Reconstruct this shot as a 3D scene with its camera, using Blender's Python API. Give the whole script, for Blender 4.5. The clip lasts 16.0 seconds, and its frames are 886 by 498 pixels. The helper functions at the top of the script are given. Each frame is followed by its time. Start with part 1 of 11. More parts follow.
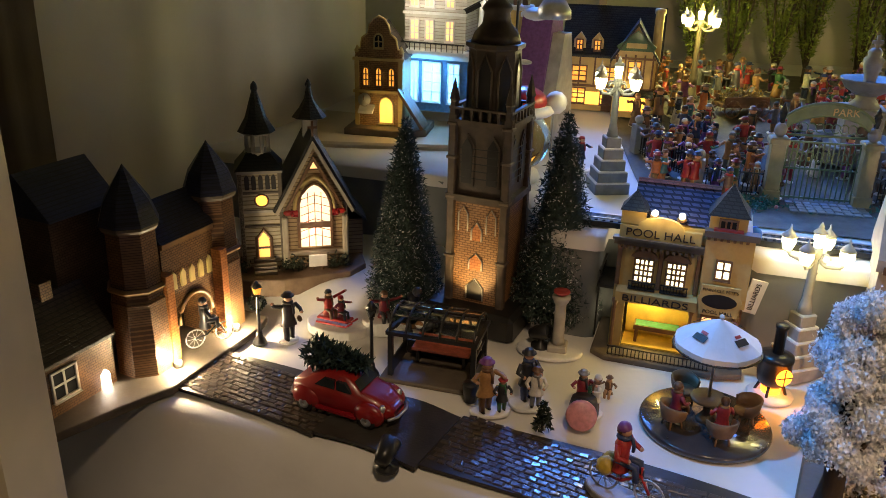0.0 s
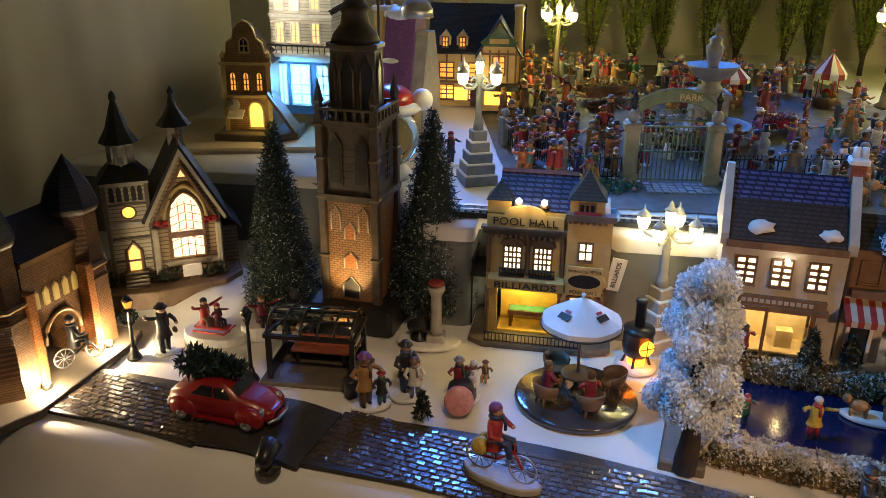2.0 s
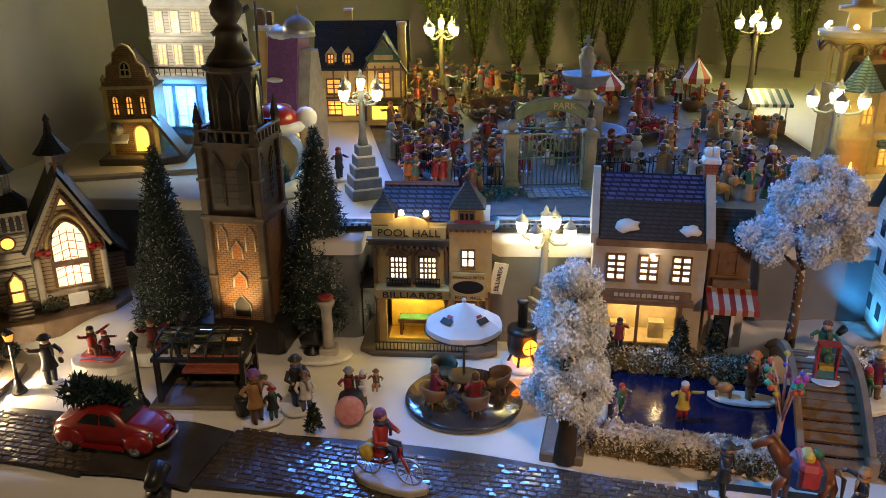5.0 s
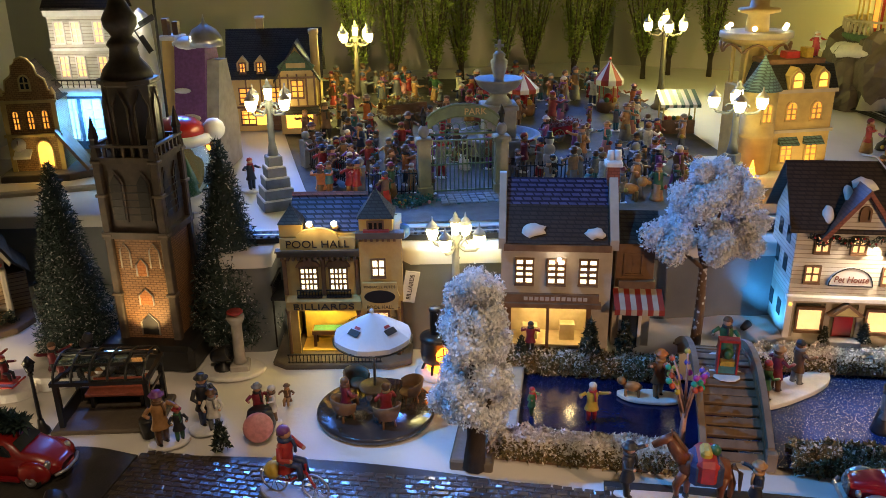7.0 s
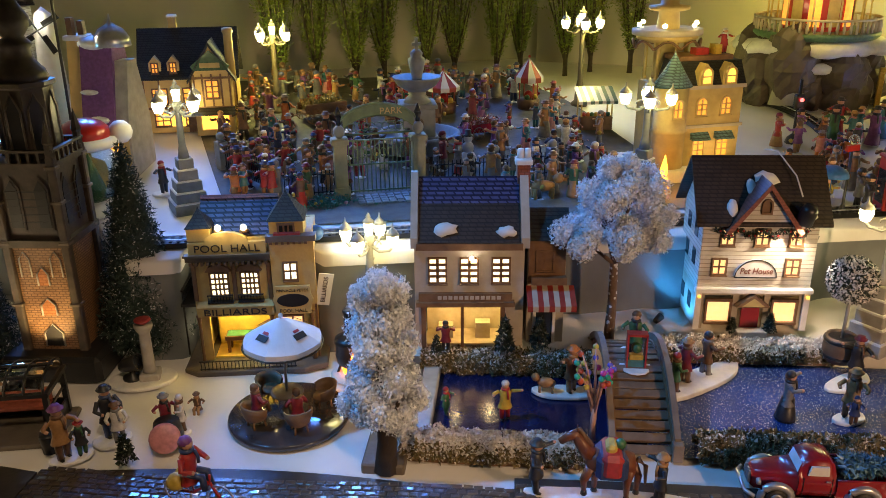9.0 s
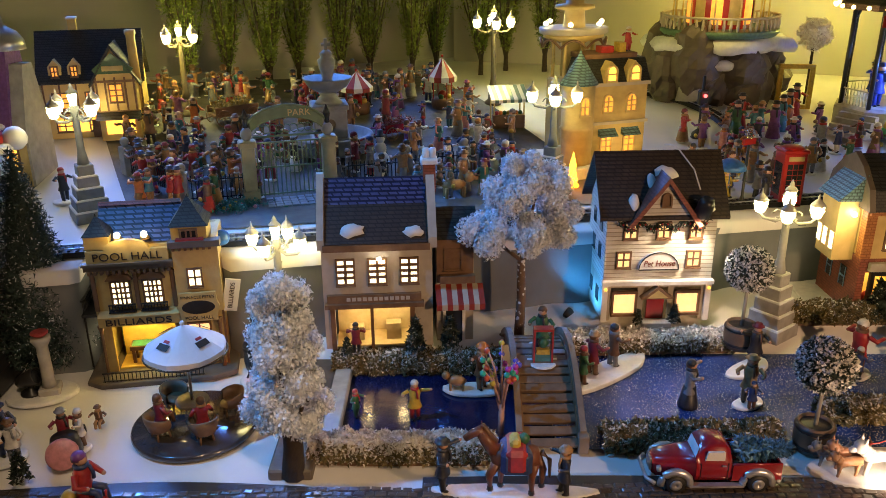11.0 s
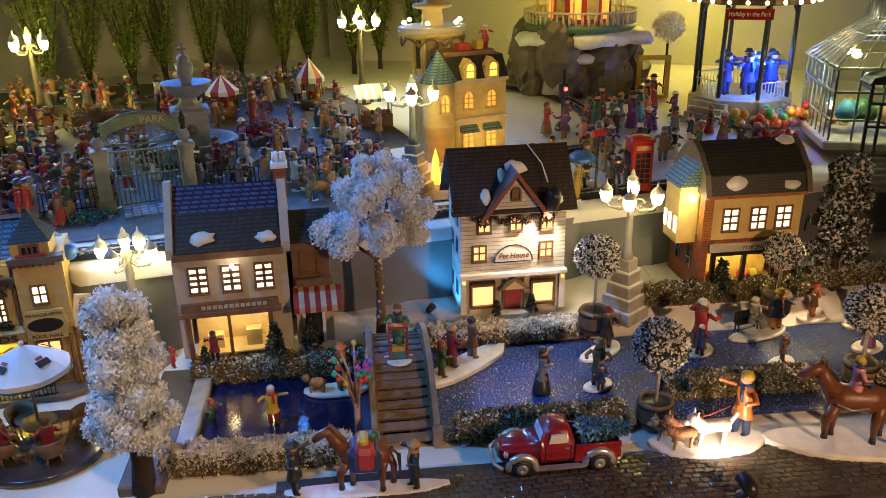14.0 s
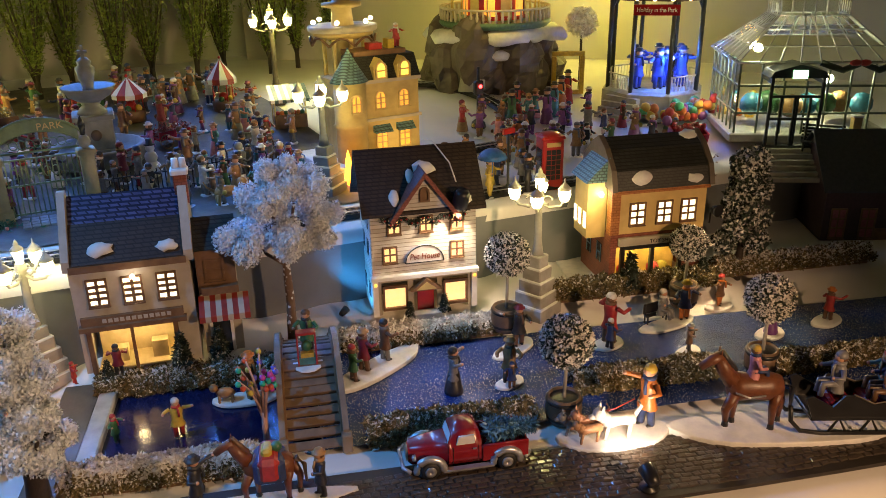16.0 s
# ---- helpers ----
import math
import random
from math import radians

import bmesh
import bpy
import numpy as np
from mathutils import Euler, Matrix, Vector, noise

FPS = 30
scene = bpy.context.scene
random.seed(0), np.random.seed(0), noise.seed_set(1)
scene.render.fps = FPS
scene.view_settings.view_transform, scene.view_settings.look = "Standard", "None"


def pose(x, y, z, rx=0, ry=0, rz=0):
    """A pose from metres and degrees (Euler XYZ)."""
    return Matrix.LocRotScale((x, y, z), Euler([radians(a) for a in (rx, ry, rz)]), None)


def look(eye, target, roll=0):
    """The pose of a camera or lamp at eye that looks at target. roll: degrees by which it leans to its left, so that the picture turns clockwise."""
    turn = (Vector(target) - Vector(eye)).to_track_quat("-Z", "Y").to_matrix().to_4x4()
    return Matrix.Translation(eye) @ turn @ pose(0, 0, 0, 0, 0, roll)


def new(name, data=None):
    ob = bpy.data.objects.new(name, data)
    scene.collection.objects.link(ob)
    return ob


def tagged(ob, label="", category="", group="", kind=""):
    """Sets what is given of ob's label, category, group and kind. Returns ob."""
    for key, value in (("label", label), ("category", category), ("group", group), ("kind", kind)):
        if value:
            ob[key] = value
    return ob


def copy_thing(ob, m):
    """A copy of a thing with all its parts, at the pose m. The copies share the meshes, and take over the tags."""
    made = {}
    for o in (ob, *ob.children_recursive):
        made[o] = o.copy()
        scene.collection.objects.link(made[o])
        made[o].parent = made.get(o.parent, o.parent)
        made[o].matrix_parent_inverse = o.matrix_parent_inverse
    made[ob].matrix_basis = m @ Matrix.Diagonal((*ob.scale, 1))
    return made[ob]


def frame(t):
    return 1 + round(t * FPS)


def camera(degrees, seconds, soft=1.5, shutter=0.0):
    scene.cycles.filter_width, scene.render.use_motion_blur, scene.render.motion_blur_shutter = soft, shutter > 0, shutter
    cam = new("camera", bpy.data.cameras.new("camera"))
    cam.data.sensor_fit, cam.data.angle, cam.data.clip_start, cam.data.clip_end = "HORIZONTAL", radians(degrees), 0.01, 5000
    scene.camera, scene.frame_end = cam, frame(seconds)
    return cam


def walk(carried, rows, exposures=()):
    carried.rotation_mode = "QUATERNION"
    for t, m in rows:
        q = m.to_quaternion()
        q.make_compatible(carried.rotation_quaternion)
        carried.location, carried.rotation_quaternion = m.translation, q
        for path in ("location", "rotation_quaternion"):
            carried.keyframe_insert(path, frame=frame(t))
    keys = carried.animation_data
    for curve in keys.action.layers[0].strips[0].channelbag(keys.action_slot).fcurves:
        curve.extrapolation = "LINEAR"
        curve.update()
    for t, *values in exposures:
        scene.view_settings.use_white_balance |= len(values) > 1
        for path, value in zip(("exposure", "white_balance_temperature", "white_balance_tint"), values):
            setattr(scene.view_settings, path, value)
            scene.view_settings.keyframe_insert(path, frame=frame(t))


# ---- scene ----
cam = camera(57.3, 16.0, 0.7)
PATH = [
    (0, (0.0130, -0.0090, 0.5280), (-0.0290, 1.8460, -0.2180), 1.50),
    (0.5, (0.0170, -0.0100, 0.5280), (0.0400, 1.8440, -0.2190), 1.10),
    (1, (0.0270, -0.0160, 0.5300), (0.1230, 1.8370, -0.2160), 1.00),
    (1.5, (0.0330, -0.0210, 0.5330), (0.1860, 1.8270, -0.2140), 0.80),
    (2, (0.0440, -0.0290, 0.5300), (0.2540, 1.8170, -0.2110), 0.60),
    (2.5, (0.0490, -0.0370, 0.5330), (0.3000, 1.8050, -0.2040), 0.60),
    (3, (0.0540, -0.0460, 0.5370), (0.3440, 1.7920, -0.1950), 0.60),
    (3.5, (0.0620, -0.0540, 0.5360), (0.3830, 1.7820, -0.1890), 0.40),
    (4, (0.0670, -0.0590, 0.5390), (0.4150, 1.7740, -0.1810), 0.20),
    (6.5, (0.1150, -0.0670, 0.5440), (0.6270, 1.7310, -0.1660), -0.80),
    (7, (0.1270, -0.0690, 0.5480), (0.6730, 1.7190, -0.1640), -0.70),
    (7.5, (0.1410, -0.0710, 0.5470), (0.7280, 1.7040, -0.1640), -0.60),
    (8, (0.1510, -0.0710, 0.5470), (0.7670, 1.6930, -0.1660), -0.50),
    (8.5, (0.1600, -0.0730, 0.5490), (0.8040, 1.6790, -0.1680), -0.50),
    (11, (0.2030, -0.0890, 0.5480), (1.0210, 1.5880, -0.1720), -0.40),
    (11.5, (0.2130, -0.0960, 0.5490), (1.0700, 1.5610, -0.1730), -0.40),
    (12, (0.2230, -0.1000, 0.5480), (1.1060, 1.5420, -0.1750), -0.60),
    (12.5, (0.2320, -0.1070, 0.5500), (1.1480, 1.5160, -0.1760), -0.60),
    (13, (0.2430, -0.1190, 0.5520), (1.1860, 1.4880, -0.1760), -0.60),
    (13.5, (0.2560, -0.1290, 0.5530), (1.2340, 1.4550, -0.1770), -0.70),
    (14, (0.2650, -0.1340, 0.5570), (1.2670, 1.4340, -0.1770), -0.90),
    (14.5, (0.2750, -0.1390, 0.5600), (1.3020, 1.4100, -0.1780), -1.00),
    (15, (0.2840, -0.1440, 0.5600), (1.3390, 1.3860, -0.1800), -1.20),
    (15.5, (0.2920, -0.1460, 0.5620), (1.3780, 1.3600, -0.1820), -1.00),
    (16, (0.3040, -0.1520, 0.5630), (1.4220, 1.3280, -0.1850), -1.00),
]
walk(cam, [(t, look(eye, target, roll)) for t, eye, target, roll in PATH], [(0.0, 0.5, 7100, 8), (16.0, 0.5, 7100, 8)])

# ---- light ----
world = bpy.data.worlds.new("dim_room")
scene.world = world
world.use_nodes = True
world.node_tree.nodes["Background"].inputs[0].default_value = (1.0, 0.87, 0.7, 1)
world.node_tree.nodes["Background"].inputs[1].default_value = 0.036


def spot(name, eye, target, watts, color, angle, blend=0.3, size=0.01):
    d = bpy.data.lights.new(name, "SPOT")
    d.energy, d.color, d.spot_size, d.spot_blend, d.shadow_soft_size = watts, color, radians(angle), blend, size
    o = new(name, d)
    o.matrix_world = look(eye, target)
    return o


def bulb(name, at, watts, color, size=0.006):
    d = bpy.data.lights.new(name, "POINT")
    d.energy, d.color, d.shadow_soft_size = watts, color, size
    o = new(name, d)
    o.location = at
    return o


WARM, GOLD, COOL, BLUE = (1.0, 0.72, 0.38), (1.0, 0.8, 0.35), (0.85, 0.93, 1.0), (0.1, 0.3, 1.0)
# a cold blue projector high at the left of the table
spot("blue_projector", (-0.4, 0.85, 1.4), (0.56, 0.76, 0.1), 56.0, (0.05, 0.36, 1.0), 30, 0.6, 0.02)
# two unseen fill spots added behind the camera to brighten the front
spot("room_fill", (0.2, -0.3, 1.6), (0.14, 0.49, 0.0), 28.0, (1.0, 0.74, 0.5), 38, 0.8, 0.08)
spot("front_fill", (0.88, -0.55, 0.45), (0.86, 0.5, 0.02), 21.0, (1.0, 0.61, 0.35), 72, 0.85, 0.02)

# blue light panels high at the back, whose reflections lie on the road and the patio
for px, pw in ((0.12, 0.1), (0.3, 0.1), (0.72, 0.12), (1.06, 0.1)):
    d = bpy.data.lights.new("blue_panel", "AREA")
    d.energy, d.color, d.shape, d.size, d.size_y = 0.9, (0.06, 0.25, 1.0), "RECTANGLE", pw, 0.26
    d.spread = radians(60)
    new("blue_panel", d).matrix_world = look((px, 1.9, 0.92), (px * 0.6 + 0.2, 0.7, 0.0))


# ---- materials ----
def mat(name, color, rough=0.5, metal=0.0, vary=0.25, scale=60.0, bump=0.15, bscale=300.0, coat=0.0, emit=0.0, ecolor=None, dark=None, detail=4.0, spread=None):
    m = bpy.data.materials.new(name)
    m.use_nodes = True
    t = m.node_tree
    b = t.nodes["Principled BSDF"]
    c = (*color, 1)
    d = (*(dark or [v * 0.55 for v in color]), 1)
    coord = t.nodes.new("ShaderNodeTexCoord")
    n = t.nodes.new("ShaderNodeTexNoise")
    n.inputs["Scale"].default_value, n.inputs["Detail"].default_value = scale, detail
    t.links.new(coord.outputs["Object"], n.inputs["Vector"])
    ramp = t.nodes.new("ShaderNodeValToRGB")
    ramp.color_ramp.elements[0].position, ramp.color_ramp.elements[1].position = spread or (0.5 - vary, 0.5 + vary * 0.4)
    ramp.color_ramp.elements[0].color, ramp.color_ramp.elements[1].color = d, c
    t.links.new(n.outputs["Fac"], ramp.inputs["Fac"])
    t.links.new(ramp.outputs["Color"], b.inputs["Base Color"])
    b.inputs["Roughness"].default_value, b.inputs["Metallic"].default_value = rough, metal
    b.inputs["Coat Weight"].default_value = coat
    if bump:
        n2 = t.nodes.new("ShaderNodeTexNoise")
        n2.inputs["Scale"].default_value, n2.inputs["Detail"].default_value = bscale, 3.0
        t.links.new(coord.outputs["Object"], n2.inputs["Vector"])
        bp = t.nodes.new("ShaderNodeBump")
        bp.inputs["Strength"].default_value, bp.inputs["Distance"].default_value = bump, 0.001
        t.links.new(n2.outputs["Fac"], bp.inputs["Height"])
        t.links.new(bp.outputs["Normal"], b.inputs["Normal"])
    if emit:
        b.inputs["Emission Strength"].default_value = emit
        b.inputs["Emission Color"].default_value = (*(ecolor or color), 1)
    return m


def courses(m, kind, width, height, mortar, depth=0.4):
    """Adds courses of bricks or shingles to a material's relief and colour, in object space along x and z."""
    t = m.node_tree
    b = t.nodes["Principled BSDF"]
    coord = t.nodes.new("ShaderNodeTexCoord")
    sep = t.nodes.new("ShaderNodeSeparateXYZ")
    t.links.new(coord.outputs["Object"], sep.inputs[0])
    add = t.nodes.new("ShaderNodeMath")
    t.links.new(sep.outputs["X"], add.inputs[0])
    t.links.new(sep.outputs["Y"], add.inputs[1])
    comb = t.nodes.new("ShaderNodeCombineXYZ")
    t.links.new(add.outputs[0], comb.inputs["X"])
    t.links.new(sep.outputs["Z"], comb.inputs["Y"])
    br = t.nodes.new("ShaderNodeTexBrick")
    br.inputs["Scale"].default_value = 1.0
    br.inputs["Brick Width"].default_value, br.inputs["Row Height"].default_value = width, height
    br.inputs["Mortar Size"].default_value = mortar
    br.inputs["Color1"].default_value, br.inputs["Color2"].default_value, br.inputs["Mortar"].default_value = (1, 1, 1, 1), (0.75, 0.75, 0.75, 1), kind
    t.links.new(comb.outputs[0], br.inputs["Vector"])
    mix = t.nodes.new("ShaderNodeMix")
    mix.data_type, mix.blend_type = "RGBA", "MULTIPLY"
    mix.inputs["Factor"].default_value = 1.0
    old = b.inputs["Base Color"].links[0].from_socket
    t.links.new(old, mix.inputs["A"])
    t.links.new(br.outputs["Color"], mix.inputs["B"])
    t.links.new(mix.outputs["Result"], b.inputs["Base Color"])
    bp = t.nodes.new("ShaderNodeBump")
    bp.inputs["Strength"].default_value, bp.inputs["Distance"].default_value, bp.invert = depth, 0.002, True
    t.links.new(br.outputs["Fac"], bp.inputs["Height"])
    t.links.new(bp.outputs["Normal"], b.inputs["Normal"])
    return m


def flecks(m, scale, size, color):
    """Snow flecks or glitter: small random cells of another colour."""
    t = m.node_tree
    b = t.nodes["Principled BSDF"]
    coord = t.nodes.new("ShaderNodeTexCoord")
    v = t.nodes.new("ShaderNodeTexVoronoi")
    v.inputs["Scale"].default_value = scale
    t.links.new(coord.outputs["Object"], v.inputs["Vector"])
    r = t.nodes.new("ShaderNodeValToRGB")
    r.color_ramp.elements[0].position, r.color_ramp.elements[1].position = size, size + 0.08
    r.color_ramp.elements[0].color, r.color_ramp.elements[1].color = (1, 1, 1, 1), (0, 0, 0, 1)
    t.links.new(v.outputs["Distance"], r.inputs["Fac"])
    mix = t.nodes.new("ShaderNodeMix")
    mix.data_type = "RGBA"
    t.links.new(r.outputs["Color"], mix.inputs["Factor"])
    t.links.new(b.inputs["Base Color"].links[0].from_socket, mix.inputs["A"])
    mix.inputs["B"].default_value = (*color, 1)
    t.links.new(mix.outputs["Result"], b.inputs["Base Color"])
    return m


def island_tint(m, low, high):
    """Leaves vary one by one between two colours."""
    t = m.node_tree
    b = t.nodes["Principled BSDF"]
    g = t.nodes.new("ShaderNodeNewGeometry")
    mix = t.nodes.new("ShaderNodeMix")
    mix.data_type = "RGBA"
    mix.inputs["A"].default_value, mix.inputs["B"].default_value = (*low, 1), (*high, 1)
    t.links.new(g.outputs["Random Per Island"], mix.inputs["Factor"])
    t.links.new(mix.outputs["Result"], b.inputs["Base Color"])
    return m


def glow(name, color, strength):
    return mat(name, color, 0.4, emit=strength, ecolor=color, bump=0, vary=0.2, scale=90)


snow = mat("snow_cloth", (0.74, 0.72, 0.7), 0.75, vary=0.3, scale=9, bump=0.25, bscale=140, dark=(0.62, 0.6, 0.58))
sheet_white = mat("hanging_sheet", (0.62, 0.59, 0.54), 0.9, vary=0.3, scale=5, bump=0.1, bscale=500, dark=(0.52, 0.49, 0.45))
wall_paint = mat("wall_paint", (0.5, 0.48, 0.44), 0.9, vary=0.3, scale=4, bump=0.1, bscale=200, dark=(0.42, 0.4, 0.37))
cream = mat("cream_lacquer", (0.6, 0.5, 0.36), 0.35, vary=0.3, scale=6, bump=0.05)
roadmat = mat("cobbled_mat", (0.03, 0.024, 0.02), 0.5, vary=0.3, scale=40, bump=0.2, dark=(0.018, 0.015, 0.012))
asphalt = mat("smooth_road", (0.035, 0.03, 0.026), 0.45, vary=0.3, scale=70, bump=0.3)
snowpaint = mat("snow_paint", (0.75, 0.74, 0.72), 0.55, vary=0.3, scale=90, bump=0.3, bscale=250, dark=(0.6, 0.6, 0.62))
brick_brown = courses(mat("brown_brick", (0.22, 0.115, 0.05), 0.34, vary=0.4, scale=70, bump=0, dark=(0.11, 0.055, 0.026), coat=0.3), (0.35, 0.3, 0.25, 1), 0.0065, 0.0032, 0.0005)
brick_dark = courses(mat("dark_brick", (0.16, 0.1, 0.065), 0.45, vary=0.4, scale=70, bump=0, dark=(0.08, 0.05, 0.03)), (0.4, 0.35, 0.3, 1), 0.007, 0.0032, 0.0005)
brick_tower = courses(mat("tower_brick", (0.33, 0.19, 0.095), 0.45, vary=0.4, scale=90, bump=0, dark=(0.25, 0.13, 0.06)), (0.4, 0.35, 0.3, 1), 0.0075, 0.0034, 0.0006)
brick_red = courses(mat("red_brick", (0.34, 0.1, 0.06), 0.5, vary=0.4, scale=80, bump=0, dark=(0.2, 0.06, 0.04)), (0.6, 0.55, 0.5, 1), 0.008, 0.004, 0.0006)
brick_orange = courses(mat("orange_brick", (0.5, 0.2, 0.06), 0.5, vary=0.4, scale=80, bump=0, dark=(0.35, 0.13, 0.05)), (0.6, 0.5, 0.4, 1), 0.008, 0.004, 0.0006)
stone_grey = mat("grey_stone", (0.13, 0.105, 0.08), 0.55, vary=0.4, scale=50, bump=0.35, bscale=220)
stone_pale = mat("pale_stone", (0.42, 0.4, 0.36), 0.55, vary=0.4, scale=60, bump=0.35, bscale=220)
stone_blue = mat("blue_grey_stone", (0.24, 0.265, 0.28), 0.55, vary=0.4, scale=60, bump=0.35, bscale=220)
slate_navy = courses(mat("navy_slate", (0.03, 0.035, 0.08), 0.4, vary=0.4, scale=60, bump=0, dark=(0.015, 0.018, 0.045)), (0.4, 0.4, 0.4, 1), 0.009, 0.004, 0.0006)
slate_blue = courses(mat("blue_shingle", (0.1, 0.115, 0.27), 0.38, vary=0.4, scale=60, bump=0, dark=(0.05, 0.055, 0.14)), (0.12, 0.12, 0.2, 1), 0.012, 0.005, 0.0012, 1.0)
slate_brown = courses(mat("brown_shingle", (0.055, 0.037, 0.028), 0.55, vary=0.4, scale=60, bump=0, dark=(0.028, 0.019, 0.015)), (0.3, 0.3, 0.3, 1), 0.01, 0.0045, 0.0008, 0.8)
slate_black = courses(mat("charcoal_shingle", (0.036, 0.04, 0.037), 0.5, vary=0.4, scale=60, bump=0, dark=(0.018, 0.02, 0.018)), (0.3, 0.3, 0.3, 1), 0.009, 0.004, 0.0007, 0.8)
slate_teal = courses(mat("teal_shingle", (0.15, 0.28, 0.3), 0.5, vary=0.4, scale=60, bump=0), (0.3, 0.3, 0.3, 1), 0.007, 0.0045, 0.0008, 0.8)
siding_white = courses(mat("white_siding", (0.72, 0.69, 0.62), 0.5, vary=0.35, scale=40, bump=0, dark=(0.55, 0.51, 0.45)), (0.5, 0.46, 0.4, 1), 4.0, 0.006, 0.0005, 0.8)
siding_cream = courses(mat("cream_siding", (0.6, 0.55, 0.42), 0.5, vary=0.35, scale=50, bump=0, dark=(0.4, 0.34, 0.22)), (0.4, 0.35, 0.25, 1), 4.0, 0.006, 0.0007, 0.8)
plaster = mat("pale_plaster", (0.48, 0.43, 0.35), 0.6, vary=0.4, scale=45, bump=0.3, bscale=260, dark=(0.32, 0.27, 0.21))
plaster_yellow = mat("yellow_plaster", (0.68, 0.5, 0.2), 0.55, vary=0.4, scale=45, bump=0.3, bscale=260, dark=(0.5, 0.34, 0.12))
plaster_gold = mat("ochre_plaster", (0.55, 0.42, 0.17), 0.55, vary=0.4, scale=60, bump=0.3, bscale=260, dark=(0.36, 0.26, 0.1))
tan = mat("tan_clapboard", (0.55, 0.4, 0.15), 0.5, vary=0.4, scale=55, bump=0.3, bscale=260, dark=(0.36, 0.24, 0.09))
wood_brown = mat("brown_wood", (0.2, 0.11, 0.055), 0.5, vary=0.4, scale=80, bump=0.3, bscale=200, dark=(0.09, 0.045, 0.022))
wood_weathered = mat("weathered_planks", (0.19, 0.125, 0.08), 0.55, vary=0.4, scale=70, bump=0.4, bscale=260, dark=(0.08, 0.05, 0.03))
black = mat("black_paint", (0.018, 0.018, 0.019), 0.35, vary=0.3, scale=60, bump=0.1)
iron = mat("green_black_iron", (0.03, 0.036, 0.03), 0.42, vary=0.3, scale=60, bump=0.15)
iron_green = mat("verdigris_gate", (0.13, 0.2, 0.1), 0.45, vary=0.4, scale=80, bump=0.15)
gold_letter = mat("dark_letter_paint", (0.03, 0.02, 0.015), 0.5, bump=0)
white_gloss = mat("white_gloss", (0.75, 0.74, 0.72), 0.3, vary=0.3, scale=60, bump=0.05, dark=(0.62, 0.6, 0.58))
red_gloss = mat("red_gloss_paint", (0.42, 0.02, 0.018), 0.28, vary=0.3, scale=40, bump=0.05, coat=0.5, dark=(0.3, 0.012, 0.012))
red_dark = mat("maroon_gloss", (0.27, 0.012, 0.02), 0.25, vary=0.3, scale=40, bump=0.05, coat=0.5, dark=(0.2, 0.008, 0.014))
chrome = mat("silver_paint", (0.6, 0.6, 0.62), 0.3, 0.7, vary=0.3, scale=50, bump=0.05)
glass_dark = mat("smoked_pane", (0.03, 0.035, 0.04), 0.12, bump=0)
rubber = mat("tyre_rubber", (0.015, 0.015, 0.015), 0.6, bump=0.1)
bark = mat("dark_bark", (0.05, 0.035, 0.025), 0.8, vary=0.4, scale=90, bump=0.5)
bark_snow = flecks(mat("snowy_bark", (0.16, 0.1, 0.07), 0.8, vary=0.4, scale=90, bump=0.5), 160, 0.3, (0.6, 0.6, 0.62))
pine_leaf = island_tint(mat("frosted_needles", (0.03, 0.06, 0.045), 0.6, bump=0), (0.014, 0.032, 0.029), (0.042, 0.078, 0.068))
frost_tip = mat("frost_tips", (0.65, 0.68, 0.7), 0.6, bump=0)
white_leaf = island_tint(mat("flocked_foliage", (0.7, 0.72, 0.76), 0.75, bump=0), (0.62, 0.65, 0.7), (0.92, 0.94, 0.96))
hedge_leaf = island_tint(mat("hedge_moss", (0.09, 0.075, 0.035), 0.8, bump=0), (0.05, 0.045, 0.016), (0.24, 0.18, 0.08))
hedge_snow = island_tint(mat("hedge_snow_tips", (0.6, 0.58, 0.55), 0.7, bump=0), (0.55, 0.5, 0.44), (0.9, 0.88, 0.85))
willow_leaf = island_tint(mat("willow_green", (0.12, 0.16, 0.03), 0.7, bump=0), (0.08, 0.14, 0.02), (0.3, 0.36, 0.07))
topi_leaf = island_tint(mat("topiary_green", (0.02, 0.035, 0.02), 0.6, bump=0), (0.012, 0.02, 0.014), (0.035, 0.05, 0.03))
blue_tinsel = island_tint(mat("blue_tinsel", (0.1, 0.25, 0.4), 0.4, bump=0), (0.03, 0.1, 0.15), (0.2, 0.42, 0.6))
water = flecks(mat("glitter_water", (0.02, 0.055, 0.22), 0.16, vary=0.4, scale=18, bump=1.0, bscale=420, dark=(0.004, 0.012, 0.05)), 430, 0.2, (0.75, 0.8, 0.92))
water_dark = mat("dark_blue_film", (0.005, 0.013, 0.07), 0.16, vary=0.4, scale=20, bump=0.35, bscale=90, dark=(0.002, 0.005, 0.02))
barrel_wood = mat("barrel_brown", (0.16, 0.095, 0.055), 0.45, vary=0.4, scale=70, bump=0.3)
win_warm = glow("lit_window_warm", (1.0, 0.6, 0.26), 0.95)
win_white = glow("lit_window_white", (1.0, 0.85, 0.55), 1.9)
win_gold = glow("lit_window_gold", (1.0, 0.5, 0.08), 1.5)
win_orange = glow("lit_window_orange", (1.0, 0.36, 0.06), 0.9)
park_gravel = mat("park_gravel", (0.13, 0.12, 0.1), 0.75, vary=0.4, scale=40, bump=0.5, bscale=260, dark=(0.045, 0.04, 0.035))
win_blue = glow("blue_lit_window", (0.12, 0.45, 1.0), 4.0)
fire = glow("fire_glow", (1.0, 0.2, 0.015), 7.0)
lamp_glow = glow("lamp_globe", (1.0, 0.88, 0.45), 13.0)
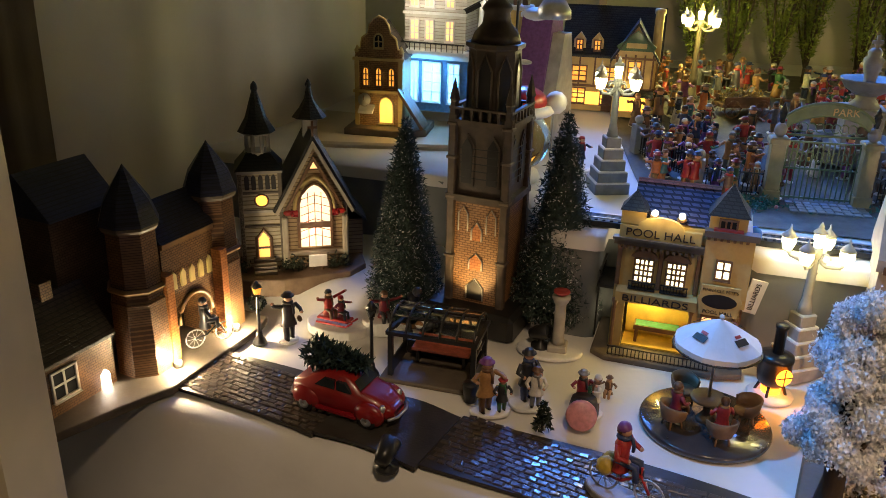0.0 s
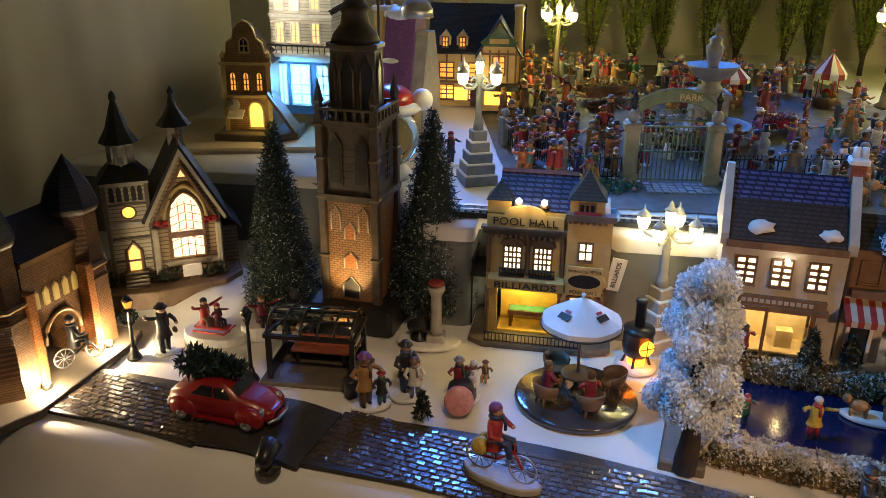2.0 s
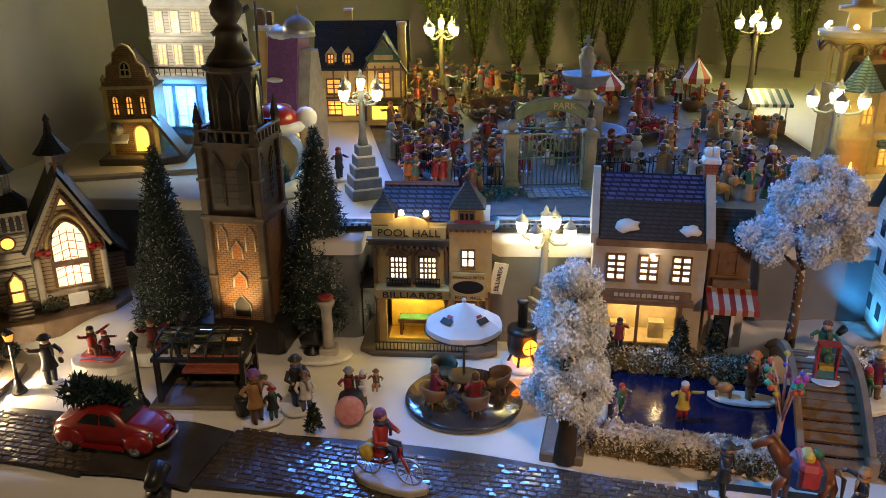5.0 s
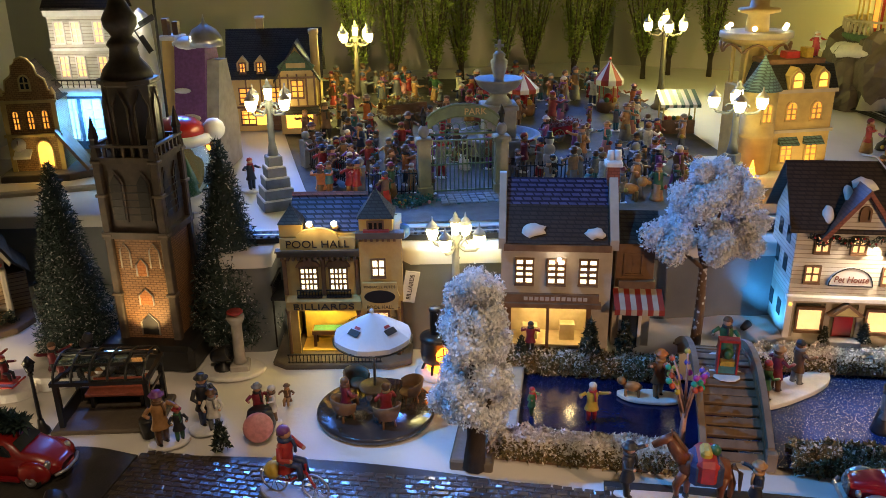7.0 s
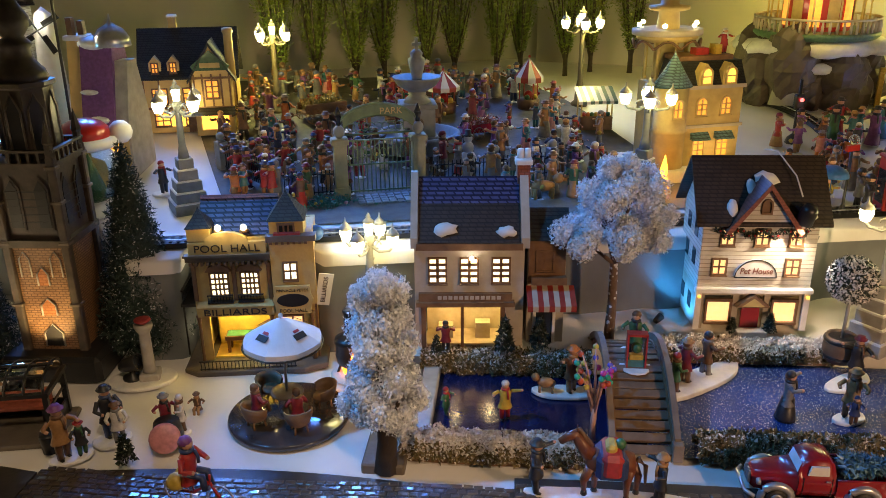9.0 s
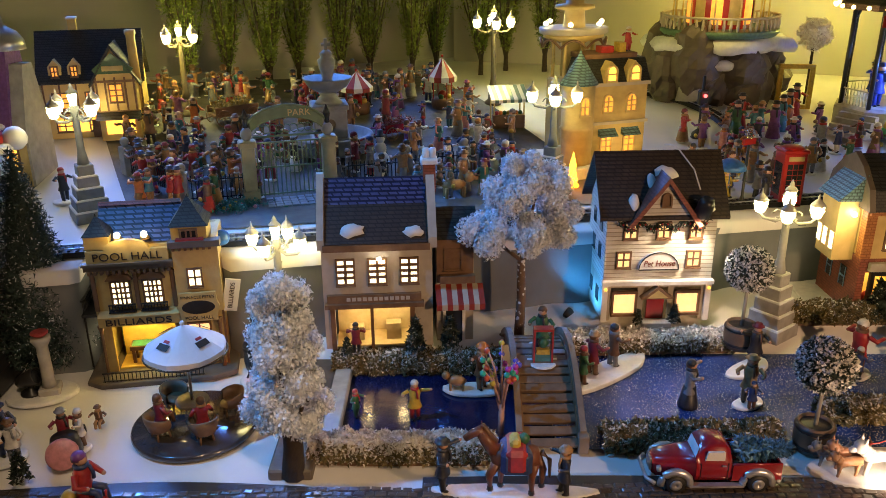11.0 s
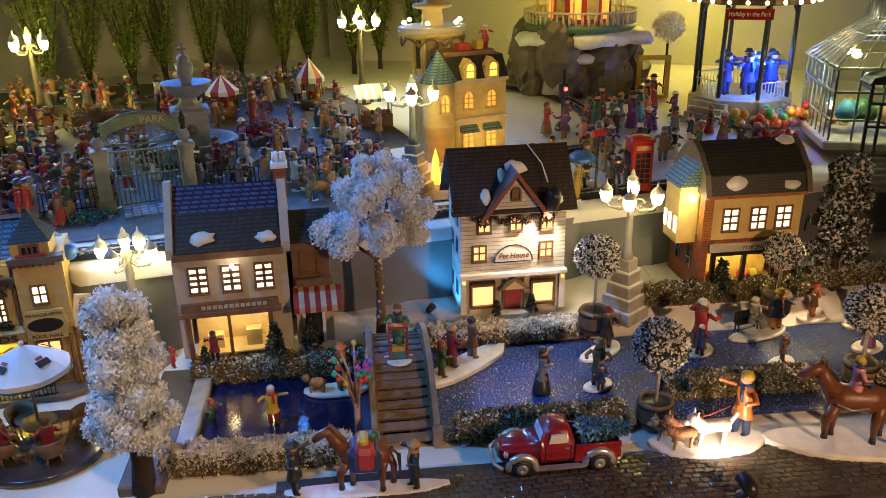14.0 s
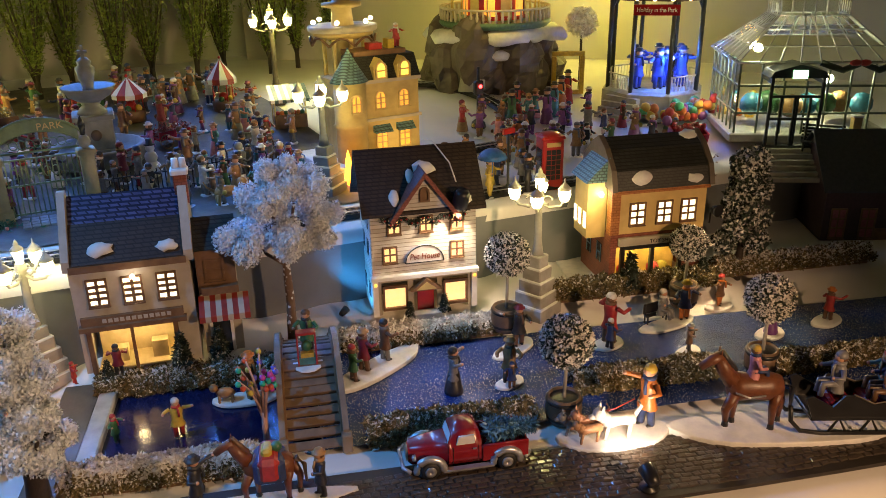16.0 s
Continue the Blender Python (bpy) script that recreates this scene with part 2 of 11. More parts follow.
led_white = glow("led_lens", (1.0, 0.95, 0.85), 20.0)
interior = mat("yellow_interior", (0.75, 0.55, 0.15), 0.7, vary=0.4, scale=60, bump=0.1)
interior_pale = mat("cream_interior", (0.75, 0.62, 0.36), 0.7, vary=0.4, scale=50, bump=0.1, dark=(0.5, 0.36, 0.16))
skin = mat("painted_skin", (0.55, 0.3, 0.2), 0.45, bump=0.1)
clear = bpy.data.materials.new("clear_acrylic")
clear.use_nodes = True
_b = clear.node_tree.nodes["Principled BSDF"]
_b.inputs["Transmission Weight"].default_value, _b.inputs["Roughness"].default_value, _b.inputs["IOR"].default_value = 1.0, 0.08, 1.2
_b.inputs["Base Color"].default_value = (0.85, 0.92, 0.88, 1)
PAINTS = {}


def paint(r, g, b, rough=0.42):
    key = (r, g, b)
    if key not in PAINTS:
        PAINTS[key] = mat("resin_paint", key, rough, vary=0.35, scale=180, bump=0.2, bscale=500, coat=0.15)
    return PAINTS[key]


# ---- mesh tools ----
class Shape:
    """Collects vertices and faces, with a material for each face, for one mesh."""

    def __init__(self):
        self.v, self.f, self.k, self.mats, self.now, self.soft = [], [], [], [], 0, []

    def use(self, m):
        if m not in self.mats:
            self.mats.append(m)
        self.now = self.mats.index(m)
        return self

    def add(self, verts, faces, smooth=False):
        n = len(self.v)
        self.v += [tuple(p) for p in verts]
        for f in faces:
            self.f.append([i + n for i in f])
            self.k.append(self.now)
            self.soft.append(smooth)
        return self

    def box(self, x0, x1, y0, y1, z0, z1, taper=0.0):
        a = taper
        return self.add([(x0, y0, z0), (x1, y0, z0), (x1, y1, z0), (x0, y1, z0), (x0 + a, y0 + a, z1), (x1 - a, y0 + a, z1), (x1 - a, y1 - a, z1), (x0 + a, y1 - a, z1)],
                        [(3, 2, 1, 0), (4, 5, 6, 7), (0, 1, 5, 4), (1, 2, 6, 5), (2, 3, 7, 6), (3, 0, 4, 7)])

    def slab(self, x0, x1, y0, y1, z0, z1, e):
        """A box with chamfered edges at top and sides."""
        pts, fs = [], []
        for z, i in ((z0, 0), (z1 - e, 0), (z1, e)):
            for x, y in ((x0 + e, y0 + i), (x1 - e, y0 + i), (x1 - i, y0 + e), (x1 - i, y1 - e), (x1 - e, y1 - i), (x0 + e, y1 - i), (x0 + i, y1 - e), (x0 + i, y0 + e)):
                pts.append((x, y, z))
        for r in range(2):
            for i in range(8):
                j = (i + 1) % 8
                fs.append((r * 8 + i, r * 8 + j, r * 8 + 8 + j, r * 8 + 8 + i))
        fs += [tuple(range(7, -1, -1)), tuple(range(16, 24))]
        return self.add(pts, fs)

    def lathe(self, profile, at=(0, 0, 0), n=12, smooth=True, sx=1.0, sy=1.0, turn=0.0):
        x, y, z = at
        pts, fs = [], []
        for r, h in profile:
            for i in range(n):
                a = 2 * math.pi * i / n + turn
                pts.append((x + sx * r * math.cos(a), y + sy * r * math.sin(a), z + h))
        for j in range(len(profile) - 1):
            for i in range(n):
                k = (i + 1) % n
                fs.append((j * n + i, j * n + k, j * n + n + k, j * n + n + i))
        fs.append(tuple(range(n - 1, -1, -1)))
        fs.append(tuple(range((len(profile) - 1) * n, len(profile) * n)))
        return self.add(pts, fs, smooth)

    def ball(self, at, r, n=10, sz=1.0, sx=1.0, sy=1.0):
        rings = max(4, n // 2 + 1)
        prof = [(max(1e-5, r * math.sin(math.pi * j / rings)), -r * sz * math.cos(math.pi * j / rings)) for j in range(rings + 1)]
        return self.lathe(prof, at, n, True, sx, sy)

    def tube(self, pts, r, n=6, r1=None, close=True):
        pts = [Vector(p) for p in pts]
        r1 = r if r1 is None else r1
        vs, fs = [], []
        for i, p in enumerate(pts):
            d = (pts[min(i + 1, len(pts) - 1)] - pts[max(i - 1, 0)]).normalized()
            a = d.orthogonal().normalized() if abs(d.z) > 0.9 else d.cross(Vector((0, 0, 1))).normalized()
            b = d.cross(a)
            q = r + (r1 - r) * i / (len(pts) - 1)
            for k in range(n):
                t = 2 * math.pi * k / n
                vs.append(p + q * (math.cos(t) * a + math.sin(t) * b))
        for i in range(len(pts) - 1):
            for k in range(n):
                m = (k + 1) % n
                fs.append((i * n + k, i * n + m, i * n + n + m, i * n + n + k))
        fs.append(tuple(range(n - 1, -1, -1)))
        fs.append(tuple(range((len(pts) - 1) * n, len(pts) * n)))
        return self.add(vs, fs, True)

    def prism(self, poly, y0, y1):
        """A polygon in x and z, pushed from y0 to y1."""
        n = len(poly)
        vs = [(x, y0, z) for x, z in poly] + [(x, y1, z) for x, z in poly]
        fs = [tuple(range(n)), tuple(range(2 * n - 1, n - 1, -1))] + [(i, i + n, (i + 1) % n + n, (i + 1) % n) for i in range(n)]
        return self.add(vs, fs)

    def prism_x(self, poly, x0, x1):
        """A polygon in y and z, pushed from x0 to x1."""
        n = len(poly)
        vs = [(x0, y, z) for y, z in poly] + [(x1, y, z) for y, z in poly]
        fs = [tuple(range(n - 1, -1, -1)), tuple(range(n, 2 * n))] + [(i, (i + 1) % n, (i + 1) % n + n, i + n) for i in range(n)]
        return self.add(vs, fs)

    def plate(self, outline, z0, z1, e=0.002):
        """A flat slab of any outline in x and y, its upper edge rounded."""
        n = len(outline)
        cx, cy = sum(p[0] for p in outline) / n, sum(p[1] for p in outline) / n
        vs = []
        for z, s in ((z0, 0), (z1 - e, 0), (z1 - e * 0.3, e * 0.5), (z1, e * 1.5)):
            for x, y in outline:
                d = math.hypot(x - cx, y - cy) or 1
                vs.append((x - (x - cx) / d * s, y - (y - cy) / d * s, z))
        fs = [tuple(range(n - 1, -1, -1)), tuple(range(3 * n, 4 * n))]
        for r in range(3):
            fs += [(r * n + i, r * n + (i + 1) % n, r * n + n + (i + 1) % n, r * n + n + i) for i in range(n)]
        return self.add(vs, fs, False)

    def moved(self, m):
        self.v = [tuple(m @ Vector(p)) for p in self.v]
        return self

    def mesh(self, name):
        me = bpy.data.meshes.new(name)
        me.from_pydata(self.v, [], self.f)
        for m in self.mats:
            me.materials.append(m)
        me.polygons.foreach_set("material_index", self.k)
        me.polygons.foreach_set("use_smooth", self.soft)
        me.update()
        return me


def S(m=None):
    s = Shape()
    return s.use(m) if m else s


def part(name, shape, parent, label=""):
    o = new(name, shape.mesh(name))
    o.parent = parent
    return tagged(o, label)


def thing(name, label, category, m, group="", kind=""):
    o = new(name)
    o.empty_display_size = 0.01
    o.matrix_world = m
    return tagged(o, label, category, group, kind)


def single(name, shape, label, category, m=None, group="", kind=""):
    o = new(name, shape.mesh(name))
    o.matrix_world = m or Matrix()
    return tagged(o, label, category, group, kind)


def words(name, text, size, m, material, parent, depth=0.0006, shear=0.0, width=None):
    """Raised lettering in the built-in font, upright in the local x and z, as a mesh under its thing."""
    c = bpy.data.curves.new(name, "FONT")
    c.body, c.size, c.extrude, c.align_x, c.shear = text, size, depth, "CENTER", shear
    o = new(name, c)
    bpy.context.view_layer.update()
    me = bpy.data.meshes.new_from_object(o.evaluated_get(bpy.context.evaluated_depsgraph_get()))
    bpy.data.objects.remove(o)
    wide = max(v.co.x for v in me.vertices) - min(v.co.x for v in me.vertices)
    k = width / wide if width else 1.0
    me.transform(m @ pose(0, 0, 0, 90, 0, 0) @ Matrix.Diagonal((k, 1, 1, 1)))
    me.materials.clear()
    me.materials.append(material)
    w = new(name, me)
    w.parent = parent
    return w


UX, UY = math.cos(radians(-26)), math.sin(radians(-26))


def at(x, y, z=0.0, turn=0.0):
    return pose(x, y, z, 0, 0, turn)


def uv(u, v):
    """Table coordinates: u along the road, v away from the front edge."""
    return u * UX - v * UY, u * UY + v * UX


def edge(x):
    return 1.0 - 0.27 * (x - 0.15) + 0.2 * smooth((0.14 - x) / 0.05)


def skirt(x):
    """The shelf's front edge, which steps back behind the pool hall."""
    return edge(x) + 0.06 * smooth((x - 0.2) / 0.02) * smooth((0.385 - x) / 0.02)


def smooth(t):
    t = min(1.0, max(0.0, t))
    return t * t * (3 - 2 * t)


def terrace_z(x, y):
    return 0.15 + 0.07 * smooth((y - edge(x) - 0.2) / 0.6)


def on_terrace(x, y, turn=0.0):
    return pose(x, y, terrace_z(x, y), 0, 0, turn)


def leaves(s, points, size, rng, flat=0.35):
    """One small bent leaf at every point (place, normal)."""
    for p, nrm in points:
        d = (Vector(nrm) + Vector((rng.uniform(-1, 1), rng.uniform(-1, 1), rng.uniform(-1, 1))) * 0.7).normalized()
        a = d.orthogonal().normalized()
        a = (Matrix.Rotation(rng.uniform(0, 6.28), 3, d) @ a) * size * rng.uniform(0.6, 1.3)
        b = d.cross(a) * flat
        t = d * size * 0.6
        p = Vector(p)
        s.add([p - b, p + a * 0.5 + t * 0.5 - b * 0.2, p + a + t, p + b], [(0, 1, 2), (0, 2, 3)])
    return s

# ---- the table, the terrace, the walls ----
def sheet_grid(name, u0, u1, v0, v1, nu, nv, height, material, label, back=0.0):
    s = S(material)
    vs = [(*uv(u0 + (u1 - u0) * i / nu, v0 + (v1 - v0) * j / nv), 0) for j in range(nv + 1) for i in range(nu + 1)]
    vs = [(x, y, height(x, y)) for x, y, _ in vs]
    s.add(vs, [(j * (nu + 1) + i, j * (nu + 1) + i + 1, (j + 1) * (nu + 1) + i + 1, (j + 1) * (nu + 1) + i) for j in range(nv) for i in range(nu)], True)
    return single(name, s, label, "ground", kind="structure")


def ground_z(x, y):
    u, v = x * UX + y * UY, -x * UY + y * UX
    front = 0.575 - 0.03 * math.sin(u * 5)
    z = -0.35 * smooth((front - v) / 0.16) ** 1.0
    z += 0.004 * noise.noise((x * 9, y * 9, 0)) * (v < 0.6 or v > 0.72)
    if v > 0.9 and u > -0.1:
        z += 0.04 * smooth((v - 1.0) / 0.06) * smooth((u + 0.05) / 0.2)
    if u < -0.55:
        z += 0.03 * smooth((v - 0.84) / 0.08)
    return z - 0.002


sheet_grid("ground", -1.6, 2.6, 0.1, 1.35, 210, 80, ground_z, snow, "white cloth spread as snow over the table")

s = S(snow)
N = 260
xs = [-0.45 + 3.4 * i / N for i in range(N + 1)]
rows = []
for i, x in enumerate(xs):
    e = skirt(x)
    rows.append([(x, e + 0.001, 0.13), (x, e + 0.002, 0.146)] + [(x, e + 0.006 + k * 0.09, terrace_z(x, e + k * 0.09)) for k in range(24)])
M_ = len(rows[0])
s.add([p for r in rows for p in r], [(i * M_ + j, (i + 1) * M_ + j, (i + 1) * M_ + j + 1, i * M_ + j + 1) for i in range(N) for j in range(M_ - 1)], True)
single("terrace", s, "raised shelf under white snow cloth with a white front edge", "ground", kind="structure")
# the shade under the shelf edge is put into this cloth's grey
s = S(mat("shaded_shelf_cloth", (0.2, 0.215, 0.22), 0.85, vary=0.3, scale=14, bump=0.2, bscale=500, dark=(0.13, 0.14, 0.15)))
rows = [[(x, skirt(x) + 0.006 + 0.004 * math.sin(x * 40) + 0.002 * math.sin(x * 93), z) for z in (-0.05, 0.04, 0.14)] for x in xs]
s.add([p for r in rows for p in r], [(i * 3 + j, (i + 1) * 3 + j, (i + 1) * 3 + j + 1, i * 3 + j + 1) for i in range(N) for j in range(2)], True)
single("shelf_front", s, "cloth hanging below the white shelf edge, its shade painted grey", "cloth", kind="structure")

# hanging sheet with folds behind the churches, the plain walls and the ceiling
def curtain(name, a, b, z0, z1, fold, n, material, label, kind="structure"):
    s = S(material)
    a, b = Vector((*a, 0)), Vector((*b, 0))
    d = (b - a).normalized()
    q = Vector((-d.y, d.x, 0))
    vs = []
    for i in range(n + 1):
        for j in range(9):
            t = i / n
            w = fold * (math.sin(t * 31) + 0.6 * math.sin(t * 53 + 1) + 0.3 * math.sin(t * 90)) * (0.5 + 0.5 * j / 8) + fold * 2 * math.sin(t * 7 + j * 0.5)
            p = a + (b - a) * t + q * w
            vs.append((p.x, p.y, z0 + (z1 - z0) * j / 8))
    s.add(vs, [(i * 9 + j, (i + 1) * 9 + j, (i + 1) * 9 + j + 1, i * 9 + j + 1) for i in range(n) for j in range(8)], True)
    return single(name, s, label, "wall", kind=kind)


curtain("sheet_hanging", (-0.85, 0.75), (-0.2, 1.78), -0.3, 1.5, 0.006, 120, sheet_white, "creased off-white sheet hanging behind the churches")


def wall(name, a, b, z0, z1, thick, material, label):
    s = S(material)
    d = Vector((b[0] - a[0], b[1] - a[1], 0))
    s.box(0, d.length, 0, thick, z0, z1)
    return single(name, s, label, "wall", at(a[0], a[1], 0, math.degrees(math.atan2(d.y, d.x))), kind="structure")


curtain("curtain_dark", (-0.8, 0.7), (-0.52, 1.02), -0.3, 1.5, 0.012, 60, mat("brown_curtain", (0.17, 0.135, 0.095), 0.9, vary=0.3, scale=6, bump=0.2), "dark brown curtain at the edge of the display")


wall("wall_north", (-1.3, 2.2), (2.9, 1.95), -0.8, 2.2, 0.08, wall_paint, "plain pale wall behind the winter trees")
wall("wall_northeast", (1.25, 1.98), (2.7, 0.62), -0.8, 2.2, 0.05, wall_paint, "plain pale wall behind the carousel and bandstand")
wall("wall_east", (2.75, 1.95), (2.75, -2.0), -0.8, 2.2, 0.08, wall_paint, "plain pale wall beside the display")
wall("wall_south", (2.8, -2.0), (-1.3, -2.0), -0.8, 2.2, 0.08, wall_paint, "plain pale wall")
wall("wall_west", (-1.3, -2.0), (-1.3, 2.2), -0.8, 2.2, 0.08, wall_paint, "plain pale wall")
single("floor", S(wood_brown).box(-1.4, 2.9, -2.1, 2.3, -0.85, -0.8), "brown wooden room floor", "floor", kind="structure")
single("ceiling", S(wall_paint).box(-1.4, 2.9, -2.1, 2.3, 2.2, 2.26), "plain pale ceiling", "ceiling", kind="structure")
s = S(cream).slab(-0.36, -0.285, 0.42, 0.5, -0.8, 2.2, 0.006)
single("window_frame_post", s, "cream lacquered window frame post beside the display", "frame", kind="structure")

# the road: thin embossed mats lying end to end
def road_mat(u0, u1, v0, v1, material, label, wave, z=0.003):
    s = S(material)
    n = 40
    top = [(u0 + (u1 - u0) * i / n, v1 + wave * math.sin(i / n * 6 + u0 * 4)) for i in range(n + 1)]
    bot = [(u0 + (u1 - u0) * i / n, v0 + wave * math.sin(i / n * 5 + 1 + u0 * 4)) for i in range(n + 1)]
    vs = []
    for (a, b), (c, d) in zip(bot, top):
        for k in range(7):
            vs.append((*uv(a + (c - a) * k / 6, b + (d - b) * k / 6), z + 0.0015))
    s.add(vs, [(i * 7 + k, (i + 1) * 7 + k, (i + 1) * 7 + k + 1, i * 7 + k + 1) for i in range(n) for k in range(6)])
    rim = [vs[i * 7] for i in range(n + 1)] + [vs[i * 7 + 6] for i in range(n, -1, -1)]
    low = [(x, y, z - 0.003) for x, y, _ in rim]
    m = len(rim)
    s.add(rim + low, [(i, i + m, (i + 1) % m + m, (i + 1) % m) for i in range(m)])
    return single("road", s, label, "road", kind="structure")


ROADS = []
for u0, u1, v0, v1, matl, label, wave, z, singles in (
        (-0.72, -0.45, 0.598, 0.7, roadmat, "dark brown embossed cobblestone road mat", 0.004, 0.003, (-0.53, -0.45)),
        (-0.452, -0.322, 0.604, 0.71, asphalt, "smooth black road mat under the red car", 0.004, 0.0055, None),
        (-0.322, 0.2, 0.612, 0.722, roadmat, "shiny brown embossed cobblestone road mat", 0.008, 0.003, (-0.32, -0.08)),
        (0.198, 1.2, 0.628, 0.728, roadmat, "shiny brown embossed cobblestone road mat", 0.006, 0.005, (0.4, 0.62))):
    road = road_mat(u0, u1, v0, v1, matl, label, wave, z)
    road["top"] = z + 0.001
    if singles:
        ROADS.append((road, u0, u1, v0 + 0.006, v1 - 0.006, singles))

# the pond between the hedges
s = S(water_dark)
s.add([(*uv(u, v), 0.0035) for u, v in ((0.1, 0.79), (0.35, 0.79), (0.35, 0.965), (0.1, 0.965))], [(0, 1, 2, 3)])
single("pond_water", s, "dark blue shiny film laid as canal water", "water", kind="structure")
s = S(water)
s.add([(*uv(u, v), 0.004) for u, v in ((0.351, 0.785), (1.6, 0.785), (1.6, 0.99), (0.351, 1.01))], [(0, 1, 2, 3)])
single("canal_water", s, "blue glitter film laid as frozen canal water", "water", kind="structure")
s = S(stone_pale).slab(0.078, 0.1, 0.79, 0.965, 0, 0.014, 0.002)
single("canal_kerb", s, "pale stone kerb at the canal's end", "kerb", pose(0, 0, 0, 0, 0, -26), kind="structure")
s = S(stone_grey).slab(0.03, 0.078, 0.74, 0.99, -0.002, 0.01, 0.002)
single("dark_quay", s, "dark stone strip beside the canal", "kerb", pose(0, 0, 0, 0, 0, -26), kind="structure")

# the model railway along the shelf's edge and its loop behind the castle
def railway(pts, name, label):
    t = thing(name, label, "railway", Matrix())
    bed, rail = S(black), S(chrome)
    P = [Vector(p) for p in pts]
    L = []
    for i, p in enumerate(P):
        d = (P[min(i + 1, len(P) - 1)] - P[max(0, i - 1)]).normalized()
        L.append((p, Vector((-d.y, d.x, 0))))
    vs = []
    for p, q in L:
        vs += [p - q * 0.021, p - q * 0.016 + Vector((0, 0, 0.006)), p + q * 0.016 + Vector((0, 0, 0.006)), p + q * 0.021]
    bed.add(vs, [(i * 4 + k, (i + 1) * 4 + k, (i + 1) * 4 + k + 1, i * 4 + k + 1) for i in range(len(P) - 1) for k in range(3)])
    part("track_bed", bed, t, "black plastic track bed")
    for o in (-0.0085, 0.0085):
        part("rail", S(chrome).tube([p + q * o + Vector((0, 0, 0.0085)) for p, q in L], 0.0012, 4), t, "thin metal rail")
    step = 0
    for (a, qa), (b, qb) in zip(L[:-1], L[1:]):
        n = max(1, round((b - a).length / 0.011))
        for k in range(n):
            c = a + (b - a) * k / n
            m = Matrix.Translation(c + Vector((0, 0, 0.006))) @ Matrix.Rotation(math.atan2(qa.y, qa.x), 4, "Z")
            step += 1
            if step < 200:
                part("sleeper", S(rubber).box(-0.0135, 0.0135, -0.002, 0.002, 0, 0.0018).moved(m), t)
    return t


railway([(x, edge(x) + 0.062, 0.152) for x in np.linspace(0.15, 1.3, 24)], "railway_track", "black model railway track along the shelf edge")
arc = [(1.2 + 0.02 * k, 1.02 + 0.002 * k, 0) for k in range(1)] + [(1.30 + 0.16 * math.sin(a), 1.2 - 0.2 * math.cos(a), 0) for a in np.linspace(0.1, 3.0, 18)]
railway([(x, y, terrace_z(x, y) + 0.002) for x, y, _ in arc], "railway_loop", "black model railway track curving behind the castle")

# dark gravel sheet on the park
s = S(park_gravel)
nx, ny = 40, 30
gx = [0.29 + 0.76 * i / nx for i in range(nx + 1)]
s.add([(x, edge(x) + (0.12 if x > 0.4 else 0.2) + j * 0.031, terrace_z(x, edge(x) + (0.12 if x > 0.4 else 0.2) + j * 0.031) + 0.0025) for x in gx for j in range(ny + 1)],
      [(i * (ny + 1) + j, (i + 1) * (ny + 1) + j, (i + 1) * (ny + 1) + j + 1, i * (ny + 1) + j + 1) for i in range(nx) for j in range(ny)])
single("park_ground", s, "dark grey gravel sheet under the park crowd", "ground", kind="structure")


# ---- parts of houses ----
def window_at(parent, x, z, w, h, glowing, frame_mat, cols=2, rows=3, y=0.0, arch=False, sill=True, depth=0.003, bar=0.0011):
    """A lit window in a wall whose face lies at y: pane, frame and glazing bars."""
    g = S(glowing)
    if arch:
        top = [(x + w / 2 * math.cos(a), z + h - w / 2 + w / 2 * 1.3 * math.sin(a)) for a in np.linspace(0, math.pi, 9)]
        poly = [(x - w / 2, z), (x + w / 2, z)] + top
    else:
        poly = [(x - w / 2, z), (x + w / 2, z), (x + w / 2, z + h), (x - w / 2, z + h)]
    pane = part("pane", g.prism(poly, y - 0.0006, y + 0.001), parent, "glowing pane")
    f = S(frame_mat)
    b = 0.0024
    if arch:
        cx, cz = x, z + h / 2
        out = [(cx + (px - cx) * (1 + 2 * b / w), cz + (pz - cz) * (1 + 2 * b / h)) for px, pz in poly]
        n = len(poly)
        vs = [(px, y - depth, pz) for px, pz in poly] + [(px, y - depth, pz) for px, pz in out] + [(px, y, pz) for px, pz in out] + [(px, y, pz) for px, pz in poly]
        fs = []
        for i in range(n):
            j = (i + 1) % n
            fs += [(i, j, n + j, n + i), (n + i, n + j, 2 * n + j, 2 * n + i), (3 * n + i, 3 * n + j, j, i)]
        f.add(vs, fs)
    else:
        f.box(x - w / 2 - b, x - w / 2, y - depth, y, z - b, z + h + b).box(x + w / 2, x + w / 2 + b, y - depth, y, z - b, z + h + b)
        f.box(x - w / 2, x + w / 2, y - depth, y, z + h, z + h + b).box(x - w / 2, x + w / 2, y - depth, y, z - b, z)
    for i in range(1, cols):
        c = x - w / 2 + w * i / cols
        f.box(c - bar, c + bar, y - depth * 0.6, y - 0.0006, z, z + h)
    for j in range(1, rows):
        c = z + h * j / rows
        f.box(x - w / 2, x + w / 2, y - depth * 0.6, y - 0.0006, c - bar, c + bar)
    if sill:
        f.box(x - w / 2 - 0.003, x + w / 2 + 0.003, y - 0.005, y, z - 0.0035, z - b)
    part("window_frame", f, parent)


def gable_roof(w, d, z0, z1, over, thick, material, ridge_y=None):
    """A roof whose ridge runs along the front, its slopes to the front and the back."""
    r = d / 2 if ridge_y is None else ridge_y
    s = S(material)
    s.prism_x([(-over, z0), (r, z1), (d + over, z0), (d + over, z0 + thick), (r, z1 + thick), (-over, z0 + thick)], -over, w + over)
    return s


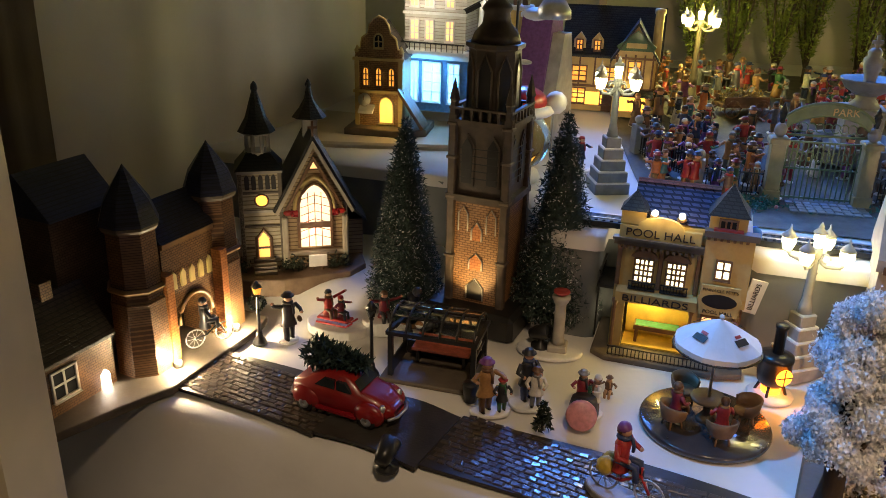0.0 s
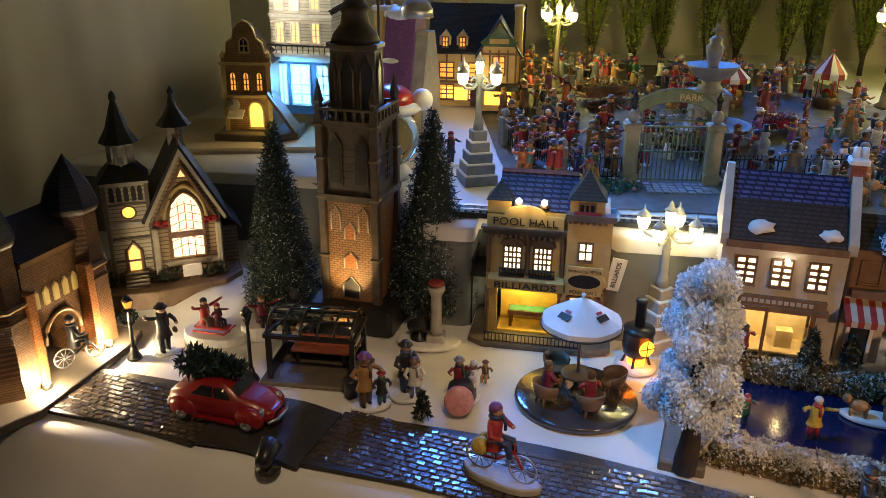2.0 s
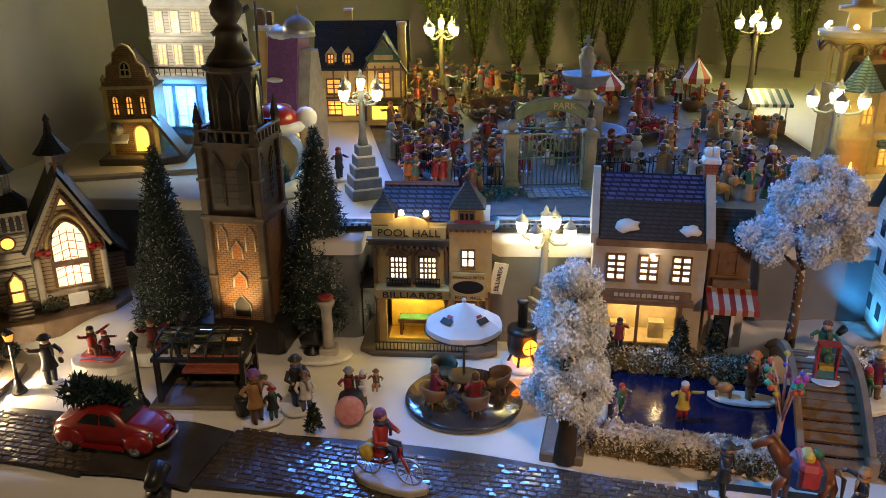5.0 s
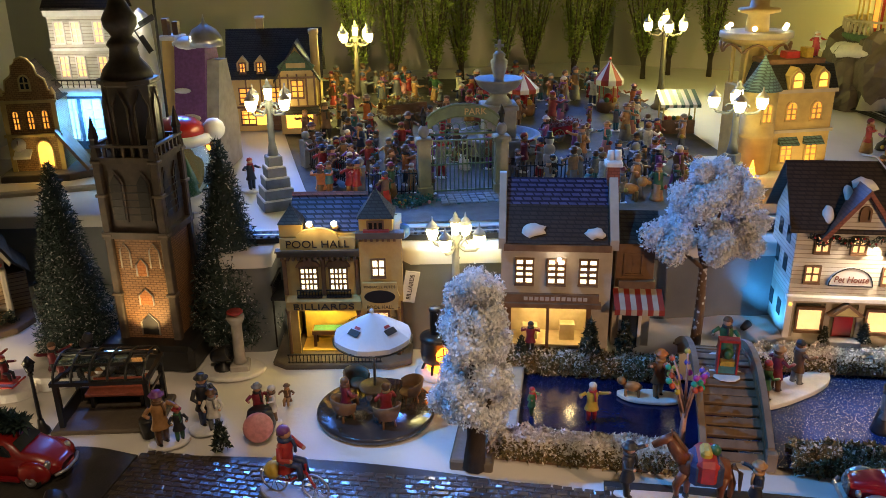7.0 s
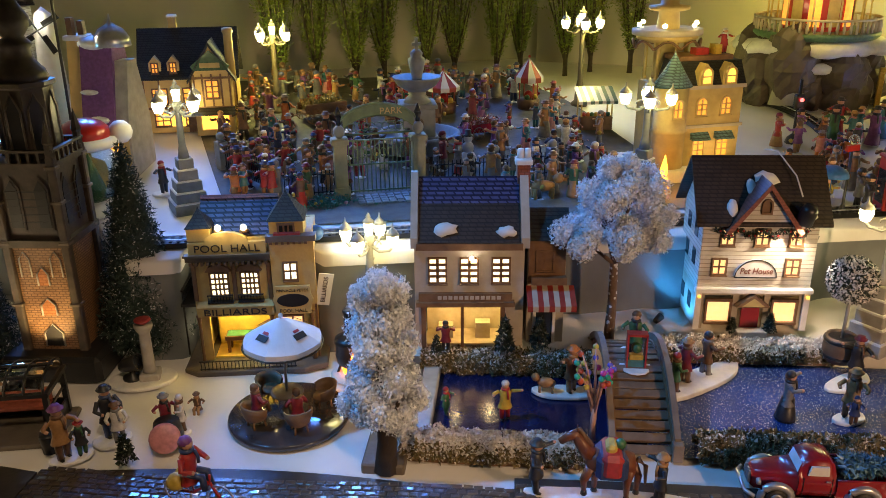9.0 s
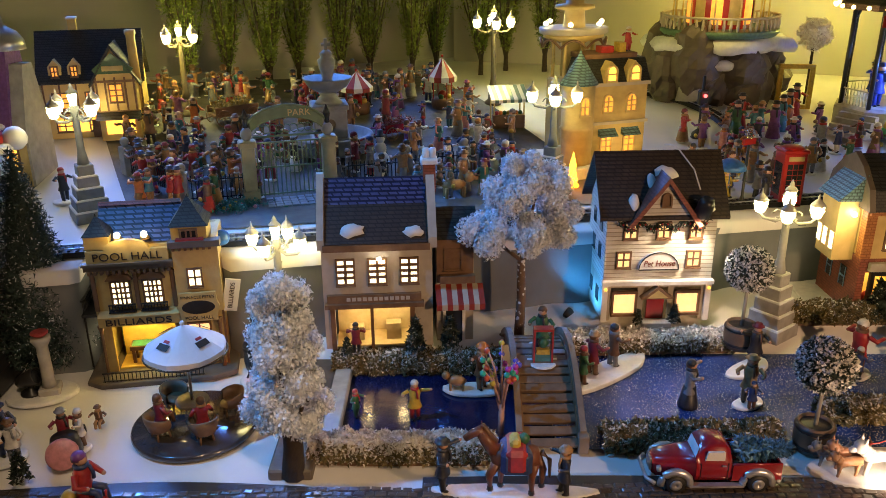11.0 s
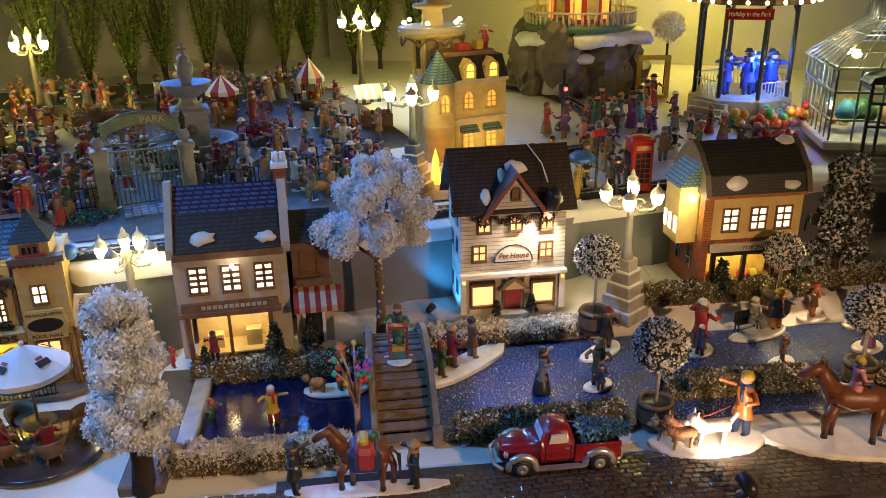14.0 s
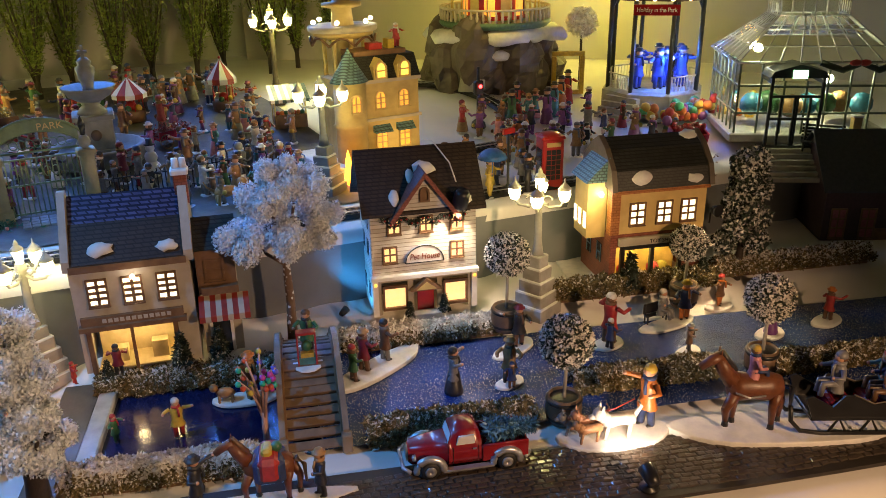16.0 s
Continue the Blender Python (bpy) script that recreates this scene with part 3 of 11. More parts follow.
def snow_patch(parent, pts):
    s = S(snowpaint)
    for x, y, z, r, q in pts:
        s.ball((x, y, z), r, 10, q, 1.3, 0.8)
    part("snow_patch", s, parent, "clump of painted snow")


def roof_snow(parent, y0, z0, slope, places):
    """Irregular clumps of snow lying on a front roof slope."""
    for x, up, w, h in places:
        s = S(snowpaint)
        rng = random.Random(int(x * 9999))
        n = 14
        out = []
        for i in range(n):
            a = 2 * math.pi * i / n
            k = rng.uniform(0.75, 1.15)
            out.append((x + w * k * math.cos(a), up + h * k * math.sin(a)))
        c, sn = math.cos(slope), math.sin(slope)
        vs = [(px, y0 + q * c, z0 + q * sn) for px, q in out] + [(px * 0.8 + x * 0.2, y0 + (q * 0.8 + up * 0.2) * c - sn * 0.004, z0 + (q * 0.8 + up * 0.2) * sn + c * 0.004) for px, q in out]
        s.add(vs, [tuple(range(n, 2 * n))] + [(i, (i + 1) % n, (i + 1) % n + n, i + n) for i in range(n)], True)
        part("snow_patch", s, parent, "clump of painted snow")


# ---- pool hall ----
def pool_hall(m):
    t = thing("pool_hall", "tan ceramic pool hall model house with lit windows and blue shingles", "model house", m)
    W, D = 0.158, 0.085
    part("base", S(stone_grey).plate([(-0.02, -0.02), (0.0, -0.034), (W * 0.9, -0.034), (W + 0.014, -0.02), (W + 0.014, D + 0.01), (-0.02, D + 0.01)], 0, 0.007), t, "dark snowy plinth")
    b = S(tan)
    b.box(0, 0.006, 0, D, 0.007, 0.185).box(W - 0.006, W, 0, D, 0.007, 0.185).box(0.006, W - 0.006, D - 0.005, D, 0.007, 0.185)
    b.box(0.006, W - 0.006, 0, 0.005, 0.08, 0.185).box(0.1, W - 0.006, 0.0, 0.005, 0.007, 0.08).box(0.006, W - 0.006, 0.005, D - 0.005, 0.18, 0.184)
    b.box(0.006, 0.016, 0, 0.005, 0.007, 0.08)
    part("wall", b, t)
    part("upper_front", S(plaster_gold).box(0.01, 0.098, -0.001, 0, 0.095, 0.15), t, "golden clapboard panel")
    room = S(interior).box(0.017, 0.1, 0.045, 0.047, 0.008, 0.079).box(0.017, 0.1, 0.006, 0.045, 0.007, 0.009)
    part("lit_room", room, t, "yellow lit billiard room")
    tb = S(wood_brown).box(0.03, 0.09, 0.015, 0.036, 0.028, 0.034)
    for a, c in ((0.034, 0.018), (0.085, 0.018), (0.034, 0.033), (0.085, 0.033)):
        tb.box(a - 0.002, a + 0.002, c - 0.002, c + 0.002, 0.009, 0.028)
    tb.use(paint(0.05, 0.3, 0.2)).box(0.032, 0.088, 0.017, 0.034, 0.034, 0.0345)
    part("billiard_table", tb, t, "green-topped billiard table")
    bulb("pool_room_bulb", m @ Vector((0.05, 0.02, 0.07)), 0.12, (1.0, 0.75, 0.2), 0.004)
    part("awning_board", S(tan).prism_x([(-0.012, 0.078), (-0.014, 0.092), (0.0, 0.097), (0.0, 0.08)], 0.004, 0.105), t)
    words("lettering", "BILLIARDS", 0.0125, pose(0.054, -0.0145, 0.081), gold_letter, t, width=0.082)
    for cx in (0.035, 0.075):
        window_at(t, cx, 0.106, 0.021, 0.03, win_white, wood_brown, 4, 4, -0.001, bar=0.0012)
        part("window_hood", S(wood_brown).prism([(cx - 0.017, 0.14), (cx + 0.017, 0.14), (cx + 0.012, 0.147), (cx, 0.15), (cx - 0.012, 0.147)], -0.007, 0), t)
        rl = S(black)
        for k in range(9):
            x = cx - 0.016 + k * 0.004
            rl.box(x - 0.0005, x + 0.0005, -0.008, -0.007, 0.0975, 0.106)
        rl.box(cx - 0.017, cx + 0.017, -0.0085, -0.0065, 0.106, 0.1075).box(cx - 0.017, cx + 0.017, -0.009, 0, 0.096, 0.0975)
        part("balcony_rail", rl, t, "black iron window balcony")
    bay = S(tan).box(0.105, W + 0.004, -0.008, 0.0, 0.09, 0.185)
    part("bay", bay, t)
    window_at(t, 0.13, 0.128, 0.015, 0.022, win_white, wood_brown, 2, 2, -0.008)
    part("cornice", S(stone_grey).box(-0.005, 0.105, -0.008, 0.0, 0.155, 0.162).box(-0.007, 0.105, -0.011, 0, 0.162, 0.165).box(0.102, W + 0.008, -0.015, 0, 0.182, 0.19), t)
    for k in range(14):
        part("dentil", S(wood_brown).box(0.0 + k * 0.0075, 0.0035 + k * 0.0075, -0.0105, -0.001, 0.1505, 0.155), t)
    for k in range(7):
        part("dentil", S(wood_brown).box(0.106 + k * 0.0075, 0.1095 + k * 0.0075, -0.0125, -0.008, 0.1775, 0.182), t)
    for x in (0.003, 0.055, 0.101):
        part("pilaster", S(wood_brown).slab(x - 0.003, x + 0.003, -0.004, -0.0012, 0.098, 0.15, 0.001), t, "brown pilaster")
    for x in (0.004, 0.1, 0.154):
        part("porch_post", S(wood_brown).lathe([(0.0035, 0.007), (0.0022, 0.014), (0.0022, 0.068), (0.0045, 0.078)], (x, -0.006, 0), 8), t, "turned brown porch post")
    part("corner_strip", S(wood_brown).box(W, W + 0.0025, -0.001, 0.004, 0.007, 0.183), t)
    part("lower_panel", S(wood_brown).box(0.104, 0.15, -0.0025, 0.0, 0.01, 0.03), t, "brown lower panel")
    window_at(t, 0.127, 0.036, 0.026, 0.034, win_warm, wood_brown, 2, 2, -0.0008)
    sg = S(plaster_gold).prism([(0.0, 0.165), (0.1, 0.165), (0.1, 0.181)] + [(0.05 + 0.028 * math.cos(a), 0.181 + 0.014 * math.sin(a)) for a in np.linspace(0, math.pi, 9)] + [(0.0, 0.181)], -0.006, 0.0)
    part("name_board", sg, t, "gold parapet board")
    words("lettering", "POOL HALL", 0.0145, pose(0.05, -0.0065, 0.168), gold_letter, t, width=0.084)
    oval = S(black).prism([(0.131 + 0.021 * math.cos(a), 0.1 + 0.0095 * math.sin(a)) for a in np.linspace(0, 6.28, 24)[:-1]], -0.017, -0.0165)
    part("sign_board", S(plaster_gold).prism([(0.108, 0.08), (0.154, 0.08), (0.155, 0.092), (0.158, 0.1), (0.155, 0.108), (0.154, 0.12), (0.108, 0.12), (0.107, 0.108), (0.104, 0.1), (0.107, 0.092)], -0.0164, -0.012), t, "gold hanging sign board")
    part("sign_oval", oval, t, "dark green oval")
    words("lettering", "PINNACLE PETE'S", 0.0055, pose(0.131, -0.0168, 0.1125), gold_letter, t, 0.0003, width=0.042)
    words("lettering", "POOL HALL", 0.007, pose(0.131, -0.0168, 0.0825), gold_letter, t, 0.0003, width=0.036)
    part("side_sign", S(white_gloss).box(0, 0.02, -0.0015, 0.0015, 0, 0.045).moved(pose(W - 0.001, 0.002, 0.085, 0, 0, 12) @ pose(0, 0, 0, 0, 12, 0)), t, "white hanging side sign")
    words("lettering", "BILLIARDS", 0.009, pose(W - 0.001, 0.002, 0.085, 0, 0, 12) @ pose(0, 0, 0, 0, 12, 0) @ pose(0.013, -0.0019, 0.0225, 0, -90, 0), gold_letter, t, 0.0003, width=0.036)
    roof = S(slate_blue).prism_x([(0.004, 0.187), (0.048, 0.226), (D + 0.004, 0.187)], 0.012, 0.115)
    part("roof", roof, t, "blue-purple shingle roof")
    part("ridge_cap", S(brick_red).prism_x([(0.043, 0.2255), (0.048, 0.2295), (0.053, 0.2255)], 0.012, 0.115), t, "red ridge tiles")
    for x0, x1, y0, zt, zp in ((0.0, 0.03, -0.004, 0.2, 0.222), (0.106, 0.15, -0.004, 0.207, 0.24)):
        part("turret", S(tan).box(x0, x1, y0, y0 + (x1 - x0), 0.183, zt), t)
        cx, cy, r = (x0 + x1) / 2, y0 + (x1 - x0) / 2, (x1 - x0) / 2 * 1.45
        part("turret_roof", S(slate_black).lathe([(r * 1.1, zt), (r * 0.6, zt + (zp - zt) * 0.45), (r * 0.08, zp), (0.0004, zp + 0.004)], (cx, cy, 0), 4, False, turn=math.pi / 4), t, "dark green pyramid roof")
    window_at(t, 0.128, 0.19, 0.018, 0.012, glass_dark, wood_brown, 3, 1, -0.0045, sill=False)
    part("flower_box", S(paint(0.4, 0.05, 0.05)).box(0.112, 0.146, -0.012, -0.0045, 0.188, 0.1925), t)
    for x in (0.04, 0.073):
        part("globe_lamp", S(lamp_glow).ball((x, 0.0, 0.199), 0.0042, 10), t, "small glowing globe lamp")
        part("lamp_bracket", S(wood_brown).lathe([(0.006, 0.0), (0.006, 0.003)], (x, 0.003, 0.192), 12), t)
        bulb("parapet_bulb", m @ Vector((x, -0.014, 0.199)), 0.018, (1.0, 0.72, 0.28), 0.003)
    fence = S(black)
    for k in range(26):
        x = 0.004 + k * 0.005
        fence.box(x - 0.0006, x + 0.0006, -0.0285, -0.0275, 0.007, 0.019)
    fence.box(0.002, 0.131, -0.029, -0.027, 0.019, 0.0205).box(0.002, 0.131, -0.029, -0.027, 0.008, 0.009)
    part("porch_railing", fence, t, "black porch railing")
    bal = S(black)
    for k in range(12):
        y = 0.02 + k * 0.006
        bal.box(-0.022, -0.021, y, y + 0.001, 0.085, 0.103)
    bal.box(-0.023, -0.02, 0.018, 0.09, 0.103, 0.105).box(-0.024, 0, 0.016, 0.09, 0.081, 0.085)
    for y in (0.02, 0.085):
        bal.tube([(-0.0215, y, 0.007), (-0.0215, y, 0.083)], 0.0014)
    part("side_balcony", bal, t, "dark side balcony")
    for z in (0.03, 0.125):
        for y in (0.03, 0.06):
            part("side_window", S(win_white).box(-0.0006, 0, y, y + 0.014, z, z + 0.02), t)
    return t


pool_hall(at(0.216, 0.965, 0, -17))


# ---- corner bar house ----
awning_red = mat("faded_red_cloth", (0.32, 0.035, 0.025), 0.6, vary=0.4, scale=60, bump=0.2)


def bar_house(m):
    t = thing("corner_house", "grey ceramic shop house with warm windows and striped awning", "model house", m)
    W, D, E = 0.142, 0.1, 0.152
    R = 0.052
    for name, box in (("side_wall", (0, 0.005, 0, D, 0, E)), ("side_wall", (W - 0.005, W, 0, D, 0, E)), ("rear_wall", (0.005, W - 0.005, D - 0.005, D, 0, E)), ("front_wall", (0.005, W - 0.005, 0, 0.005, 0.06, E)), ("pier", (0.005, 0.014, 0, 0.005, 0, 0.06)), ("pier", (W - 0.024, W - 0.005, 0, 0.005, 0, 0.06))):
        part(name, S(plaster).box(*box), t)
    for x0, x1 in ((-0.004, 0.005), (W - 0.005, W + 0.006)):
        part("gable_parapet", S(plaster).prism_x([(-0.006, E - 0.01), (-0.006, E + 0.004), (R - 0.004, 0.228), (R + 0.004, 0.228), (D + 0.004, E + 0.004), (D + 0.004, E - 0.01)], x0, x1), t, "white gable parapet")
    part("roof", gable_roof(W - 0.012, D, E, 0.218, 0.0, 0.003, slate_blue, R).moved(pose(0.006, 0, 0)), t, "blue-black shingle roof")
    sl = math.atan2(0.218 - E, R)
    part("lower_roof", S(slate_brown).prism_x([(-0.006, E - 0.002), (R * 0.52, E + 0.034 + 0.006), (R * 0.52 + 0.002, E + 0.033), (0, E - 0.004)], 0.006, W - 0.006), t, "brown lower roof band")
    roof_snow(t, -0.004, E + 0.002, sl, ((0.04, 0.014, 0.018, 0.011), (0.118, 0.01, 0.014, 0.008)))
    part("eave_board", S(wood_brown).box(0.003, W - 0.003, -0.008, 0, E - 0.012, E - 0.003), t)
    for x in (0.03, 0.071, 0.112):
        window_at(t, x, 0.094, 0.02, 0.032, win_white, wood_brown, 2, 4, 0, bar=0.0019)
    f = S(wood_brown).box(0.002, W - 0.012, -0.011, 0, 0.062, 0.068).box(0.005, W - 0.015, -0.006, 0, 0.068, 0.079)
    f.box(0.008, 0.014, -0.004, 0, 0, 0.062).box(W - 0.03, W - 0.024, -0.004, 0, 0, 0.062).box(0.06, 0.064, -0.003, 0, 0, 0.06)
    part("shop_front", f, t, "brown wooden shop front")
    bars = S(plaster)
    for k in range(12):
        bars.box(0.03 + k * 0.007, 0.035 + k * 0.007, -0.0066, -0.006, 0.071, 0.076)
    part("name_bars", bars, t, "faded painted shop name")
    part("lit_room", S(interior_pale).box(0.014, W - 0.024, 0.05, 0.052, 0, 0.06).box(0.014, W - 0.024, 0.006, 0.05, -0.001, 0.001).box(0.03, 0.05, 0.02, 0.035, 0, 0.02).box(0.08, 0.1, 0.02, 0.035, 0, 0.024), t, "yellow lit shop room")
    bulb("bar_room_bulb", m @ Vector((0.05, 0.02, 0.05)), 0.05, (1.0, 0.74, 0.36), 0.004)
    bulb("bar_room_bulb", m @ Vector((0.1, 0.02, 0.05)), 0.04, (1.0, 0.74, 0.36), 0.004)
    part("eave_lamp", S(led_white).ball((W * 0.52, -0.01, E - 0.022), 0.003, 8), t, "small white bulb")
    bulb("eave_bulb", m @ Vector((W * 0.52, -0.016, E - 0.024)), 0.008, WARM, 0.003)
    # annex with bay window and awning
    a = S(plaster).box(W + 0.006, W + 0.055, 0.012, D, 0, 0.15)
    part("annex_wall", a, t)
    part("annex_cladding", S(wood_brown).box(W + 0.0065, W + 0.0545, 0.0105, 0.0115, 0.086, 0.146), t, "brown wooden cladding")
    part("annex_roof", S(slate_black).prism_x([(0.004, 0.148), (0.045, 0.18), (D + 0.004, 0.148)], W + 0.006, W + 0.06), t, "dark side roof")
    roof_snow(t, 0.006, 0.15, 0.66, ((W + 0.05, 0.012, 0.01, 0.012),))
    window_at(t, W + 0.028, 0.105, 0.02, 0.026, paint(0.3, 0.05, 0.03), wood_brown, 2, 2, 0.012, bar=0.0016)
    part("bay_sill", S(wood_brown).box(W + 0.01, W + 0.056, 0.0, 0.012, 0.088, 0.098), t)
    for k in range(9):
        aw = S(awning_red if k % 2 == 0 else plaster)
        x = W + 0.004 + k * 0.007
        aw.add([(x, 0.012, 0.083), (x + 0.007, 0.012, 0.083), (x + 0.007, -0.022, 0.068), (x, -0.022, 0.068), (x + 0.007, -0.022, 0.06), (x, -0.022, 0.06)], [(3, 2, 1, 0), (5, 4, 2, 3)])
        part("awning_stripe", aw, t, "faded striped awning cloth")
    part("side_door", S(glass_dark).box(W + 0.018, W + 0.04, 0.0105, 0.012, 0.0, 0.055), t, "dark doorway")
    part("door_frame", S(white_gloss).box(W + 0.014, W + 0.018, 0.008, 0.012, 0, 0.058).box(W + 0.04, W + 0.044, 0.008, 0.012, 0, 0.058), t)
    ch = S(brick_red).box(W - 0.008, W + 0.008, 0.045, 0.062, 0.2, 0.238)
    part("chimney", ch, t, "red brick chimney")
    part("chimney_cap", S(snowpaint).slab(W - 0.011, W + 0.011, 0.042, 0.065, 0.238, 0.245, 0.002).lathe([(0.005, 0), (0.004, 0.012)], (W - 0.004, 0.054, 0.245), 8).lathe([(0.005, 0), (0.004, 0.012)], (W + 0.005, 0.054, 0.245), 8), t, "snow-white chimney pots")
    return t


bar_house(at(0.484, 0.842, 0.036, -22))


# ---- pet shop house ----
def pet_house(m):
    t = thing("pet_shop_house", "white clapboard model house with red door and garland", "model house", m)
    W, D, E = 0.15, 0.1, 0.158
    w = S(siding_white).box(0, W, 0, D, 0.058, E)
    w.prism_x([(0, E), (D / 2, 0.222), (D, E)], 0, 0.004).prism_x([(0, E), (D / 2, 0.222), (D, E)], W - 0.004, W)
    part("wall", w, t, "white clapboard walls")
    low = S(plaster)
    low.box(0, 0.012, 0, D, 0, 0.058).box(W - 0.012, W, 0, D, 0, 0.058).box(0.012, W - 0.012, D - 0.005, D, 0, 0.058).box(0.012, W - 0.012, 0, 0.004, 0.05, 0.058).box(0.05, 0.058, 0, 0.004, 0, 0.05).box(0.092, 0.1, 0, 0.004, 0, 0.05)
    part("lower_wall", low, t)
    part("cornice", S(white_gloss).slab(-0.003, W + 0.003, -0.008, 0.002, 0.056, 0.062, 0.001), t)
    for x in (0.003, W - 0.003):
        part("pilaster", S(white_gloss).box(x - 0.004, x + 0.004, -0.004, 0.0, 0, 0.056), t)
        part("wall_lamp", S(win_gold).ball((x, -0.006, 0.05), 0.0025, 8), t, "tiny gold wall lamp")
    part("roof", gable_roof(W, D, E - 0.006, 0.228, 0.012, 0.004, slate_brown), t, "dark brown shingle roof")
    g = S(siding_white).prism([(0.035, E - 0.008), (0.115, E - 0.008), (0.075, 0.205)], -0.01, 0.03)
    part("front_gable", g, t)
    for sx in (-1, 1):
        rake = S(brick_red).prism([(0.075 + sx * 0.05, E - 0.012), (0.075 + sx * 0.045, E - 0.016), (0.075, 0.204), (0.075, 0.212)], -0.018, 0.03)
        part("gable_board", rake, t, "brick-red gable board")
    window_at(t, 0.075, 0.172, 0.009, 0.014, wood_brown, wood_brown, 1, 1, -0.0105, arch=True, sill=False)
    roof_snow(t, -0.01, E - 0.002, 0.95, ((0.082, 0.062, 0.017, 0.011), (0.035, 0.02, 0.008, 0.014), (0.062, 0.048, 0.008, 0.013), (0.132, 0.012, 0.012, 0.008)))
    for x in (0.033, 0.078, 0.122):
        window_at(t, x, 0.124, 0.015, 0.02, win_warm, wood_brown, 2, 2, 0)
    for x in (0.026, 0.122):
        window_at(t, x, 0.082, 0.016, 0.02, win_warm, wood_brown, 2, 2, 0)
    arch = [(0.047, 0.078), (0.102, 0.078)] + [(0.0745 + 0.0275 * math.cos(a), 0.078 + 0.025 * math.sin(a)) for a in np.linspace(0, math.pi, 13)]
    part("sign_board", S(white_gloss).prism(arch, -0.004, 0), t, "white arched sign board")
    part("sign_rim", S(black).tube([(x, -0.0045, z) for x, z in arch[2:]], 0.0009, 5).tube([(0.047, -0.0045, 0.078), (0.102, -0.0045, 0.078)], 0.0009, 5), t)
    words("lettering", "Pet House", 0.0125, pose(0.0745, -0.0045, 0.083), paint(0.25, 0.06, 0.04), t, 0.0004, 0.2, width=0.043)
    for x0, x1 in ((0.016, 0.046), (0.104, 0.134)):
        f = S(wood_brown).box(x0 - 0.003, x0, -0.004, 0, 0.008, 0.046).box(x1, x1 + 0.003, -0.004, 0, 0.008, 0.046).box(x0 - 0.003, x1 + 0.003, -0.005, 0, 0.042, 0.046).box(x0 - 0.003, x1 + 0.003, -0.005, 0, 0.008, 0.012)
        part("shop_window_frame", f, t, "brown shop window frame")
        part("shop_window", S(win_warm).box(x0, x1, -0.0005, 0.001, 0.012, 0.042), t, "warm lit shop window")
    part("door", S(red_gloss).box(0.063, 0.087, -0.002, 0.002, 0, 0.036), t, "red panelled door")
    part("door_step", S(stone_pale).slab(0.055, 0.095, -0.02, -0.002, -0.004, 0.004, 0.001), t)
    part("porch_gable", S(wood_brown).prism([(0.052, 0.037), (0.098, 0.037), (0.075, 0.055)], -0.012, 0).use(plaster_gold).prism([(0.06, 0.0385), (0.09, 0.0385), (0.075, 0.0505)], -0.0125, -0.012), t, "small brown porch gable")
    gar = S(topi_leaf)
    rng = random.Random(5)
    pts = []
    for k in range(420):
        q = k / 420
        x = 0.016 + 0.12 * q
        z = 0.15 - 0.012 * abs(math.sin(q * math.pi * 4))
        pts.append(((x + rng.gauss(0, 0.002), -0.006 + rng.gauss(0, 0.002), z + rng.gauss(0, 0.0025)), (0, -1, 0.3)))
    leaves(gar, pts, 0.004, rng)
    gar.use(red_gloss)
    for k in range(16):
        q = (k + 0.5) / 16
        gar.ball((0.016 + 0.12 * q, -0.009, 0.15 - 0.012 * abs(math.sin(q * math.pi * 4))), 0.0016, 6)
    part("garland", gar, t, "dark green garland with red berries")
    for y in (0.03, 0.068):
        for z in (0.02, 0.085, 0.125):
            part("side_window", S(glass_dark).box(-0.0008, 0, y - 0.008, y + 0.008, z, z + 0.022), t)
    return t


PET = at(0.851, 0.737, 0.042, -24)
pet_house(PET)


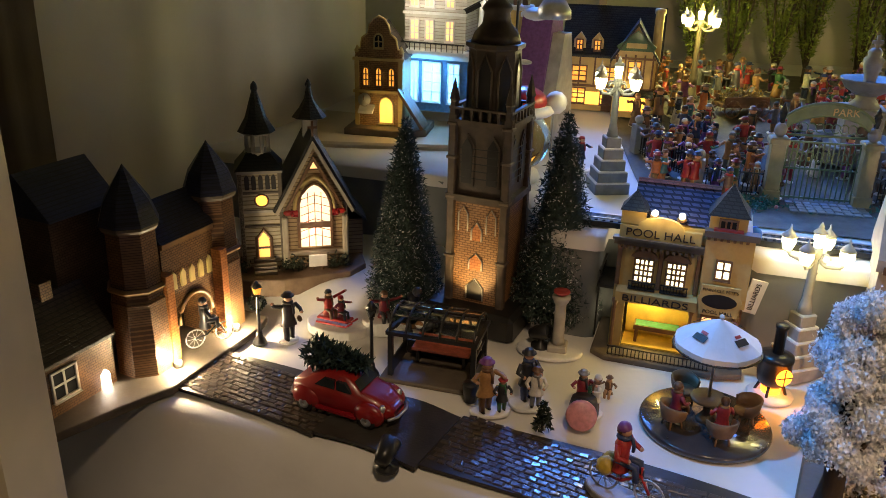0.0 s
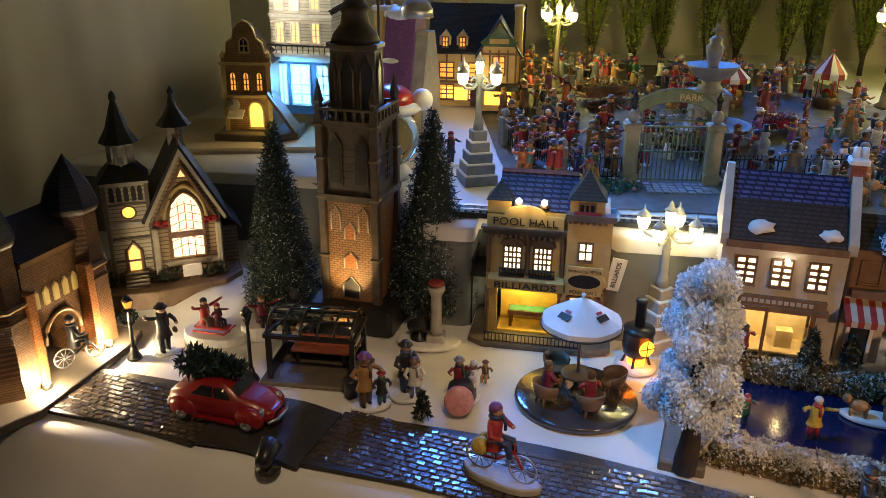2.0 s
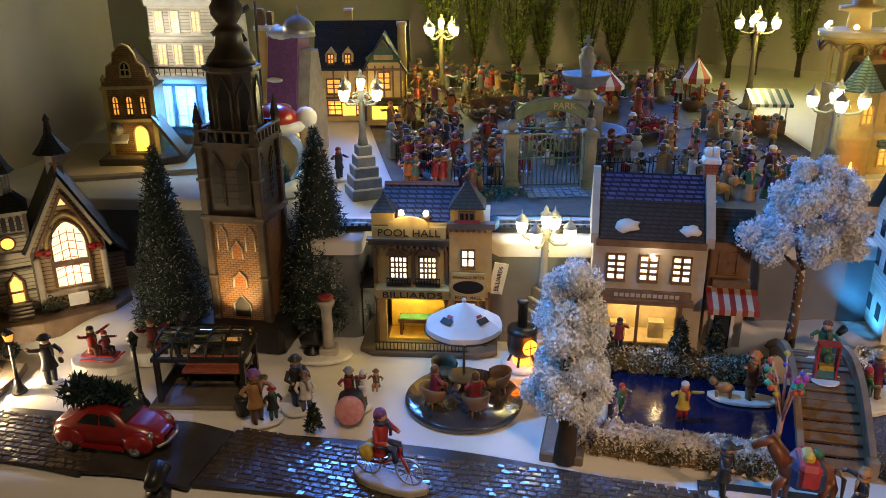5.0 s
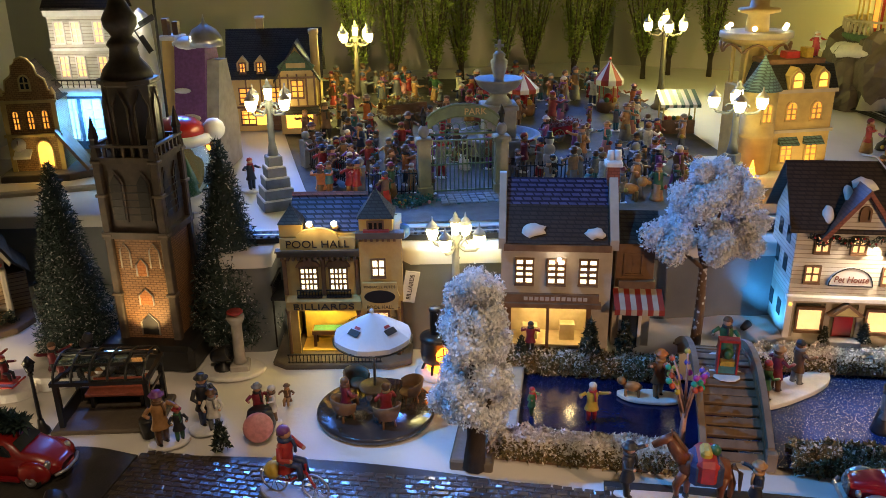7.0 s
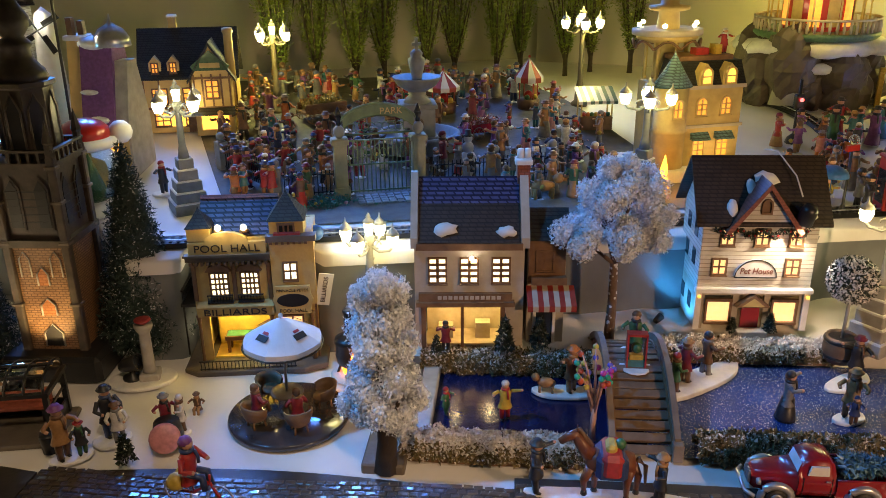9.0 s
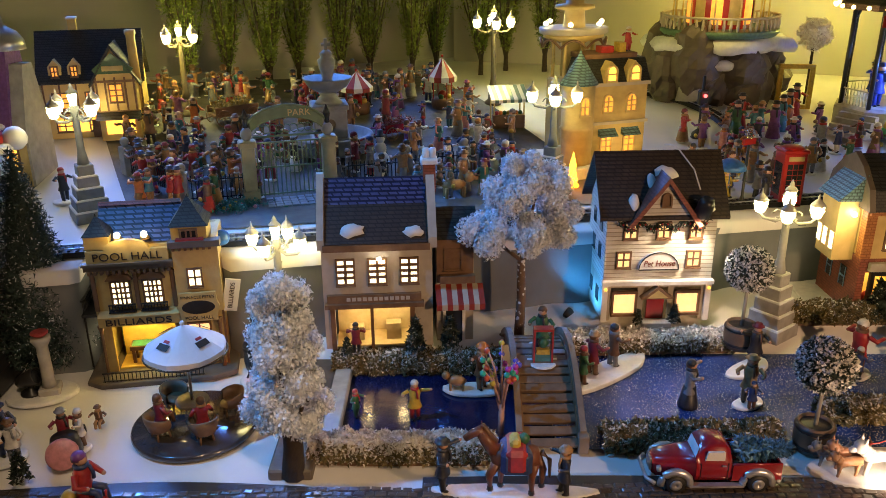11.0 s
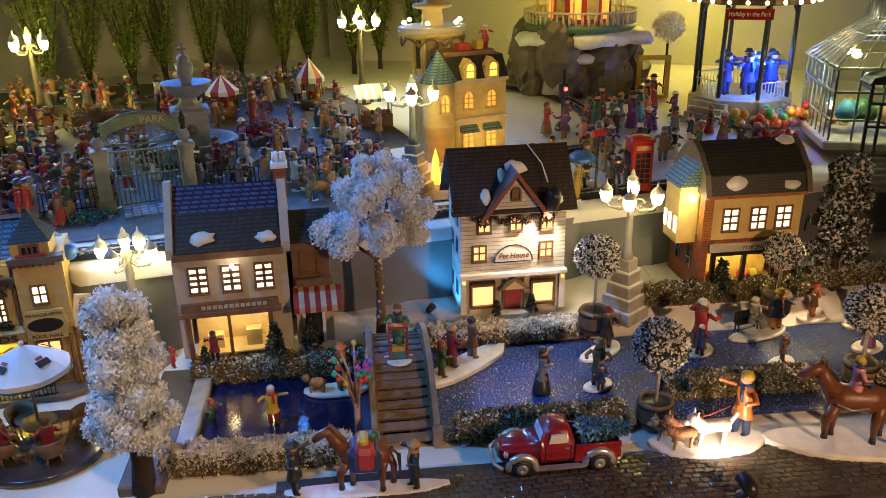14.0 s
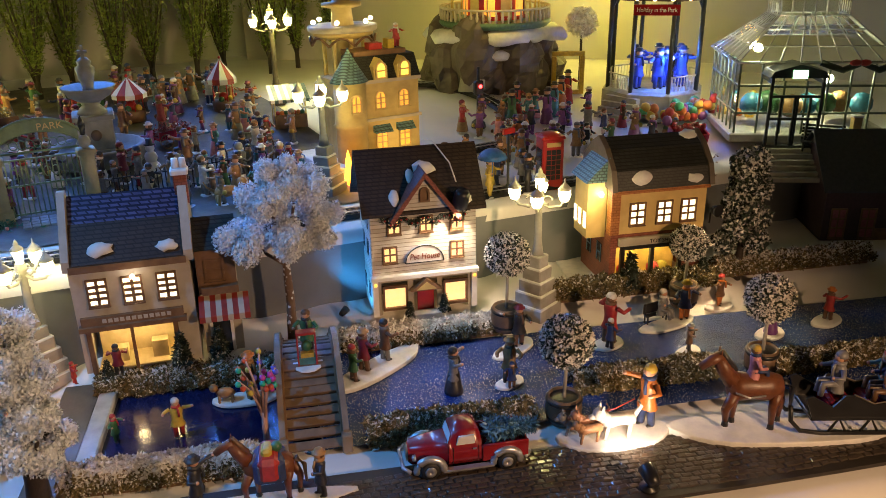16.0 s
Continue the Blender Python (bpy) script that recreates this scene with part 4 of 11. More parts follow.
# ---- toy shop house ----
def toy_house(m):
    t = thing("toy_shop_house", "yellow and red brick toy shop model with curved gable", "model house", m)
    W, D, E = 0.15, 0.11, 0.155
    part("lower_wall", S(brick_red).box(0, 0.004, 0, D, 0, 0.085).box(W - 0.004, W, 0, D, 0, 0.085).box(0.004, W - 0.004, D - 0.004, D, 0, 0.085).box(0.004, W - 0.004, 0, 0.004, 0.064, 0.085).box(0, 0.01, -0.001, 0.0, 0, 0.085).box(W - 0.02, W - 0.004, 0, 0.004, 0, 0.064), t, "red brick ground floor")
    part("upper_wall", S(plaster_yellow).box(0.002, W, 0, D, 0.085, E), t, "yellow plaster upper floor")
    part("corner_brick", S(brick_orange).box(-0.002, 0.012, -0.002, 0.012, 0.085, E).prism_x([(0, E), (0.012, E + 0.03), (0.035, E + 0.052), (D / 2, E + 0.06), (D - 0.035, E + 0.052), (D - 0.012, E + 0.03), (D, E)], -0.001, 0.003), t, "orange brick gable")
    bayw = S(plaster_yellow).box(-0.03, 0.0, 0.022, 0.072, 0.075, 0.165)
    part("side_bay", bayw, t, "pale yellow side bay")
    part("side_bay_roof", S(slate_teal).prism([(-0.036, 0.163), (0.0, 0.2), (0.0, 0.163)], 0.016, 0.078), t, "teal shingle bay roof")
    for y in (0.025, 0.045, 0.062):
        part("bay_window", S(win_white).box(-0.0308, -0.03, y, y + 0.01, 0.09, 0.115), t)
    part("bay_lamp", S(led_white).ball((-0.012, 0.014, 0.145), 0.004, 8), t, "white bulb under the bay roof")
    bulb("toy_side_bulb", m @ Vector((-0.03, -0.004, 0.135)), 0.05, (1.0, 0.85, 0.45), 0.004)
    for y in (0.03, 0.07):
        part("side_window", S(glass_dark).box(-0.0008, 0, y, y + 0.016, 0.03, 0.06).use(paint(0.15, 0.3, 0.45)).box(-0.0016, -0.0008, y, y + 0.0015, 0.03, 0.06).box(-0.0016, -0.0008, y + 0.0145, y + 0.016, 0.03, 0.06).box(-0.0016, -0.0008, y, y + 0.016, 0.044, 0.046), t)
    poly = [(-0.006, E - 0.004)] + [(y, z) for y, z in ((0.004, E + 0.026), (0.03, E + 0.052), (D / 2, E + 0.066), (D - 0.03, E + 0.052), (D - 0.004, E + 0.026), (D + 0.006, E - 0.004))]
    part("roof", S(slate_black).prism_x(poly, 0.004, W), t, "charcoal shingle mansard roof")
    for x in (-0.004, W):
        part("gable_trim", S(stone_grey).prism_x([(y * 1.04 - 0.002, z + 0.003) for y, z in poly], x, x + 0.008), t, "grey curved gable trim")
    roof_snow(t, -0.004, E + 0.0, 1.25, ((0.045, 0.016, 0.02, 0.011), (0.128, 0.01, 0.014, 0.008)))
    roof_snow(t, 0.03, E + 0.056, 0.5, ((0.135, 0.016, 0.015, 0.01),))
    for x in (0.04, 0.083, 0.122):
        window_at(t, x, 0.1, 0.021, 0.031, win_white, wood_brown, 2, 3, 0, bar=0.0015)
    part("eave_board", S(brick_orange).box(0.0, W + 0.002, -0.006, 0, E - 0.006, E - 0.001), t)
    part("name_board", S(plaster).slab(0.012, W - 0.006, -0.008, 0, 0.068, 0.08, 0.001), t, "grey name board")
    words("lettering", "TOY SHOPPE", 0.0085, pose(0.085, -0.0085, 0.0705), gold_letter, t, 0.0003, width=0.05)
    f = S(black)
    for x in (0.02, 0.068, 0.115):
        f.box(x - 0.003, x + 0.003, -0.004, 0.002, 0.004, 0.066)
    f.box(0.017, 0.118, -0.005, 0.002, 0.0, 0.006).box(0.017, 0.118, -0.004, 0.002, 0.06, 0.066)
    part("shop_front", f, t, "black shop front")
    part("lit_room", S(interior).box(0.005, W - 0.02, 0.045, 0.047, 0, 0.062).box(0.005, W - 0.02, 0.006, 0.045, -0.001, 0.001), t, "yellow lit toy room")
    for x, c in ((0.035, (0.5, 0.05, 0.05)), (0.05, (0.1, 0.35, 0.15)), (0.085, (0.5, 0.06, 0.06)), (0.1, (0.6, 0.5, 0.1))):
        part("toy", S(paint(*c)).ball((x, 0.025, 0.014), 0.011, 8), t)
    bulb("toy_room_bulb", m @ Vector((0.045, 0.02, 0.055)), 0.05, (1.0, 0.78, 0.35), 0.004)
    bulb("toy_room_bulb", m @ Vector((0.095, 0.02, 0.055)), 0.05, (1.0, 0.78, 0.35), 0.004)
    part("base", S(snowpaint).plate([(-0.05, -0.01), (W + 0.01, -0.025), (W + 0.02, D + 0.01), (-0.04, D + 0.01)], -0.012, 0.0), t, "snow-white plinth")
    part("door_hood", S(plaster).prism_x([(-0.014, 0.058), (0.002, 0.066), (0.002, 0.056)], 0.122, W + 0.012), t)
    return t


TOY = at(1.18, 0.594, 0.042, -25)
toy_house(TOY)


# ---- town gate with towers ----
tower_brown = mat("brown_moulding", (0.26, 0.15, 0.07), 0.4, vary=0.4, scale=60, bump=0.2, dark=(0.14, 0.075, 0.035))


def gate_house(m):
    t = thing("town_gate", "brown brick town gate model with two towers and archway", "model building", m)
    L = 0.19
    part("base", S(stone_grey).plate([(-0.03, -0.035), (0.0, -0.048), (L - 0.02, -0.042), (L + 0.015, -0.03), (L + 0.02, 0.12), (-0.15, 0.15), (-0.15, 0.0)], 0, 0.01), t, "grey cobbled plinth")
    w = S(brick_brown)
    z1 = 0.165
    cx, r = 0.098, 0.03
    top = [(cx + r * math.cos(a), 0.05 + r * 1.15 * math.sin(a)) for a in np.linspace(0, math.pi, 13)]
    w.prism([(0.05, 0.01), (0.05, z1), (0.14, z1), (0.14, 0.01), (cx + r, 0.01)] + top + [(cx - r, 0.01)], 0, 0.05)
    part("gate_wall", w, t, "brown brick gate wall with arch")
    part("arch_ring", S(tower_brown).tube([(x, -0.002, z) for x, z in top], 0.003, 6), t)
    part("wall_coping", S(tower_brown).box(0.05, 0.14, -0.004, 0.0, z1 - 0.007, z1 - 0.001), t)
    nich = S(plaster_gold)
    for k in range(5):
        x = 0.066 + k * 0.016
        nich.prism([(x - 0.004, 0.1), (x + 0.004, 0.1), (x + 0.004, 0.118), (x, 0.124), (x - 0.004, 0.118)], -0.0025, 0)
    part("blind_arcade", nich, t, "row of pale pointed niches")
    part("gate_roof", S(slate_navy).prism_x([(-0.004, z1), (0.03, z1 + 0.045), (0.064, z1)], 0.048, 0.142), t, "navy slate roof")
    for x0, h, pk in ((0.0, 0.2, 0.265), (0.138, 0.2, 0.262)):
        c = x0 + 0.026
        part("tower", S(brick_brown).lathe([(0.0345, 0.01), (0.033, 0.1), (0.0335, 0.104), (0.031, 0.108), (0.029, h)], (c, 0.018, 0), 8, False, turn=math.pi / 8), t, "octagonal brick tower")
        part("tower_moulding", S(tower_brown).lathe([(0.034, 0.118), (0.0355, 0.121), (0.033, 0.124)], (c, 0.018, 0), 8, False, turn=math.pi / 8), t, "brown stone moulding")
        part("tower_band", S(stone_grey).lathe([(0.0315, h - 0.008), (0.034, h - 0.004), (0.034, h), (0.03, h + 0.001)], (c, 0.018, 0), 8, False, turn=math.pi / 8), t)
        part("tower_roof", S(slate_navy).lathe([(0.036, h), (0.027, h + 0.026), (0.002, pk), (0.0005, pk + 0.003)], (c, 0.018, 0), 8, False, turn=math.pi / 8), t, "navy pointed roof")
    for x in (0.045, 0.142):
        part("strip_buttress", S(brick_orange).box(x - 0.006, x + 0.006, -0.016, 0.01, 0.01, 0.13), t)
    # low wing and the tall dark block behind
    wing = S(brick_brown).box(-0.15, -0.02, 0.02, 0.1, 0.01, 0.075)
    wing.prism_x([(0.02, 0.075), (0.06, 0.125), (0.1, 0.075)], -0.15, -0.02)
    part("wing", wing, t, "low brown brick wing")
    part("wing_roof", S(slate_brown).prism_x([(0.014, 0.073), (0.06, 0.13), (0.106, 0.073), (0.106, 0.077), (0.06, 0.135), (0.014, 0.077)], -0.152, -0.018), t)
    window_at(t, -0.09, 0.03, 0.03, 0.032, glass_dark, white_gloss, 2, 2, 0.02)
    part("wing_door", S(led_white).prism([(-0.042, 0.01), (-0.03, 0.01), (-0.03, 0.028), (-0.036, 0.034), (-0.042, 0.028)], 0.0185, 0.02), t, "bright arched doorway")
    part("chimney", S(brick_brown).box(-0.075, -0.06, 0.055, 0.07, 0.11, 0.15), t)
    part("rear_block", S(brick_dark).box(-0.04, 0.05, 0.07, 0.15, 0.01, 0.21), t, "tall dark brick block")
    part("rear_roof", S(slate_navy).prism_x([(0.06, 0.21), (0.11, 0.26), (0.16, 0.21)], -0.045, 0.055), t)
    return t


GATE = at(-0.365, 0.83, 0, 66)
gate_house(GATE)


# ---- church ----
church_tan = courses(mat("tan_siding", (0.42, 0.31, 0.17), 0.5, vary=0.35, scale=50, bump=0, dark=(0.25, 0.17, 0.09)), (0.35, 0.28, 0.2, 1), 4.0, 0.006, 0.0007, 0.8)
church_roof = courses(mat("green_black_shingle", (0.022, 0.025, 0.021), 0.55, vary=0.4, scale=60, bump=0, dark=(0.01, 0.012, 0.01)), (0.3, 0.3, 0.3, 1), 0.009, 0.004, 0.0007, 0.8)


def church(m):
    t = thing("church", "cream clapboard church model with glowing stained glass window", "model church", m)
    part("base", S(wood_weathered).plate([(-0.02, -0.045), (0.05, -0.055), (0.14, -0.04), (0.165, -0.01), (0.165, 0.1), (-0.02, 0.1)], -0.02, 0.006), t, "sandy brown plinth")
    tw = S(siding_cream).box(0, 0.052, 0, 0.052, 0.0, 0.15)
    part("bell_tower", tw, t, "cream clapboard bell tower")
    part("tower_trim", S(stone_pale).box(-0.004, 0.056, -0.004, 0.056, 0.148, 0.154).box(-0.003, 0.055, -0.003, 0.055, 0.09, 0.094), t)
    for x in (0.009, 0.018, 0.027, 0.036, 0.044):
        part("louvre", S(black).prism([(x - 0.003, 0.124), (x + 0.003, 0.124), (x + 0.003, 0.142), (x, 0.146), (x - 0.003, 0.142)], -0.001, 0), t)
    part("rose_window", S(win_gold).prism([(0.027 + 0.008 * math.cos(a), 0.108 + 0.008 * math.sin(a)) for a in np.linspace(0, 6.28, 17)[:-1]], -0.0015, 0), t, "small round gold window")
    part("rose_rim", S(wood_brown).tube([(0.027 + 0.009 * math.cos(a), -0.002, 0.108 + 0.009 * math.sin(a)) for a in np.linspace(0, 6.29, 17)], 0.0013, 5), t)
    part("tower_roof", S(church_roof).lathe([(0.045, 0.152), (0.024, 0.172), (0.022, 0.174)], (0.026, 0.026, 0), 4, False, turn=math.pi / 4), t, "dark green pyramid roof")
    bel = S(stone_pale)
    for k in range(8):
        a = k * math.pi / 4 + 0.39
        bel.tube([(0.026 + 0.015 * math.cos(a), 0.026 + 0.015 * math.sin(a), 0.172), (0.026 + 0.015 * math.cos(a), 0.026 + 0.015 * math.sin(a), 0.2)], 0.0028, 6)
    bel.lathe([(0.018, 0.198), (0.019, 0.202)], (0.026, 0.026, 0), 8, False).lathe([(0.018, 0.17), (0.018, 0.175)], (0.026, 0.026, 0), 8, False)
    part("belfry", bel, t, "open white belfry")
    part("spire", S(church_roof).lathe([(0.025, 0.202), (0.014, 0.222), (0.006, 0.25), (0.0035, 0.258), (0.005, 0.262), (0.0035, 0.268), (0.0005, 0.272)], (0.026, 0.026, 0), 8, False), t, "dark pointed spire")
    W0, W1 = 0.054, 0.14
    cx = (W0 + W1) / 2
    nv = S(church_tan).box(W0, W1, 0.0, 0.1, 0, 0.1)
    nv.prism([(W0, 0.1), (W1, 0.1), (cx, 0.19)], 0.0, 0.1)
    part("nave", nv, t, "tan clapboard nave")
    for sx in (-1, 1):
        part("roof_slope", S(church_roof).prism([(cx, 0.192), (cx + sx * 0.052, 0.089), (cx + sx * 0.056, 0.092), (cx, 0.202)], -0.008, 0.106), t, "dark shingle roof slope")
        part("barge_board", S(plaster).prism([(cx, 0.184), (cx + sx * 0.05, 0.086), (cx + sx * 0.053, 0.09), (cx, 0.194)], -0.011, -0.008), t)
    for sx in (-1, 1):
        part("corner_buttress", S(plaster).slab(cx + sx * 0.041 - 0.004, cx + sx * 0.041 + 0.004, -0.009, 0.004, 0.0, 0.082, 0.002), t, "pale corner buttress")
        part("gable_rafter", S(wood_brown).prism([(cx, 0.172), (cx + sx * 0.04, 0.092), (cx + sx * 0.036, 0.092), (cx, 0.163)], -0.006, 0.0), t, "dark gable rafter")
        part("hood_stop", S(red_dark).box(cx + sx * 0.027 - 0.005, cx + sx * 0.027 + 0.005, -0.006, 0.0, 0.082, 0.092), t, "dark red corbel")
    part("hood_mould", S(plaster_gold).tube([(cx + 0.027 * math.cos(a), -0.003, 0.09 + 0.05 * math.sin(a) * (1 - 0.12 * abs(math.cos(a)))) for a in np.linspace(0, math.pi, 15)], 0.003, 6), t, "gold hood moulding")
    part("sill_band", S(plaster).slab(W0, W1, -0.005, 0.0, 0.022, 0.028, 0.001), t)
    part("vestry", S(church_tan).box(W1, W1 + 0.026, 0.03, 0.1, 0, 0.062), t, "low tan side vestry")
    part("vestry_roof", S(church_roof).prism([(W1 - 0.002, 0.092), (W1 + 0.032, 0.058), (W1 + 0.032, 0.062), (W1 - 0.002, 0.098)], 0.024, 0.106), t)
    part("tower_corner", S(plaster).box(-0.003, 0.003, -0.003, 0.003, 0.0, 0.15), t)
    g = S(glow("church_glass", (1.0, 0.74, 0.52), 1.05))
    w, z, h = 0.041, 0.034, 0.092
    top = [(cx + w / 2 * math.cos(a), z + h * 0.62 + h * 0.42 * math.sin(a) * (1 - 0.12 * abs(math.cos(a)))) for a in np.linspace(0, math.pi, 13)]
    part("stained_glass", g.prism([(cx - w / 2, z), (cx + w / 2, z)] + top, -0.002, 0), t, "glowing rose and white stained glass")
    tint = S(glow("stained_rose", (1.0, 0.4, 0.28), 2.2))
    for k in range(7):
        tint.prism([(cx - 0.013 + (k % 3) * 0.01, z + 0.014 + k * 0.008), (cx - 0.008 + (k % 3) * 0.01, z + 0.012 + k * 0.008), (cx - 0.006 + (k % 3) * 0.01, z + 0.019 + k * 0.008), (cx - 0.012 + (k % 3) * 0.01, z + 0.021 + k * 0.008)], -0.0026, -0.002)
    part("coloured_panes", tint, t, "pink coloured panes")
    ld = S(wood_brown)
    for i in range(-1, 2):
        ld.box(cx + i * 0.009 - 0.0005, cx + i * 0.009 + 0.0005, -0.0035, -0.002, z, z + h * 0.9)
    for j in range(1, 7):
        ld.tube([(cx - w / 2, -0.003, z + j * 0.012), (cx, -0.003, z + j * 0.012 + 0.007), (cx + w / 2, -0.003, z + j * 0.012)], 0.0005, 4)
    ld.tube([(cx - w / 2 - 0.002, -0.004, z)] + [(cx + (x - cx) * 1.1, -0.004, zz + 0.001) for x, zz in reversed(top)] + [(cx + w / 2 + 0.002, -0.004, z)], 0.0024, 6)
    ld.box(cx - w / 2 - 0.004, cx + w / 2 + 0.004, -0.006, 0, z + 0.03, z + 0.038)
    part("window_leading", ld, t, "dark brown tracery")
    part("gable_light", S(win_warm).prism([(cx - 0.006, 0.152), (cx + 0.006, 0.152), (cx, 0.163)], -0.0015, 0), t, "small glowing trefoil")
    part("gable_cross", S(wood_brown).box(cx - 0.0015, cx + 0.0015, -0.009, -0.006, 0.2, 0.222).box(cx - 0.006, cx + 0.006, -0.009, -0.006, 0.211, 0.214), t)
    sw = S(stone_pale).box(0.088, 0.108, 0.05, 0.07, 0.17, 0.215)
    part("rear_turret", sw, t)
    part("rear_spire", S(church_roof).lathe([(0.024, 0.213), (0.014, 0.226), (0.006, 0.24), (0.003, 0.256), (0.0045, 0.26), (0.0005, 0.268)], (0.098, 0.06, 0), 8, False), t, "dark flared spire")
    part("door", S(glow("church_door_glow", (1.0, 0.5, 0.12), 1.2)).prism([(0.02, 0.02), (0.034, 0.02), (0.034, 0.05), (0.027, 0.06), (0.02, 0.05)], -0.0015, 0), t, "dim orange doorway")
    part("door_frame", S(wood_brown).tube([(0.017, -0.003, 0.018), (0.017, -0.003, 0.052), (0.027, -0.003, 0.066), (0.037, -0.003, 0.052), (0.037, -0.003, 0.018)], 0.0022, 6), t)
    st = S(stone_grey)
    for k in range(5):
        st.box(0.012, 0.042, -0.034 + k * 0.006, 0, 0.004 + k * 0.0035, 0.0075 + k * 0.0035)
    part("steps", st, t, "stone entrance steps")
    part("notice_board", S(white_gloss).slab(0.085, 0.11, -0.028, -0.025, 0.012, 0.03, 0.001).use(wood_brown).box(0.09, 0.092, -0.026, -0.024, 0.0, 0.012).box(0.103, 0.105, -0.026, -0.024, 0.0, 0.012), t, "small white notice board")
    for bx in (0.066, 0.128):
        part("bow", S(red_gloss).ball((bx - 0.005, -0.004, 0.088), 0.0055, 8, 0.8, 1.2, 0.5).ball((bx + 0.005, -0.004, 0.088), 0.0055, 8, 0.8, 1.2, 0.5).ball((bx, -0.006, 0.086), 0.003, 6), t, "red bow")
    tr = S(stone_grey)
    for x in (0.0, 0.052, 0.139):
        tr.box(x - 0.0025, x + 0.0025, -0.003, 0.0, 0.0, 0.1 if x > 0.1 else 0.15)
    for z in (0.035, 0.068, 0.118):
        tr.box(-0.002, 0.054, -0.0025, 0.0, z, z + 0.003)
    part("corner_boards", tr, t, "dark corner boards")
    rng = random.Random(8)
    bsh = S(topi_leaf)
    for bx, by in ((0.06, -0.02), (0.072, -0.02), (0.12, -0.02), (0.135, -0.015), (-0.005, -0.02)):
        leaves(bsh, [((bx + rng.gauss(0, 0.005), by + rng.gauss(0, 0.004), 0.004 + abs(rng.gauss(0.008, 0.006))), (0, -0.5, 1)) for _ in range(90)], 0.005, rng)
    part("shrubs", bsh, t, "dark little shrubs")
    bulb("church_front_bulb", m @ Vector((cx, -0.035, 0.05)), 0.014, (1.0, 0.7, 0.5), 0.006)
    return t


church(at(-0.3105, 1.11, 0.03, 15) @ Matrix.Diagonal((1.1, 1.0, 1.04, 1)))


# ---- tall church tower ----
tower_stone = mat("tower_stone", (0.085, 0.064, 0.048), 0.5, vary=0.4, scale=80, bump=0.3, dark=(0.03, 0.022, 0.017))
tower_edge = mat("tower_edge", (0.16, 0.125, 0.095), 0.5, vary=0.4, scale=90, bump=0.25, dark=(0.07, 0.055, 0.04))


